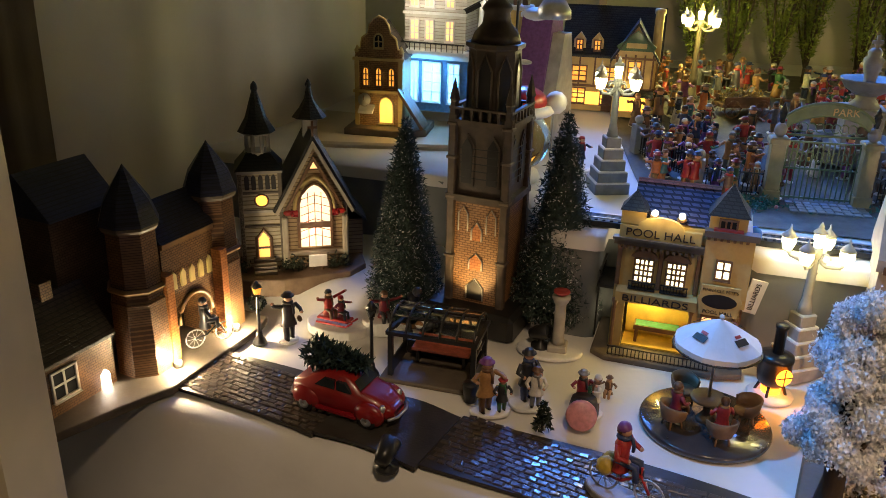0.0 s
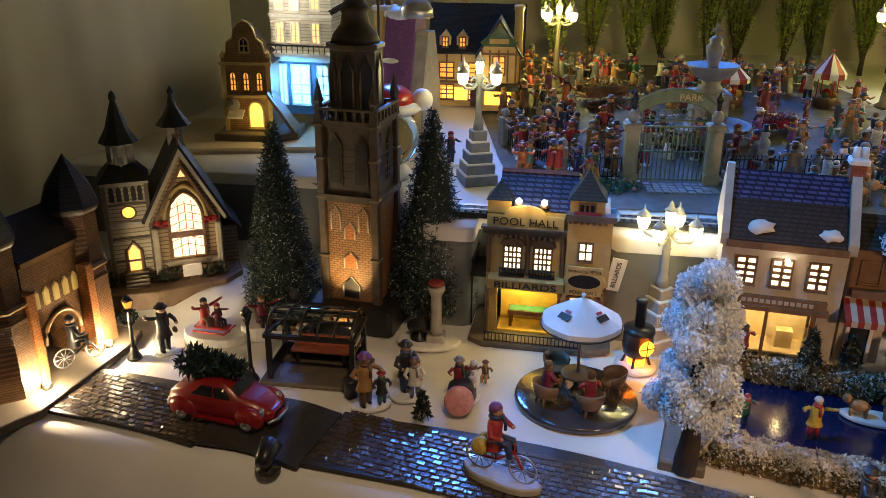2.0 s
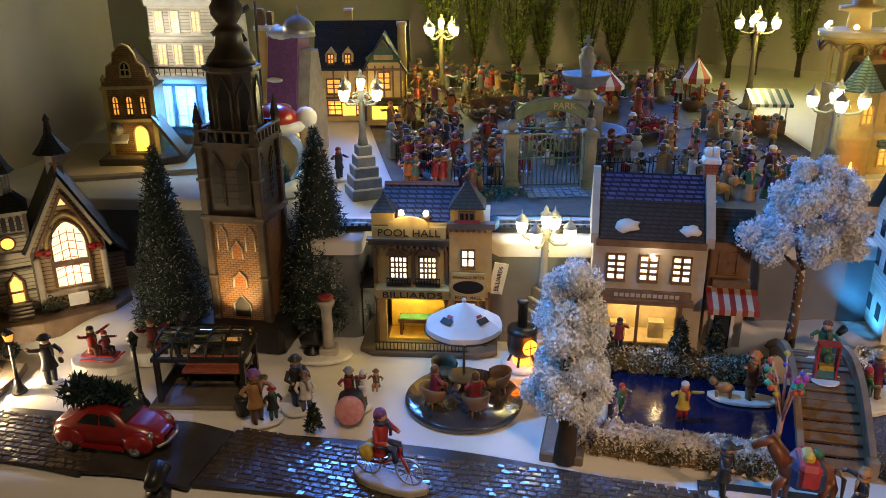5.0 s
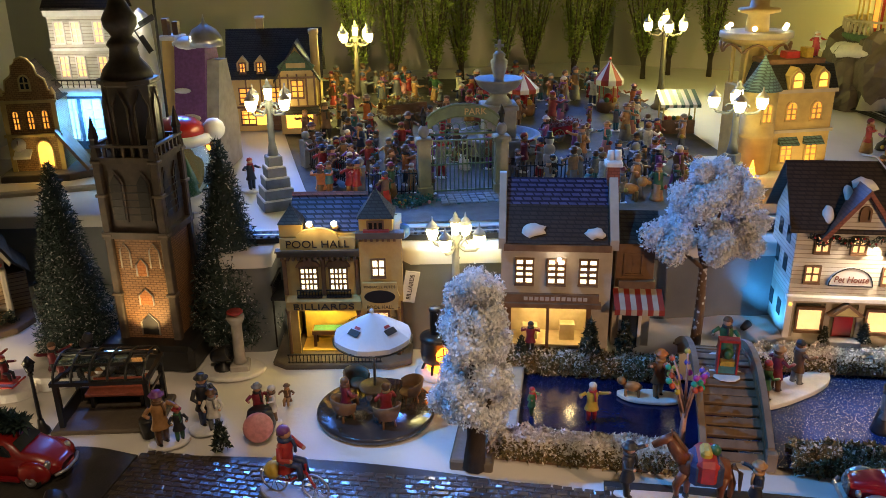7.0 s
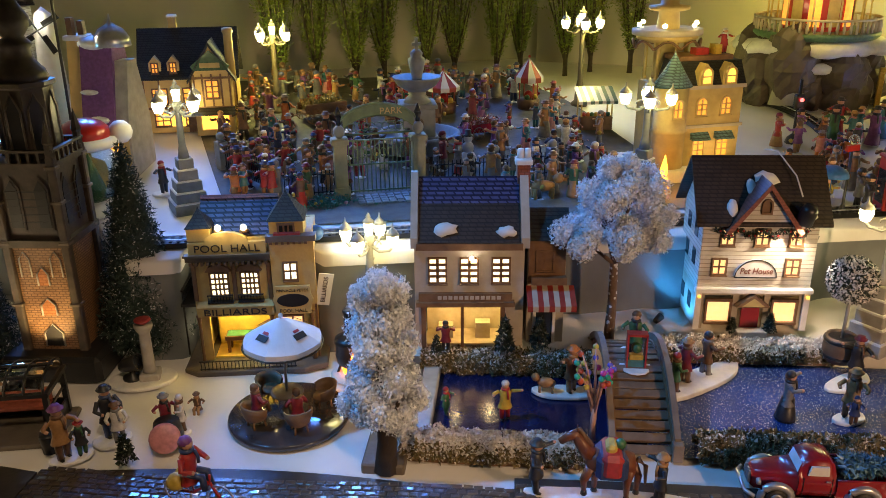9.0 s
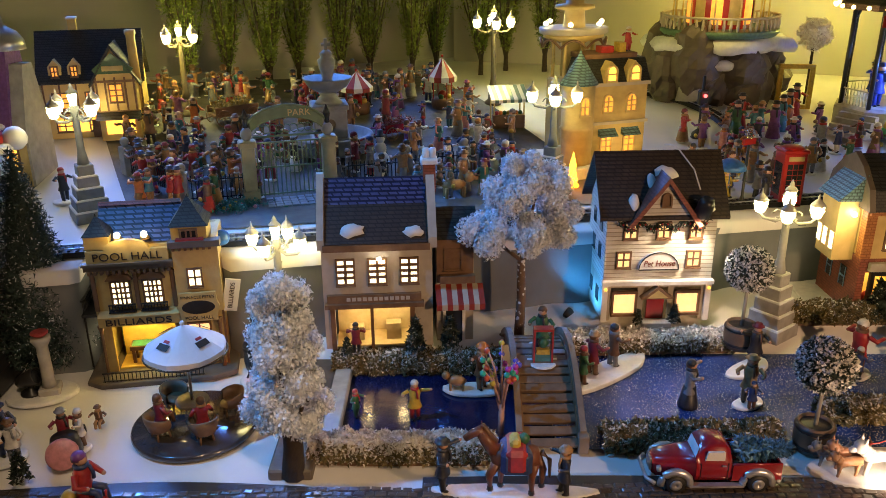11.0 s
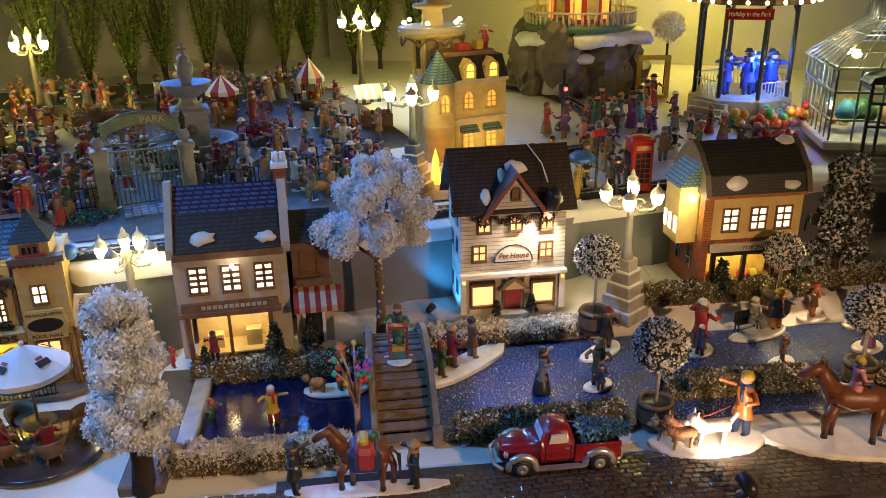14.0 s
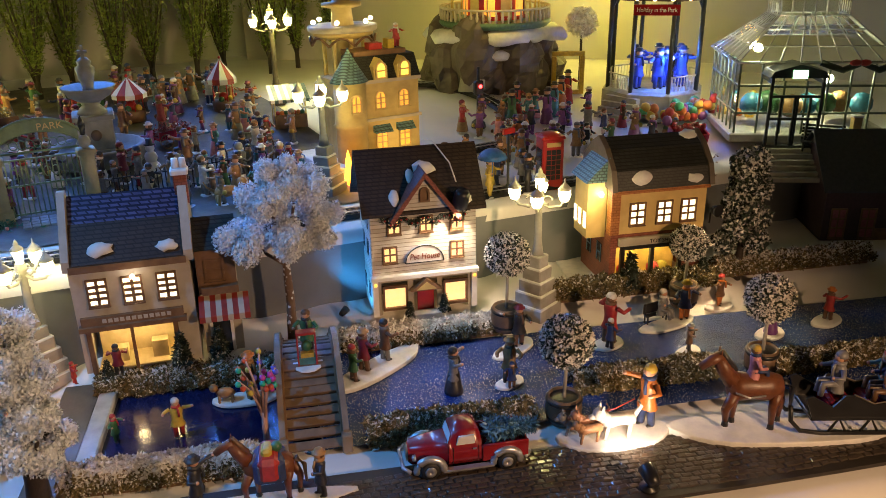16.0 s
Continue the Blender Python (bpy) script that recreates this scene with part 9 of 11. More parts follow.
def stall(m, stripe, label):
    t = thing("market_stall", label, "stall", m, "market stalls")
    for x in (-0.03, 0.03):
        for y in (-0.018, 0.018):
            part("pole", S(plaster_gold).tube([(x, y, 0), (x, y, 0.062)], 0.0016, 5), t)
    part("counter", S(wood_brown).slab(-0.032, 0.032, -0.02, -0.004, 0, 0.026, 0.001), t)
    for k in range(10):
        r = S(stripe if k % 2 else white_gloss)
        x = -0.038 + k * 0.0076
        r.add([(x, 0.024, 0.078), (x + 0.0076, 0.024, 0.078), (x + 0.0076, -0.03, 0.058), (x, -0.03, 0.058), (x + 0.0076, -0.03, 0.052), (x, -0.03, 0.052)], [(3, 2, 1, 0), (5, 4, 2, 3)])
        part("awning_stripe", r, t, "striped awning cloth")
    for k in range(7):
        part("produce", S([RED, ORANGE, GREEN, YEL][k % 4]).ball((-0.024 + k * 0.008, -0.012, 0.029), 0.005, 7), t)
    return t


stall(on_terrace(1.025, 1.3, -18), paint(0.05, 0.12, 0.12), "market stall with green striped awning")
stall(on_terrace(0.92, 1.1, 25) @ Matrix.Scale(0.55, 4), paint(0.02, 0.15, 0.5), "small blue and white striped deckchair stall")


# ---- houses on the terrace ----
def plain_house(m, W, D, E, R, wallmat, roofmat, label, glowmat, rows, cols, gable_front=False, timber=None, snowy=True):
    t = thing("village_house", label, "model house", m, "terrace houses")
    if gable_front:
        w = S(wallmat).prism([(0, 0), (W, 0), (W, E), (W / 2, R), (0, E)], 0, D)
        part("wall", w, t)
        for sx in (-1, 1):
            part("roof_slope", S(roofmat).prism([(W / 2, R), (W / 2 + sx * (W / 2 + 0.008), E - 0.01), (W / 2 + sx * (W / 2 + 0.008), E - 0.004), (W / 2, R + 0.007)], -0.008, D + 0.004), t)
    else:
        w = S(wallmat).box(0, W, 0, D, 0, E).prism_x([(0, E), (D / 2, R), (D, E)], 0, W)
        part("wall", w, t)
        part("roof", gable_roof(W, D, E - 0.004, R + 0.002, 0.008, 0.004, roofmat), t)
    for j in range(rows):
        for i in range(cols):
            window_at(t, W * (i + 0.5) / cols, E * (0.14 + 0.8 * j / rows), W * 0.34 / cols * 1.3, E * 0.5 / rows, glowmat, wood_brown, 2, 3, 0)
    if timber:
        b = S(timber)
        for i in range(cols * 2 + 1):
            x = W * i / (cols * 2)
            b.box(x - 0.0015, x + 0.0015, -0.0015, 0, E * 0.45, E)
        b.box(-0.002, W + 0.002, -0.002, 0, E * 0.43, E * 0.47).box(-0.002, W + 0.002, -0.002, 0, E - 0.004, E)
        part("timbering", b, t, "dark half-timbering")
    part("chimney", S(plaster_gold).box(W * 0.3, W * 0.3 + 0.014, D * 0.5, D * 0.5 + 0.014, R - 0.02, R + 0.025).use(snowpaint).slab(W * 0.3 - 0.002, W * 0.3 + 0.016, D * 0.5 - 0.002, D * 0.5 + 0.016, R + 0.025, R + 0.029, 0.001), t)
    part("door", S(wood_brown).box(W * 0.44, W * 0.58, -0.001, 0.0005, 0, E * 0.3), t)
    return t


# half-timbered tavern
TM = at(0.2, 1.56, 0.2, -12)
tv = plain_house(TM, 0.17, 0.1, 0.105, 0.185, plaster_yellow, slate_black, "half-timbered yellow tavern with dark roof", win_orange, 2, 3, False, wood_brown)
part("front_gable", S(plaster_yellow).prism([(0.095, 0.0), (0.165, 0.0), (0.165, 0.11), (0.13, 0.165), (0.095, 0.11)], -0.04, 0.04), tv, "yellow front gable")
gb = S(wood_brown)
for x in (0.098, 0.113, 0.13, 0.147, 0.162):
    gb.box(x - 0.0016, x + 0.0016, -0.0415, -0.04, 0.05, 0.115)
gb.box(0.094, 0.166, -0.042, -0.04, 0.05, 0.055).box(0.094, 0.166, -0.042, -0.04, 0.106, 0.11)
for sx in (-1, 1):
    part("gable_roof", S(slate_black).prism([(0.13, 0.166), (0.13 + sx * 0.044, 0.098), (0.13 + sx * 0.044, 0.104), (0.13, 0.173)], -0.046, 0.04), tv, "dark shingle gable roof")
for x in (0.025, 0.058):
    part("dormer", S(plaster_yellow).prism([(x - 0.011, 0.11), (x + 0.011, 0.11), (x + 0.011, 0.132), (x, 0.145), (x - 0.011, 0.132)], 0.0, 0.04), tv, "small yellow dormer")
    window_at(tv, x, 0.115, 0.009, 0.016, win_orange, wood_brown, 2, 2, -0.0005)
part("shop_canopy", S(slate_black).prism_x([(-0.064, 0.042), (-0.04, 0.054), (-0.04, 0.046)], 0.092, 0.168), tv, "dark shingle canopy")
part("gable_timbering", gb, tv)
window_at(tv, 0.13, 0.072, 0.02, 0.03, win_orange, wood_brown, 2, 3, -0.04)
part("tavern_sign", S(paint(0.05, 0.12, 0.05)).prism([(0.1, 0.122), (0.16, 0.122), (0.165, 0.13), (0.13, 0.158), (0.095, 0.13)], -0.046, -0.042).use(plaster_gold).box(0.112, 0.148, -0.0468, -0.046, 0.127, 0.136), tv, "green and gold tavern sign")
part("lower_window", S(win_gold).box(0.105, 0.155, -0.0412, -0.04, 0.012, 0.04), tv, "golden shop window")
part("lower_window", S(win_gold).box(0.02, 0.08, -0.0008, 0.0, 0.012, 0.036), tv, "golden shop window")
part("tall_chimney", S(plaster_yellow).lathe([(0.009, 0.1), (0.008, 0.185), (0.01, 0.188), (0.0095, 0.195)], (0.165, -0.02, 0), 8), tv, "pale yellow chimney")
bulb("tavern_bulb", TM @ Vector((0.1, -0.07, 0.06)), 0.06, (1.0, 0.75, 0.3), 0.01)
# crooked house with a purple roof
CM = at(0.078, 1.43, 0.16, -28)
ch = thing("crooked_house", "crooked yellow shop model with a steep purple roof", "model house", CM)
part("gable_wall", S(plaster_yellow).prism_x([(0.0, 0.0), (0.07, 0.0), (0.07, 0.12), (0.05, 0.235), (0.02, 0.235), (0.0, 0.12)], 0.0, 0.026), ch, "pale yellow wall with spots")
part("roof", S(paint(0.2, 0.08, 0.27, 0.6)).prism_x([(-0.018, 0.09), (0.012, 0.225), (0.055, 0.225), (0.075, 0.09)], 0.026, 0.082), ch, "steep purple roof")
part("roof_snow", S(snowpaint).ball((0.05, 0.03, 0.226), 0.026, 12, 0.5, 1.4, 1.0).ball((0.055, -0.014, 0.105), 0.014, 10, 0.5, 1.4, 0.8).ball((0.04, -0.004, 0.15), 0.012, 10, 0.4, 1.4, 0.6), ch, "snow on the roof")
part("shop_front", S(plaster_gold).box(0.02, 0.1, -0.012, 0.06, 0, 0.095), ch)
for x in (0.04, 0.075):
    window_at(ch, x, 0.03, 0.02, 0.045, win_gold, wood_brown, 2, 3, -0.012, arch=True)
part("right_gable", S(stone_pale).prism_x([(-0.01, 0.0), (0.07, 0.0), (0.07, 0.1), (0.045, 0.2), (0.015, 0.2), (-0.01, 0.1)], 0.082, 0.104), ch, "pale brick gable")
for z in (0.11, 0.15):
    part("round_window", S(win_orange).prism([(0.093 + 0.006 * math.cos(a), z + 0.008 * math.sin(a)) for a in np.linspace(0, 6.28, 14)[:-1]], -0.0125 + z * 0.14, -0.01 + z * 0.14), ch)
for k in range(11):
    sy, sz = 0.014 + 0.021 * (k % 3), 0.05 + 0.017 * k
    if sz < 0.13 or 0.022 < sy < 0.05:
        part("wall_spot", S(wood_brown).box(-0.0012, 0, sy - 0.003, sy + 0.003, sz - 0.004, sz + 0.004), ch, "brown stone spot")
part("chimney", S(wood_brown).box(0.002, 0.012, 0.022, 0.032, 0.236, 0.268).box(0.014, 0.024, 0.034, 0.044, 0.236, 0.262).use(snowpaint).slab(-0.003, 0.029, 0.012, 0.055, 0.232, 0.24, 0.002), ch, "brown chimney pots on snow")
part("dome_skylight", S(chrome).lathe([(0.03, 0.222), (0.029, 0.236), (0.02, 0.25), (0.008, 0.257), (0.003, 0.262), (0.0005, 0.275)], (0.075, 0.03, 0), 14), ch, "silver ribbed dome")
# tall orange-lit house on its box, blue-lit windmill shop behind
brick_gold = courses(mat("gold_brick", (0.42, 0.25, 0.1), 0.45, vary=0.4, scale=80, bump=0, dark=(0.22, 0.12, 0.05)), (0.5, 0.42, 0.32, 1), 0.007, 0.0034, 0.0005)


def gabled_town_house(m):
    t = thing("town_house", "golden brown brick town house with curved gable and lit windows", "model house", m, "terrace houses")
    W, D, E = 0.088, 0.075, 0.125
    part("wall", S(brick_gold).box(0, W, 0, D, 0, E), t, "golden brown brick wall")
    half = [(0.044, E), (0.044, E + 0.012), (0.034, E + 0.016), (0.031, E + 0.034), (0.02, E + 0.042), (0.017, E + 0.058), (0.009, E + 0.068), (0.0, E + 0.072)]
    poly = [(W / 2 - x, z) for x, z in half] + [(W / 2 + x, z) for x, z in reversed(half[:-1])]
    part("gable", S(brick_gold).prism(poly[::-1], 0, 0.008), t, "curved brick gable")
    part("gable_coping", S(plaster_gold).tube([(x, 0.003, z + 0.001) for x, z in poly], 0.0028, 6), t, "pale gable coping")
    part("roof", S(slate_brown).prism([(-0.004, E - 0.002), (W + 0.004, E - 0.002), (W / 2, E + 0.062)], 0.008, D + 0.004), t)
    for z in (0.062, E - 0.004):
        part("cornice", S(plaster_gold).box(-0.004, W + 0.004, -0.005, 0.0, z, z + 0.005), t)
    for x in (0.003, W - 0.003):
        part("pilaster", S(plaster_gold).box(x - 0.004, x + 0.004, -0.003, 0, 0, E), t)
        part("corner_urn", S(plaster_gold).lathe([(0.005, E), (0.003, E + 0.006), (0.006, E + 0.012), (0.001, E + 0.022)], (x, 0.004, 0), 8), t)
    for x in (0.02, 0.044, 0.068):
        window_at(t, x, 0.076, 0.009, 0.03, win_orange, wood_brown, 2, 3, -0.0005, arch=True)
    window_at(t, W / 2, E + 0.02, 0.014, 0.02, glass_dark, plaster_gold, 2, 2, -0.0005, arch=True)
    window_at(t, 0.058, 0.008, 0.024, 0.042, win_gold, plaster_gold, 1, 1, -0.0005, arch=True)
    part("shop_clock", S(stone_pale).lathe([(0.012, 0), (0.012, 0.004)], (0, 0, 0), 16).moved(pose(0.018, -0.006, 0.05, 90, 0, 0)).use(wood_brown).tube([(0.018, -0.012, 0.05), (0.018, -0.012, 0.058)], 0.0009, 4), t, "round pale shop clock")
    part("shop_awning", S(white_gloss).prism_x([(-0.018, 0.03), (0.0, 0.04), (0.0, 0.036), (-0.018, 0.026)], 0.008, 0.036), t, "white striped awning")
    part("porch_roof", S(wood_brown).prism([(0.084, 0.075), (0.132, 0.004), (0.128, 0.0), (0.084, 0.066)], -0.02, 0.03), t, "sloping brown porch roof")
    part("base", S(stone_grey).plate([(-0.015, -0.03), (0.1, -0.034), (0.135, -0.01), (0.135, D), (-0.015, D)], -0.012, 0.001), t, "dark plinth")
    return t


YM = at(-0.19, 1.488, 0.172, -8)
gabled_town_house(YM)
bulb("town_house_bulb", YM @ Vector((0.06, -0.03, 0.03)), 0.03, (1.0, 0.7, 0.25), 0.003)
BM = at(-0.105, 1.56, 0.19, -18)
bh = thing("corner_shop", "pale corner house model above a blue-lit shop front", "model house", BM, "terrace houses")
# the shop's blue light is put into the wall's base colour
blue_light_paint = paint(0.1, 0.2, 0.32)
part("shop_wall", S(blue_light_paint).box(0, 0.13, 0, 0.07, 0, 0.11), bh, "shop wall with blue light painted into its colour")
for x, w in ((0.02, 0.014), (0.056, 0.034), (0.1, 0.02)):
    window_at(bh, x, 0.02, w, 0.072, win_blue, white_gloss, 2, 4, -0.0005)
part("shop_fascia", S(white_gloss).slab(-0.004, 0.134, -0.008, 0.0, 0.1, 0.11, 0.001), bh)
part("balcony", S(white_gloss).slab(-0.014, 0.13, -0.03, 0.0, 0.111, 0.118, 0.001), bh, "snowy white balcony")
for k in range(14):
    part("baluster", S(black).tube([(-0.011 + k * 0.0105, -0.028, 0.118), (-0.011 + k * 0.0105, -0.028, 0.132)], 0.0009, 4), bh)
part("balcony_rail", S(black).tube([(-0.013, -0.028, 0.132), (0.128, -0.028, 0.132)], 0.0013, 5), bh)
part("upper_house", S(siding_white).box(0.0, 0.12, 0.0, 0.07, 0.118, 0.25), bh, "pale yellow upper house")
for x in (0.02, 0.05, 0.09):
    for z in (0.135, 0.195):
        window_at(bh, x, z, 0.014, 0.034, win_warm, white_gloss, 2, 3, -0.0005)
part("string_course", S(white_gloss).box(-0.003, 0.123, -0.004, 0.0, 0.18, 0.185).box(-0.003, 0.123, -0.006, 0.0, 0.24, 0.25), bh)
part("roof", gable_roof(0.12, 0.07, 0.25, 0.29, 0.006, 0.004, slate_brown), bh)
bulb("blue_shop_bulb", BM @ Vector((0.05, -0.035, 0.07)), 0.25, (0.1, 0.45, 1.0), 0.01)
bulb("mill_bulb", BM @ Vector((0.03, -0.06, 0.2)), 0.16, (1.0, 0.95, 0.75), 0.01)
bulb("mill_bulb", BM @ Vector((0.15, -0.02, 0.24)), 0.14, (1.0, 0.95, 0.75), 0.01)
sails = S(black)
for k in range(4):
    a = 0.5 + k * math.pi / 2
    c, q = math.cos(a), math.sin(a)
    sails.tube([(0, 0, 0), (0.045 * c, 0, 0.045 * q)], 0.0014, 5)
    sails.add([(0.012 * c, 0.0005, 0.012 * q), (0.044 * c, 0.0005, 0.044 * q), (0.044 * c - 0.009 * q, 0.0005, 0.044 * q + 0.009 * c), (0.012 * c - 0.009 * q, 0.0005, 0.012 * q + 0.009 * c)], [(0, 1, 2, 3)])
part("mill_sails", sails.moved(pose(0.16, -0.015, 0.215)), bh, "dark windmill sails")
part("mill_cap", S(white_gloss).lathe([(0.028, 0.0), (0.018, 0.22), (0.014, 0.24), (0.0005, 0.252)], (0.16, 0.016, 0), 12), bh, "white mill body")
s = S(cream).slab(-0.28, 0.02, 1.4, 1.68, -0.002, 0.16, 0.004)
single("cardboard_box", s, "plain beige box used as a plinth", "box")
s = S(black).tube([(0.085, 1.24, 0.15), (0.088, 1.25, 0.55), (0.08, 1.26, 0.9)], 0.0022, 6)
single("black_cable", s, "thin black cable hanging down behind the tower", "cable")
# snow globe with a Santa hat, little figures beside the lamp
sg = thing("snow_globe", "snow globe ornament topped with a red and white hat", "ornament", on_terrace(0.101, 1.235) @ Matrix.Scale(1.5, 4))
part("globe", S(white_gloss).lathe([(0.02, 0), (0.024, 0.004), (0.02, 0.012), (0.012, 0.016)], (0, 0, 0), 16).use(clear).ball((0, 0, 0.045), 0.032, 16), sg, "clear glass globe")
part("globe_tree", S(GREEN).lathe([(0.012, 0.016), (0.009, 0.03), (0.011, 0.03), (0.0005, 0.062)], (0, 0, 0), 8), sg, "tiny green tree")
part("hat", S(red_gloss).ball((0, 0, 0.085), 0.026, 14, 0.6).use(snowpaint).lathe([(0.03, 0.072), (0.034, 0.076), (0.03, 0.082)], (0, 0, 0), 18).ball((0.034, 0, 0.084), 0.012, 10), sg, "red hat with white brim")
figure("dark figurine carrying a red lantern box", on_terrace(0.205, 1.285), (0.02, 0.016), P(0, 0, 0.052, DARK, DARK, RED, 20, brim=False))
for x, y, c in ((0.245, 0.99, red_gloss), (0.385, 0.955, paint(0.02, 0.12, 0.45))):
    s = S(c).ball((0, 0, 0.012), 0.011, 12)
    single("bauble", s, "glossy round bauble lying on the shelf edge", "bauble", on_terrace(x, edge(x) + 0.03) @ pose(0, 0, 0.008), "baubles")


# ---- castle ----
def castle(m):
    t = thing("castle_house", "ochre castle model with teal turret and lit windows", "model castle", m)
    W, D = 0.125, 0.09
    part("wall", S(plaster_gold).box(0, W, 0, D, 0, 0.138), t, "ochre plaster wall")
    part("ledge", S(plaster).box(-0.003, W + 0.003, -0.004, 0, 0.066, 0.071).box(-0.003, W + 0.003, -0.004, 0, 0.132, 0.138), t)
    part("mansard", S(slate_black).prism_x([(-0.002, 0.138), (0.02, 0.175), (D - 0.02, 0.175), (D, 0.138)], 0.03, W + 0.003), t, "dark mansard roof")
    for x in (0.062, 0.1):
        window_at(t, x, 0.142, 0.013, 0.022, win_gold, plaster_gold, 1, 2, -0.006, arch=True, sill=False)
        part("dormer", S(plaster_gold).prism([(x - 0.011, 0.138), (x + 0.011, 0.138), (x + 0.011, 0.16), (x, 0.174), (x - 0.011, 0.16)], -0.005, 0.02), t)
        window_at(t, x, 0.088, 0.014, 0.026, win_orange, plaster_gold, 2, 3, 0, arch=True)
        window_at(t, x, 0.016, 0.016, 0.032, win_orange, plaster_gold, 2, 3, 0, arch=True)
        part("awning", S(slate_teal).prism_x([(-0.014, 0.046), (0, 0.058), (0, 0.046)], x - 0.014, x + 0.014), t, "teal awning")
    part("turret", S(plaster_gold).lathe([(0.024, 0), (0.024, 0.06), (0.027, 0.064), (0.024, 0.068), (0.024, 0.14)], (0.016, 0.006, 0), 14), t, "round ochre turret")
    part("turret_roof", S(slate_teal).lathe([(0.029, 0.138), (0.016, 0.162), (0.002, 0.19), (0.0005, 0.196)], (0.016, 0.006, 0), 14), t, "teal cone roof")
    window_at(t, 0.016, 0.09, 0.012, 0.026, win_orange, plaster_gold, 2, 2, -0.0185, arch=True)
    part("rear_tower", S(plaster_gold).lathe([(0.02, 0), (0.018, 0.196), (0.046, 0.205), (0.046, 0.212), (0.018, 0.214), (0.015, 0.25), (0.03, 0.254), (0.03, 0.26), (0.014, 0.262), (0.012, 0.29)], (0.045, 0.1, 0), 16), t, "slender round rear tower")
    for a in np.linspace(0, 6.2832, 9)[:-1]:
        part("tower_column", S(plaster_gold).lathe([(0.004, 0.13), (0.003, 0.136), (0.0025, 0.19), (0.0045, 0.2)], (0.045 + 0.032 * math.cos(a), 0.1 + 0.032 * math.sin(a), 0), 8), t, "slim ochre column")
        part("gallery_arch", S(wood_brown).tube([(0.045 + 0.05 * math.cos(b), 0.1 + 0.05 * math.sin(b), 0.19 + 0.014 * math.sin((b - a) / 0.7854 * math.pi)) for b in np.linspace(a, a + 0.7854, 7)], 0.0022, 5), t, "dark arched bracket")
    part("gallery", S(plaster).lathe([(0.052, 0.212), (0.053, 0.214), (0.053, 0.222), (0.05, 0.222)], (0.045, 0.1, 0), 20), t)
    for a in np.linspace(0, 6.28, 7)[:-1]:
        part("gallery_lamp", S(lamp_glow).ball((0.045 + 0.046 * math.cos(a), 0.1 + 0.046 * math.sin(a), 0.23), 0.004, 8), t, "glowing gallery lamp")
    part("roof_terrace", S(wood_brown).slab(0.03, 0.115, 0.02, 0.075, 0.176, 0.184, 0.001).use(RED).box(0.06, 0.08, 0.03, 0.05, 0.184, 0.195).use(YEL).box(0.09, 0.1, 0.03, 0.05, 0.184, 0.2), t)
    person(s := S(), 0.108, 0.04, 0.184, 0.04, RED, RED, WHITE, 0, brim=False)
    part("roof_figure", s, t, "small red figure")
    bulb("castle_bulb", m @ Vector((0.02, -0.03, 0.23)), 0.16, (1.0, 0.75, 0.22), 0.01)
    bulb("castle_bulb", m @ Vector((0.09, -0.045, 0.03)), 0.05, (1.0, 0.7, 0.25), 0.01)
    return t


CASTLE = at(1.0, 1.05, 0.174, -7)
single("castle_plinth", S(snowpaint).plate([(-0.045, -0.03), (0.165, -0.03), (0.17, 0.12), (-0.045, 0.12)], -0.026, 0.0), "snow-covered block under the castle", "plinth", CASTLE)
castle(CASTLE @ Matrix.Diagonal((1.2, 1.0, 1.0, 1)))
fr = thing("bonfire", "small glowing orange bonfire ornament", "bonfire", on_terrace(0.975, 0.99))
part("embers", S(fire).ball((0, 0, 0.006), 0.008, 8, 0.7), fr)
part("flames", S(glow("flame_orange", (1.0, 0.4, 0.03), 5.0)).lathe([(0.006, 0.004), (0.009, 0.014), (0.005, 0.03), (0.006, 0.04), (0.0005, 0.062)], (0, 0.006, 0), 8), fr, "orange flames")
bulb("bonfire_bulb", on_terrace(0.975, 0.99) @ Vector((0, -0.02, 0.03)), 0.06, (1.0, 0.42, 0.05), 0.008)


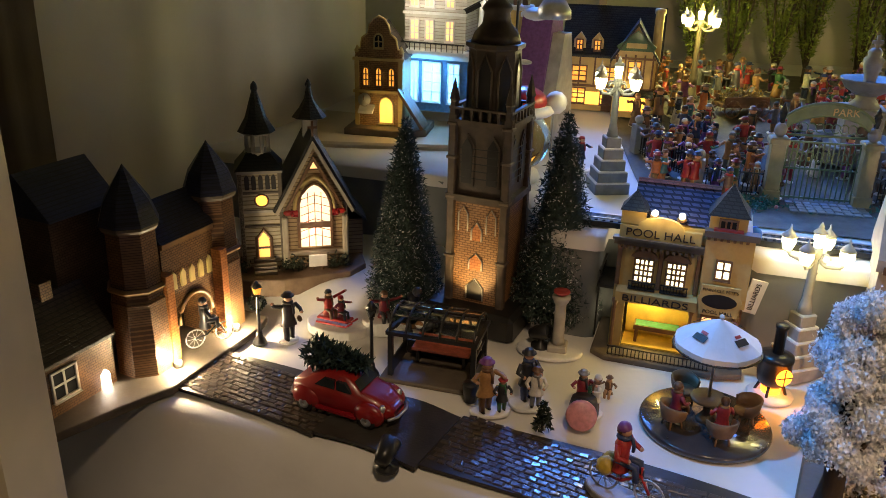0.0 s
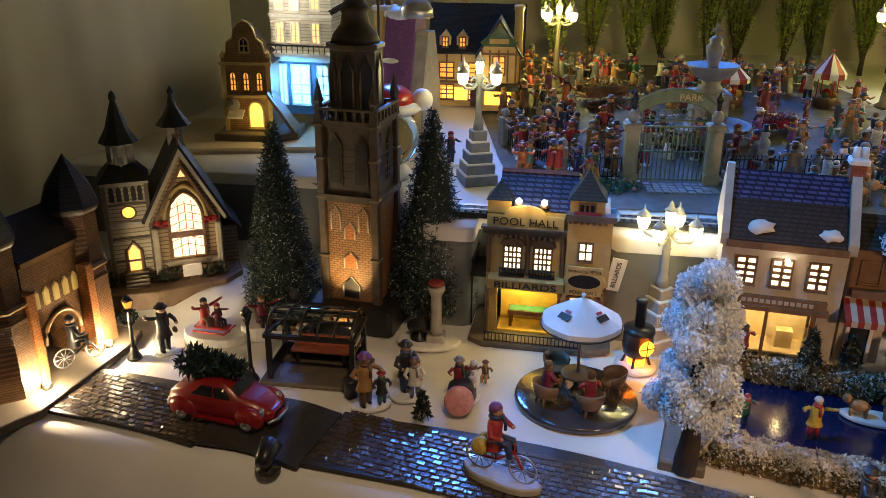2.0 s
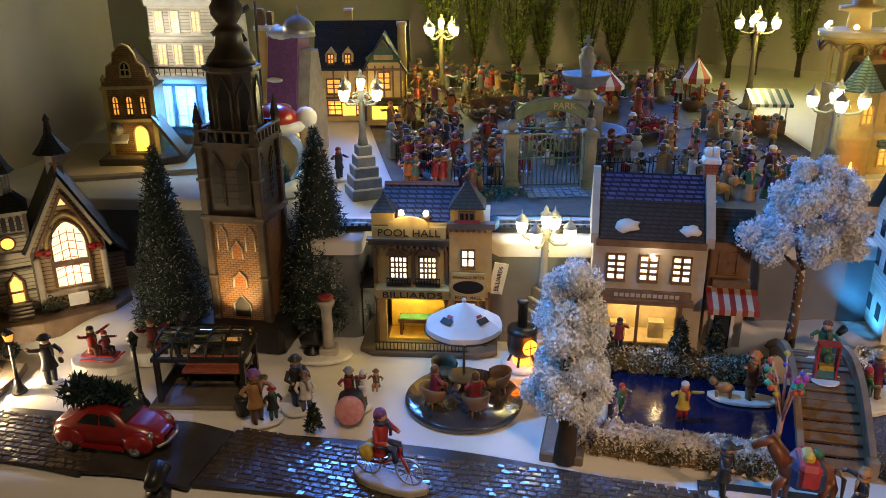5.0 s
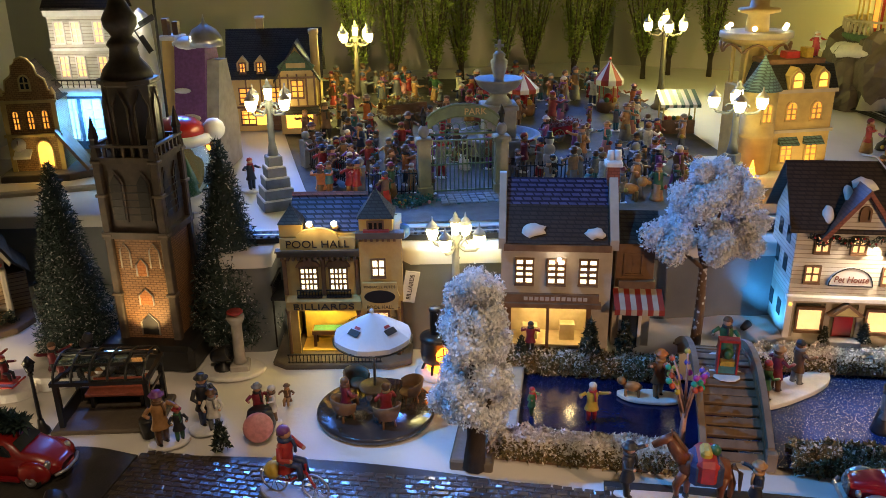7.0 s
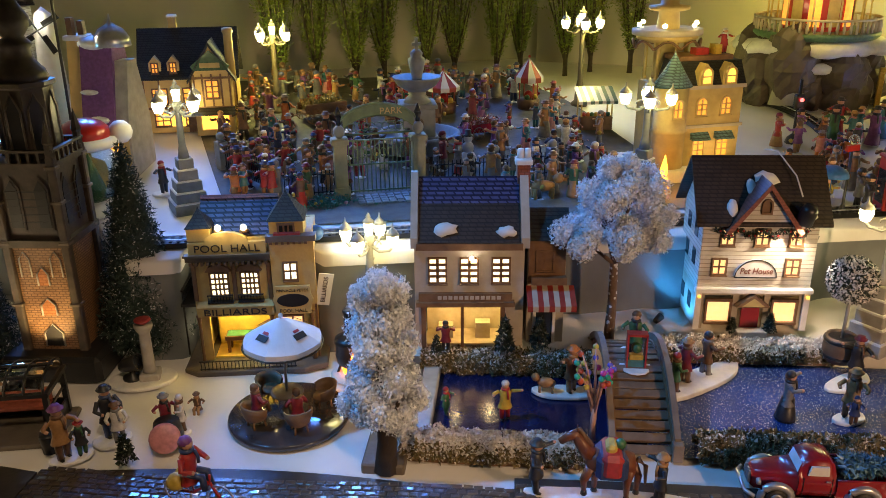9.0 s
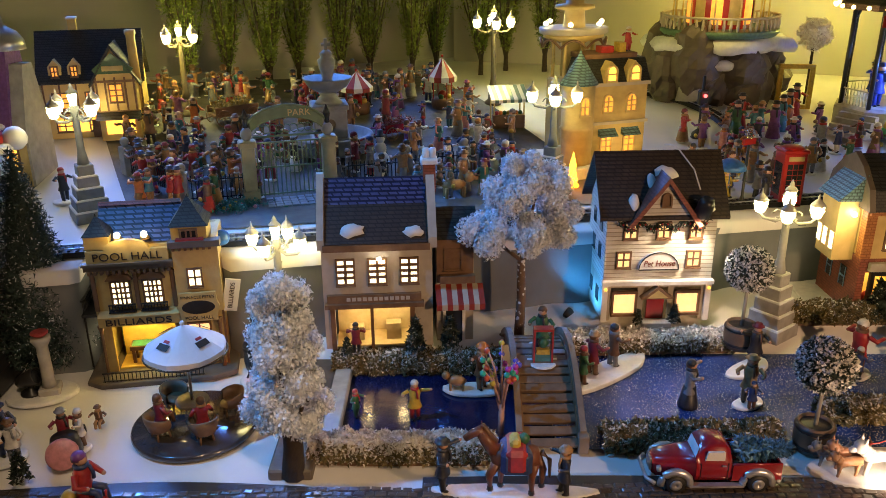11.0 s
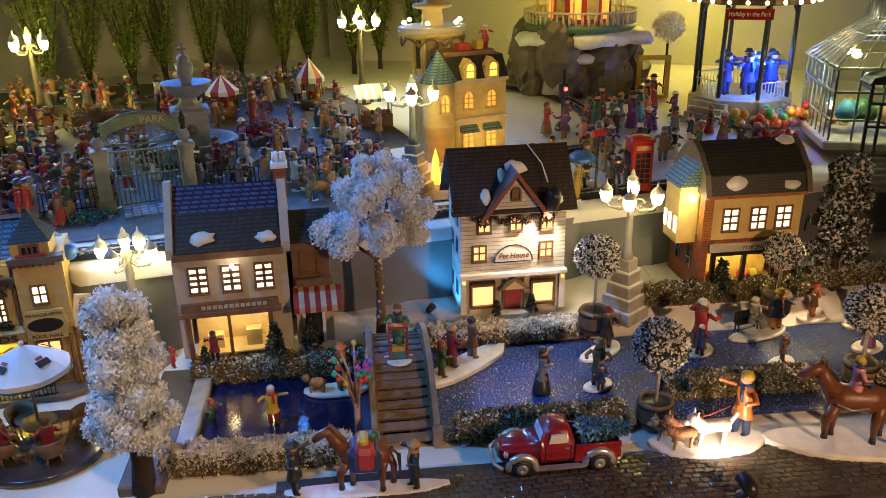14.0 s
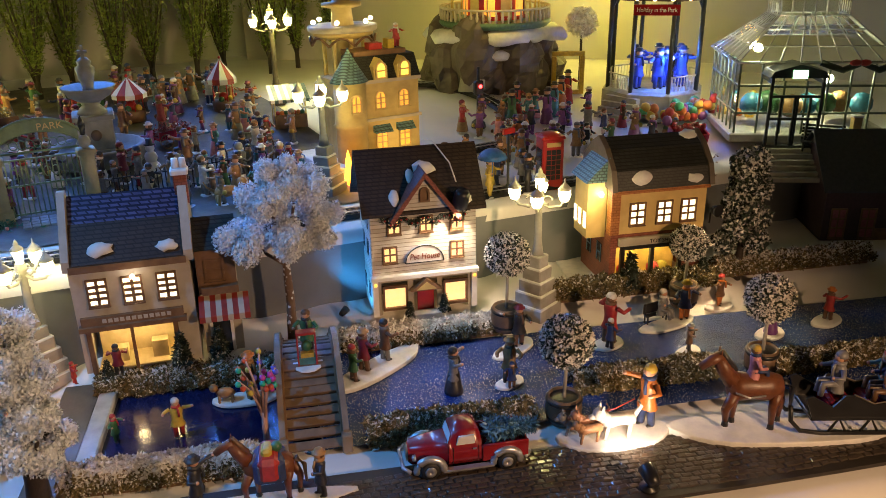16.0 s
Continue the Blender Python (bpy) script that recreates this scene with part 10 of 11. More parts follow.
# ---- carousel on the rocks ----
def rocks(m):
    s = S(stone_grey)
    rng = random.Random(51)
    for k in range(26):
        a = rng.uniform(0, 6.28)
        q = rng.uniform(0.3, 1.0)
        r = rng.uniform(0.035, 0.06)
        b = Shape().ball((0, 0, 0), r, 20, rng.uniform(0.9, 1.5))
        c = Vector((0.13 * q * math.cos(a), 0.085 * q * math.sin(a), rng.uniform(0.0, 0.085)))
        b.v = [tuple(c + Vector(p) * (1 + 0.3 * noise.noise(Vector(p) * 38 + c * 90) + 0.14 * noise.noise(Vector(p) * 110 + c * 50))) for p in b.v]
        s.add(b.v, b.f)
    t = thing("rock_hill", "grey rock hill with snow ledges", "rock", m)
    part("boulders", s, t, "grey boulders")
    f = S(snowpaint)
    n = 40
    ring = [0.15 + 0.014 * math.sin(k * 0.9) + 0.01 * math.sin(k * 2.3) for k in range(n)]
    vs = []
    for q, z in ((0.75, 0.1), (1.0, 0.102), (1.04, 0.112), (0.97, 0.126), (0.6, 0.131)):
        vs += [(ring[k] * q * math.cos(6.2832 * k / n), ring[k] * q * 0.85 * math.sin(6.2832 * k / n), z + 0.004 * math.sin(k * 1.7) * (z < 0.12)) for k in range(n)]
    f.add(vs, [(r * n + k, r * n + (k + 1) % n, r * n + n + (k + 1) % n, r * n + n + k) for r in range(4) for k in range(n)], True)
    f.ball((-0.02, -0.1, 0.075), 0.03, 10, 0.4, 1.4, 0.7)
    part("snow_ledge", f, t, "snow on the rocks")
    part("waterfall", S(mat("milky_water", (0.5, 0.5, 0.4), 0.2, vary=0.4, scale=40, bump=0.4)).lathe([(0.036, 0.0), (0.026, 0.05), (0.02, 0.1)], (-0.08, -0.08, 0), 12, True, 1.0, 0.5), t, "pale frozen waterfall")
    return t


rocks(on_terrace(1.56, 1.3, -20))
CM2 = on_terrace(1.56, 1.3, -20) @ pose(0, 0, 0.13)
ca = thing("carousel", "round carousel with cream balustrade and red panels", "carousel", CM2)
part("platform", S(paint(0.1, 0.2, 0.12)).lathe([(0.12, 0), (0.128, 0.008), (0.128, 0.014), (0.12, 0.016)], (0, 0, 0), 32), ca, "green and gold platform")
part("balustrade_rail", S(plaster).tube([(0.124 * math.cos(a), 0.124 * math.sin(a), 0.042) for a in np.linspace(0, 6.2832, 41)], 0.0028, 6), ca, "cream rail")
for k in range(56):
    a = 6.2832 * k / 56
    part("baluster", S(plaster).lathe([(0.0022, 0.016), (0.0036, 0.026), (0.0016, 0.042)], (0.124 * math.cos(a), 0.124 * math.sin(a), 0), 6), ca)
part("drum", S(red_gloss).lathe([(0.07, 0.016), (0.07, 0.11)], (0, 0, 0), 12, False), ca, "red mirrored drum")
for k in range(12):
    a = 30 * k
    part("drum_panel", S(win_orange if k % 2 else plaster_gold).box(-0.012, 0.012, -0.0705, -0.069, 0.025, 0.1).moved(pose(0, 0, 0, 0, 0, a)), ca, "lit gilded panel")
    q = radians(a)
    part("carousel_pole", S(plaster_gold).tube([(0.1 * math.cos(q), 0.1 * math.sin(q), 0.016), (0.1 * math.cos(q), 0.1 * math.sin(q), 0.12)], 0.002, 5), ca)
part("canopy", S(red_gloss).lathe([(0.135, 0.115), (0.135, 0.13), (0.06, 0.17), (0.0005, 0.19)], (0, 0, 0), 24), ca, "red canopy")
bulb("carousel_bulb", CM2 @ Vector((-0.06, -0.15, 0.1)), 0.22, (1.0, 0.78, 0.25), 0.01)


# ---- bandstand with blue band ----
def bandstand(m):
    t = thing("bandstand", "park bandstand with posts, lights and a blue-lit band", "bandstand", m)
    R = 0.1
    part("platform", S(stone_pale).lathe([(R + 0.012, 0), (R + 0.012, 0.05), (R, 0.056), (0.0005, 0.056)], (0, 0, 0), 8, False, turn=0.39), t, "pale octagonal platform")
    for k in range(8):
        a = k * math.pi / 4 + 0.39
        part("post", S(iron).tube([(R * math.cos(a), R * math.sin(a), 0.05), (R * math.cos(a), R * math.sin(a), 0.25)], 0.0045, 8), t, "dark green post")
        part("post_bracket", S(iron).tube([(R * math.cos(a), R * math.sin(a), 0.225), (R * 0.92 * math.cos(a), R * 0.92 * math.sin(a), 0.245)], 0.003, 5), t)
    rl = S(white_gloss)
    for k in range(8):
        a0, a1 = k * math.pi / 4 + 0.39, (k + 1) * math.pi / 4 + 0.39
        if k == 4:
            continue
        A, B = Vector((R * math.cos(a0), R * math.sin(a0), 0.088)), Vector((R * math.cos(a1), R * math.sin(a1), 0.088))
        rl.tube([A, B], 0.0018, 5)
        for j in range(1, 9):
            c = A.lerp(B, j / 9)
            rl.tube([c, c - Vector((0, 0, 0.032))], 0.0009, 4)
    part("railing", rl, t, "white railing")
    part("roof", S(slate_brown).lathe([(R + 0.03, 0.25), (R + 0.03, 0.262), (0.05, 0.3), (0.0005, 0.32)], (0, 0, 0), 8, False, turn=0.39), t, "octagonal roof")
    for k in range(24):
        a = k * 6.2832 / 24
        part("roof_bulb", S(glow("string_light", (1.0, 0.5, 0.18), 9.0) if k == 0 else bpy.data.materials["string_light"]).ball(((R + 0.034) * math.cos(a), (R + 0.034) * math.sin(a), 0.256), 0.0045, 6), t, "orange string light")
    part("sign_board", S(red_dark).slab(-0.055, 0.035, -R - 0.022, -R - 0.017, 0.222, 0.244, 0.001).moved(pose(0, 0, 0, 0, 0, -38)), t, "dark red sign board")
    words("lettering", "Holiday in the Park", 0.013, pose(0, 0, 0, 0, 0, -38) @ pose(-0.01, -R - 0.0225, 0.229), white_gloss, t, 0.0004, width=0.078)
    for k in range(4):
        part("step", S(stone_pale).box(-0.04, 0.04, -R - 0.014 - k * 0.012, -R - 0.002 - k * 0.012, 0, 0.044 - k * 0.011).moved(pose(0, 0, 0, 0, 0, -75)), t, "pale step")
    return t


BS = on_terrace(1.75, 0.99, -10)
bandstand(BS @ Matrix.Diagonal((1, 1, 0.955, 1)))
blue_coat = paint(0.03, 0.08, 0.5)
for k, (x, y, f) in enumerate(((-0.06, -0.02, 20), (-0.025, -0.045, -10), (0.005, -0.035, 10), (0.035, -0.05, 0), (-0.035, 0.02, 30), (0.02, 0.01, -20), (0.055, -0.02, -15))):
    single("bandsman_figurine", person(S(), 0, 0, 0, 0.082, blue_coat, blue_coat, NAVY, f - 25, arms=(0.2 + 0.1 * k, 0.5)), "brass band figurine in a blue coat on the bandstand", "figurine", BS @ pose(x, y, 0.0536), "brass band")
bulb("band_blue_bulb", BS @ Vector((-0.02, -0.075, 0.13)), 1.0, (0.05, 0.2, 1.0), 0.01)
bulb("band_warm_bulb", (1.85, 1.2, 0.4), 1.15, (1.0, 0.85, 0.16), 0.012)
bulb("band_warm_bulb", (1.64, 1.44, 0.42), 0.6, (1.0, 0.85, 0.16), 0.012)
fl = S()
rng = random.Random(61)
for k in range(60):
    fl.use([RED, paint(0.05, 0.35, 0.15), YEL, ORANGE, PURP][k % 5]).ball((rng.gauss(0, 0.032), rng.gauss(0, 0.012), 0.008 + abs(rng.gauss(0, 0.012))), 0.007, 7)
single("flower_display", fl, "bright red, green and yellow flower display", "flowers", BS @ pose(-0.03, -0.15, 0.004) @ Matrix.Scale(1.5, 4), kind="stuff")
bulb("flower_bulb", BS @ Vector((-0.03, -0.19, 0.06)), 0.06, (1.0, 0.6, 0.3), 0.008)


# ---- greenhouse ----
gh_frame = mat("grey_green_frame", (0.16, 0.2, 0.15), 0.4, vary=0.3, scale=60, bump=0.1)
def greenhouse(m):
    t = thing("greenhouse", "glass and iron greenhouse model with lit roof", "greenhouse", m)
    W, D, E = 0.22, 0.16, 0.115
    part("plinth", S(stone_pale).slab(-0.008, W + 0.008, -0.008, D + 0.008, 0, 0.012, 0.002), t)
    for k in range(8):
        x = W * k / 7
        part("front_mullion", S(gh_frame).box(x - 0.0013, x + 0.0013, -0.0013, 0.0013, 0.012, E), t)
        y = D * k / 7
        part("side_mullion", S(gh_frame).box(-0.0013, 0.0013, y - 0.0013, y + 0.0013, 0.012, E), t)
    for z in (0.04, 0.08, E - 0.002):
        part("transom", S(gh_frame).box(0, W, -0.0018, 0.0018, z, z + 0.003).box(-0.0018, 0.0018, 0, D, z, z + 0.003), t)
    g = S(clear)
    g.add([(0, 0, 0.012), (W, 0, 0.012), (W, 0, E), (0, 0, E)], [(0, 1, 2, 3)]).add([(0, D, 0.012), (0, 0, 0.012), (0, 0, E), (0, D, E)], [(0, 1, 2, 3)])
    part("wall_pane", g, t, "clear wall panes").visible_shadow = False
    a, b = 0.045, 0.175
    r = S(clear)
    base = [(-0.006, -0.006, E), (W + 0.006, -0.006, E), (W + 0.006, D + 0.006, E), (-0.006, D + 0.006, E)]
    top = [(0.06, 0.05, b), (W - 0.06, 0.05, b), (W - 0.06, D - 0.05, b), (0.06, D - 0.05, b)]
    r.add(base + top, [(i, (i + 1) % 4, 4 + (i + 1) % 4, 4 + i) for i in range(4)])
    up = [(x, y, b + 0.03) for x, y, _ in top]
    r.add(top + up + [(W / 2 - 0.03, D / 2, b + 0.06), (W / 2 + 0.03, D / 2, b + 0.06)], [(0, 1, 5, 4), (1, 2, 6, 5), (2, 3, 7, 6), (3, 0, 4, 7), (4, 5, 9, 8), (6, 7, 8, 9), (5, 6, 9), (7, 4, 8)])
    part("roof_pane", r, t, "clear sloping roof panes").visible_shadow = False
    f = S(chrome)
    for i in range(4):
        B0, B1, T0, T1 = [Vector(p) for p in (base[i], base[(i + 1) % 4], top[i], top[(i + 1) % 4])]
        for k in range(9):
            f.tube([B0.lerp(B1, k / 8), T0.lerp(T1, k / 8)], 0.0012, 4)
        for q in (0.0, 0.35, 0.7, 1.0):
            f.tube([B0.lerp(T0, q), B1.lerp(T1, q)], 0.0012, 4)
        U0, U1 = Vector(up[i]), Vector(up[(i + 1) % 4])
        f.tube([U0, U1], 0.0014, 4)
        for k in range(7):
            f.tube([T0.lerp(T1, k / 6), U0.lerp(U1, k / 6)], 0.001, 4)
    part("roof_frame", f, t, "silver roof bars")
    for x in (0.035, 0.105):
        part("porch_post", S(iron).box(x - 0.002, x + 0.002, -0.042, -0.038, 0.0, 0.1), t)
        part("porch_beam", S(iron).box(x - 0.002, x + 0.002, -0.038, 0.0, 0.092, 0.097), t)
    for z in (0.0, 0.04, 0.072):
        part("porch_rail", S(iron).box(0.037, 0.103, -0.042, -0.038, z, z + 0.0035), t)
    for x in (0.05, 0.069, 0.0725, 0.09):
        part("door_stile", S(iron).box(x - 0.0014, x + 0.0014, -0.0424, -0.0376, 0.0, 0.075), t)
    part("porch_pediment", S(iron).prism([(0.03, 0.1), (0.11, 0.1), (0.105, 0.109), (0.07, 0.119), (0.035, 0.109)], -0.044, 0.0), t, "dark green porch roof")
    part("door_glass", S(clear).add([(0.035, -0.0395, 0.004), (0.105, -0.0395, 0.004), (0.105, -0.0395, 0.096), (0.035, -0.0395, 0.096)], [(0, 1, 2, 3)]), t).visible_shadow = False
    part("porch_lamp", S(glow("porch_green", (0.5, 1.0, 0.6), 4.0)).box(0.06, 0.08, -0.0455, -0.044, 0.1, 0.111), t, "green glowing lamp")
    part("garland_swag", S(topi_leaf).tube([(0.11, -0.004, 0.115), (0.14, -0.008, 0.105), (0.165, -0.006, 0.115), (0.19, -0.008, 0.105), (0.215, -0.006, 0.114)], 0.005, 6), t, "dark green garland")
    part("bow", S(red_gloss).ball((0.155, -0.012, 0.116), 0.007, 8, 0.7, 1.3, 0.6).ball((0.168, -0.012, 0.116), 0.007, 8, 0.7, 1.3, 0.6), t, "red bow")
    for k in range(6):
        part("step", S(stone_pale).box(0.03 - k * 0.002, 0.11 + k * 0.002, -0.05 - k * 0.009, -0.042 - k * 0.009, -0.006 * k - 0.006, -0.006 * k), t, "pale step")
    for k in range(7):
        part("indoor_plant", S([paint(0.05, 0.25, 0.4), GREEN, TAN_][k % 3]).ball((0.035 + k * 0.027, 0.06 + 0.02 * (k % 2), 0.045), 0.018, 8), t)
    bulb("greenhouse_bulb", m @ Vector((0.03, 0.035, 0.128)), 0.6, (1.0, 1.0, 0.6), 0.008)
    bulb("greenhouse_bulb", m @ Vector((0.15, 0.08, 0.08)), 0.5, (1.0, 1.0, 0.6), 0.008)
    return t


greenhouse(at(1.632, 0.701, 0.175, -42) @ Matrix.Scale(1.25, 4))


def photo_frame(m):
    t = thing("photo_frame", "yellow standing picture frame booth on the terrace", "frame stand", m)
    for x in (-0.032, 0.032):
        part("upright", S(YEL).slab(x - 0.005, x + 0.005, -0.005, 0.005, 0, 0.085, 0.001), t)
    part("lintel", S(YEL).slab(-0.037, 0.037, -0.005, 0.005, 0.0855, 0.095, 0.001), t)
    part("threshold", S(YEL).slab(-0.0265, 0.0265, -0.005, 0.005, 0, 0.008, 0.001), t)
    return t


photo_frame(on_terrace(1.65, 1.15, -35))


def red_crate(m):
    t = thing("flower_cart", "tilted dark red wooden cart filled with red flowers", "cart", m)
    part("tray", S(red_dark).slab(-0.034, 0.034, -0.02, 0.02, 0, 0.006, 0.001).box(-0.034, 0.034, -0.02, -0.017, 0.006, 0.022).box(-0.034, 0.034, 0.017, 0.02, 0.006, 0.022).box(-0.034, -0.031, -0.017, 0.017, 0.006, 0.022).box(0.031, 0.034, -0.017, 0.017, 0.006, 0.022).moved(pose(0, 0, 0.012, 18, 0, 0)), t, "dark red slatted tray")
    for x in (-0.012, 0.012):
        part("tray_slat", S(RED).box(x - 0.002, x + 0.002, -0.0215, -0.02, 0.001, 0.022).moved(pose(0, 0, 0.012, 18, 0, 0)), t)
    g = random.Random(77)
    q = S(red_dark)
    for k in range(40):
        q.ball((g.uniform(-0.028, 0.028), g.uniform(-0.014, 0.014), 0.032 + g.uniform(0, 0.008)), 0.006, 6)
    part("blossom_heap", q, t, "heap of dark red blossoms")
    for x in (-0.036, 0.036):
        part("wheel", S(wood_brown).lathe([(0.014, -0.002), (0.014, 0.002), (0.0005, 0.002), (0.0005, -0.002)], (0, 0, 0), 14).moved(pose(x, 0, 0.014, 0, 90, 0)), t, "brown wooden wheel")
    return t


red_crate(on_terrace(1.615, 0.79, -30))


# ---- phone box and other small park things ----
pb = thing("phone_box", "red telephone box model", "phone box", on_terrace(1.225, 0.772, -24))
part("body", S(red_gloss).slab(-0.018, 0.018, -0.018, 0.018, 0, 0.085, 0.002), pb, "red body")
part("dome", S(red_gloss).slab(-0.02, 0.02, -0.02, 0.02, 0.085, 0.09, 0.002).ball((0, 0, 0.088), 0.02, 12, 0.35), pb)
part("glazing", S(glass_dark).box(-0.012, 0.012, -0.0188, -0.018, 0.018, 0.068).box(-0.0188, -0.018, -0.012, 0.012, 0.018, 0.068), pb, "dark small panes")
gb = S(red_gloss)
for k in range(1, 6):
    gb.box(-0.012, 0.012, -0.0194, -0.0188, 0.018 + k * 0.0083 - 0.0005, 0.018 + k * 0.0083 + 0.0005)
for x in (-0.004, 0.004):
    gb.box(x - 0.0004, x + 0.0004, -0.0194, -0.0188, 0.018, 0.068)
part("glazing_bars", gb, pb)
part("sign", S(plaster_gold).box(-0.012, 0.012, -0.0192, -0.0182, 0.073, 0.08), pb, "pale sign strip")
ss = thing("signal_lamp", "tall lamp post with red sign and glass globe", "street lamp", on_terrace(1.15, 0.79))
part("post", S(iron).lathe([(0.006, 0), (0.005, 0.01), (0.0022, 0.018), (0.002, 0.1)], (0, 0, 0), 8), ss)
part("sign", S(red_gloss).slab(-0.012, 0.012, -0.003, 0.003, 0.1, 0.109, 0.001), ss, "red sign")
part("globe", S(clear).ball((0, 0, 0.117), 0.008, 10), ss, "clear globe")
figure("figurine in yellow raincoat under a blue umbrella", on_terrace(1.112, 0.79), (0.012, 0.01), P(0, 0, 0.06, YEL, YEL, YEL, 20, brim=False))
um = S(paint(0.03, 0.13, 0.4)).lathe([(0.024, 0.0), (0.02, 0.008), (0.01, 0.014), (0.0005, 0.016)], (0, 0, 0), 10)
um.tube([(0, 0, 0.014), (0, 0, -0.03)], 0.0008, 4)
single("umbrella", um, "open blue umbrella held by a figurine", "umbrella", on_terrace(1.112, 0.79) @ pose(-0.006, -0.012, 0.07))
for x, y, c in ((1.175, 0.77, DARK), (1.19, 0.8, GREY), (1.16, 0.83, NAVY)):
    figure("chimney sweep figurine in striped dark clothes", on_terrace(x, y, 30), (0.012, 0.01), P(0, 0, 0.06, c, DARK, DARK, 10))
for x, y, c in ((1.45, 1.1, RED), (1.41, 1.07, GREEN), (1.52, 1.06, TEAL), (1.56, 1.08, ORANGE), (1.6, 1.1, RED), (1.48, 1.04, PURP)):
    figure("painted park visitor figurine near the carousel", on_terrace(x, y, 200 * x), (0.012, 0.01), P(0, 0, 0.07, c, c, DARK, 10, skirt=True))
sig = thing("railway_signal", "black railway signal with a red light", "signal", on_terrace(1.349, 1.104) @ Matrix.Scale(1.35, 4))
part("post", S(black).lathe([(0.012, 0), (0.01, 0.008), (0.003, 0.014), (0.0022, 0.09)], (0, 0, 0), 8), sig)
part("signal_head", S(black).slab(-0.008, 0.008, -0.004, 0.004, 0.05, 0.07, 0.002), sig)
part("red_light", S(glow("signal_red", (1.0, 0.03, 0.03), 12.0)).ball((0, -0.005, 0.062), 0.0028, 8), sig, "glowing red light")
bt = thing("bare_tree", "small bare tree with white flower puff crown", "tree", on_terrace(1.7, 1.16))
part("trunk", S(bark).tube([(0, 0, 0), (0, 0, 0.12)], 0.004, 6, 0.003), bt)
s = S(hedge_snow)
rng = random.Random(71)
leaves(s, clump_points(rng, [((0, 0, 0.15), 0.035)], 900), 0.008, rng, 0.3)
part("crown", s, bt)
# bench, red roofed sign and the dark station house at the right end
pk = thing("park_bench", "dark green slatted park bench", "bench", at(1.69, 0.56, 0.172, -60))
for k in range(5):
    part("back_slat", S(iron).box(-0.035, 0.035, 0.012, 0.014, 0.018 + k * 0.006, 0.022 + k * 0.006), pk)
for k in range(3):
    part("seat_slat", S(iron).box(-0.035, 0.035, -0.01 + k * 0.007, -0.005 + k * 0.007, 0.016, 0.018), pk)
for x in (-0.03, 0.03):
    part("leg", S(iron).tube([(x, -0.008, 0.016), (x, -0.009, 0)], 0.002, 5).tube([(x, 0.012, 0.045), (x, 0.013, 0)], 0.002, 5), pk)
rs = thing("notice_sign", "red painted notice board leaning among shrubs", "sign", on_terrace(1.44, 0.72, -30))
part("board", S(red_dark).prism([(-0.035, 0.0), (0.035, 0.0), (0.035, 0.04), (0.02, 0.052), (-0.035, 0.045)], -0.003, 0.003).moved(pose(0, 0, 0.006, -35, 0, 0)), rs, "red board")
part("writing_bars", S(white_gloss).box(-0.02, 0.018, -0.0036, -0.003, 0.03, 0.034).box(-0.018, 0.02, -0.0036, -0.003, 0.02, 0.024).box(-0.018, 0.012, -0.0036, -0.003, 0.011, 0.014).moved(pose(0, 0, 0.006, -35, 0, 0)), rs, "pale unreadable lines")
rng = random.Random(81)
s = S(paint(0.2, 0.08, 0.03))
leaves(s, [((rng.gauss(0, 0.04), rng.gauss(0, 0.03), abs(rng.gauss(0.01, 0.01))), (0, 0, 1)) for _ in range(900)], 0.01, rng)
single("autumn_shrubs", s, "low russet shrubs beside the steps", "plants", on_terrace(1.43, 0.7), kind="stuff")
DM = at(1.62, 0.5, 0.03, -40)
# the shade at this end is put into the near-black wall and roof paint
dh = plain_house(DM, 0.2, 0.16, 0.1, 0.18, paint(0.06, 0.035, 0.04), paint(0.05, 0.06, 0.08), "station house with shade painted into its near-black brick and grey roof", paint(0.3, 0.1, 0.12), 1, 4)


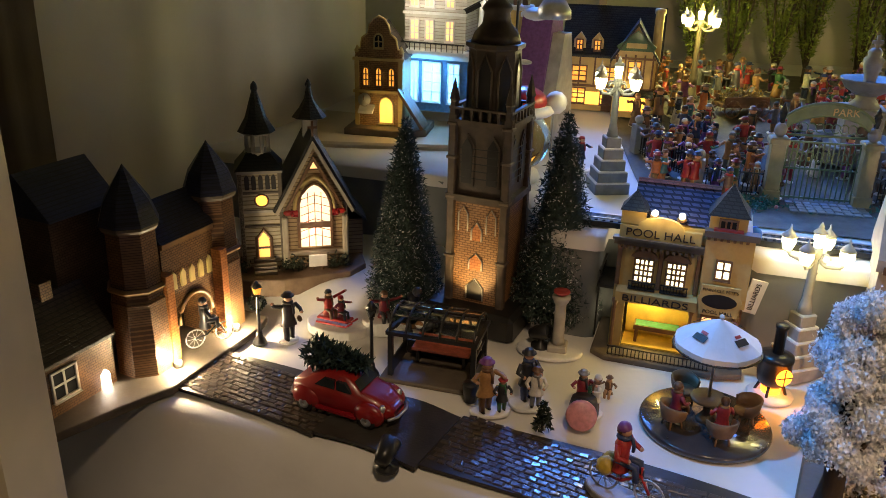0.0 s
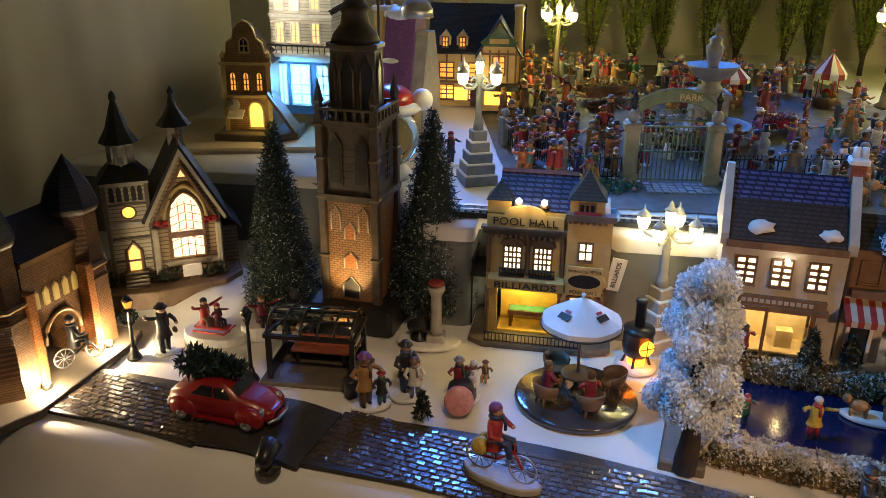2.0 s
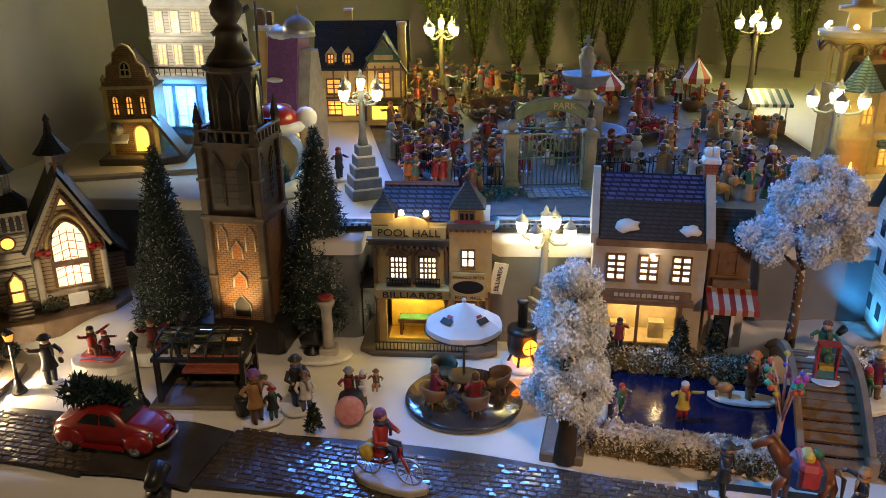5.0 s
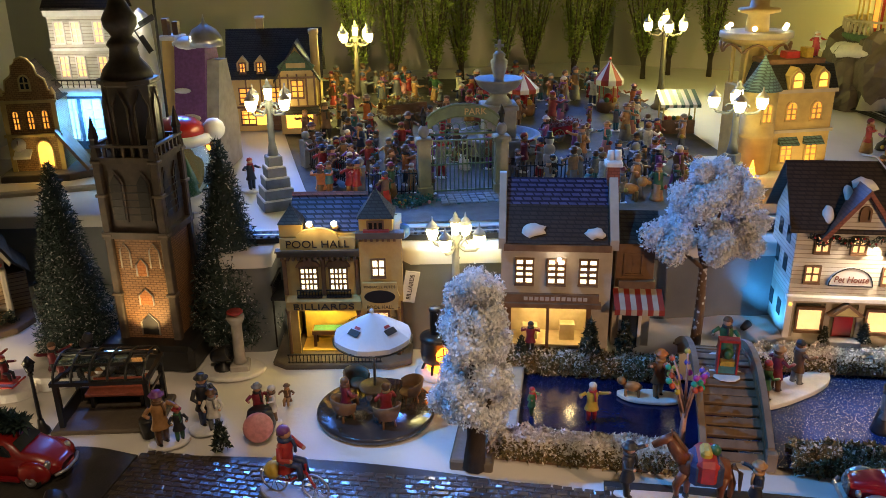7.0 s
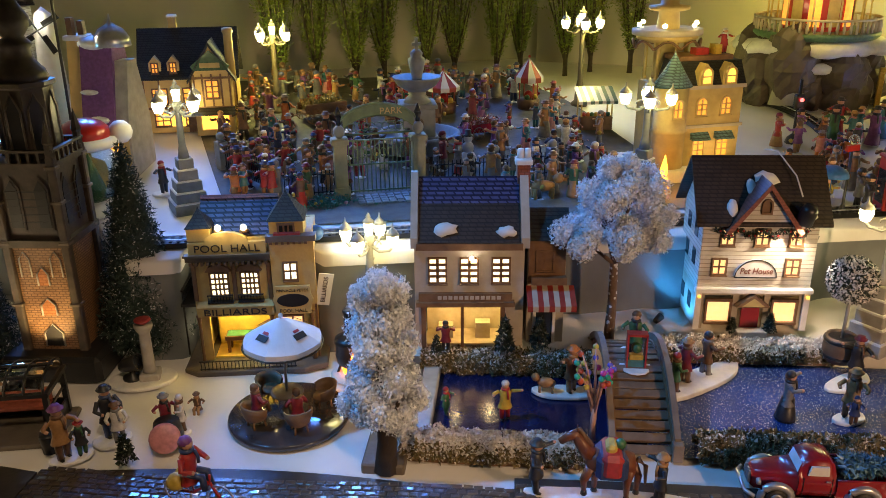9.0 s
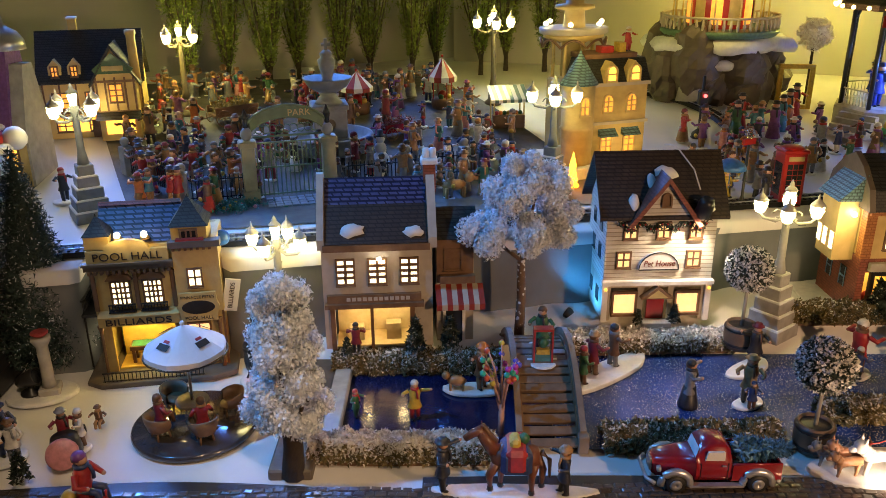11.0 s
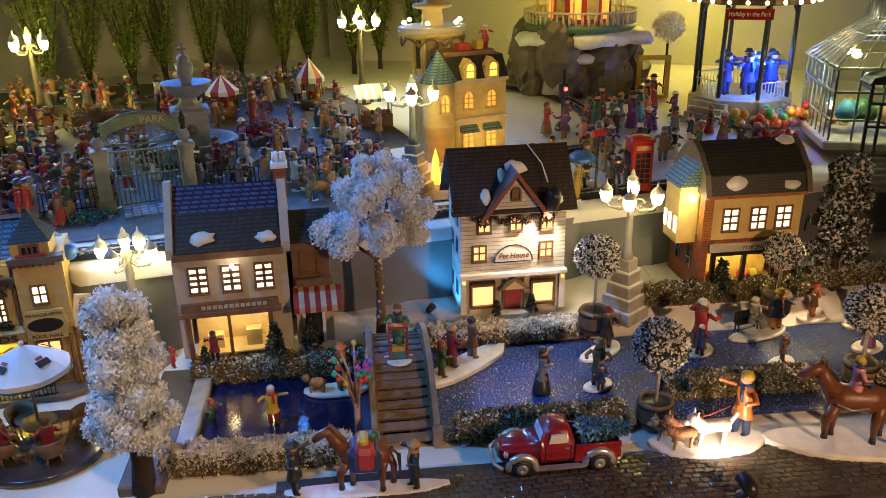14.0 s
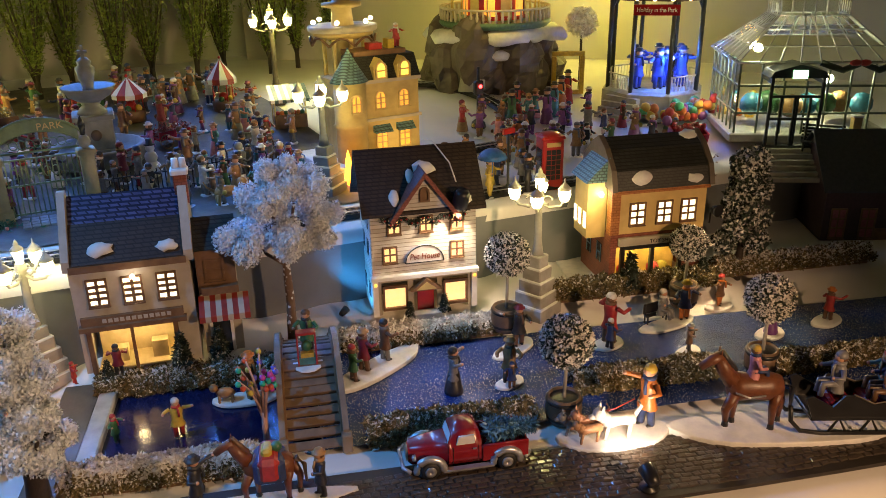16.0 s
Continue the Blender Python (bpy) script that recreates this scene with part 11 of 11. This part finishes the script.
# ---- cobblestones of the road mats, each its own stone near the camera ----
def cobble_mesh(rng, w, d, h):
    s = S(cobble_mat)
    e = 0.0011
    j = [rng.uniform(-0.0007, 0.0007) for _ in range(8)]
    lo = [(-w + j[0], -d + j[1], 0), (w + j[2], -d + j[3], 0), (w + j[4], d + j[5], 0), (-w + j[6], d + j[7], 0)]
    mid = [(x, y, h * 0.6) for x, y, _ in lo]
    hi = [(x - math.copysign(e, x), y - math.copysign(e, y), h) for x, y, _ in lo]
    s.add(lo + mid + hi, [(0, 1, 5, 4), (1, 2, 6, 5), (2, 3, 7, 6), (3, 0, 4, 7), (4, 5, 9, 8), (5, 6, 10, 9), (6, 7, 11, 10), (7, 4, 8, 11), (8, 9, 10, 11)])
    return s


cobble_mat = mat("cobble_stone", (0.075, 0.058, 0.046), 0.28, vary=0.4, scale=60, bump=0.25, bscale=400, dark=(0.035, 0.027, 0.022), coat=0.35)
crng = random.Random(90)
KINDS = [cobble_mesh(crng, crng.uniform(0.0042, 0.0058), 0.0033, crng.uniform(0.0014, 0.002)) for _ in range(10)]
KIND_MESH = [k.mesh("cobble") for k in KINDS]


def pave(road, u0, u1, v0, v1, singles):
    rest = S(cobble_mat)
    n = 0
    rows_ = int((v1 - v0) / 0.0076)
    for r in range(rows_):
        v = v0 + (r + 0.5) * (v1 - v0) / rows_
        u = u0 + 0.006 + (0.0055 if r % 2 else 0)
        while u < u1 - 0.006:
            i = crng.randrange(10)
            x, y = uv(u + crng.uniform(-0.0008, 0.0008), v + crng.uniform(-0.0006, 0.0006) + 0.004 * math.sin(u * 14))
            m = pose(x, y, road["top"], crng.uniform(-4, 4), crng.uniform(-4, 4), -26 + crng.uniform(-9, 9))
            if singles[0] < u < singles[1] and n < 290:
                n += 1
                o = new("cobble", KIND_MESH[i])
                o.matrix_world = m
                o.parent = road
            else:
                k = KINDS[i]
                rest.add([m @ Vector(p) for p in k.v], k.f)
            u += 0.0112
    o = part("cobble_field", rest, road)
    o["kind"] = "stuff"


for road, u0, u1, v0, v1, singles in ROADS:
    pave(road, u0, u1, v0, v1, singles)
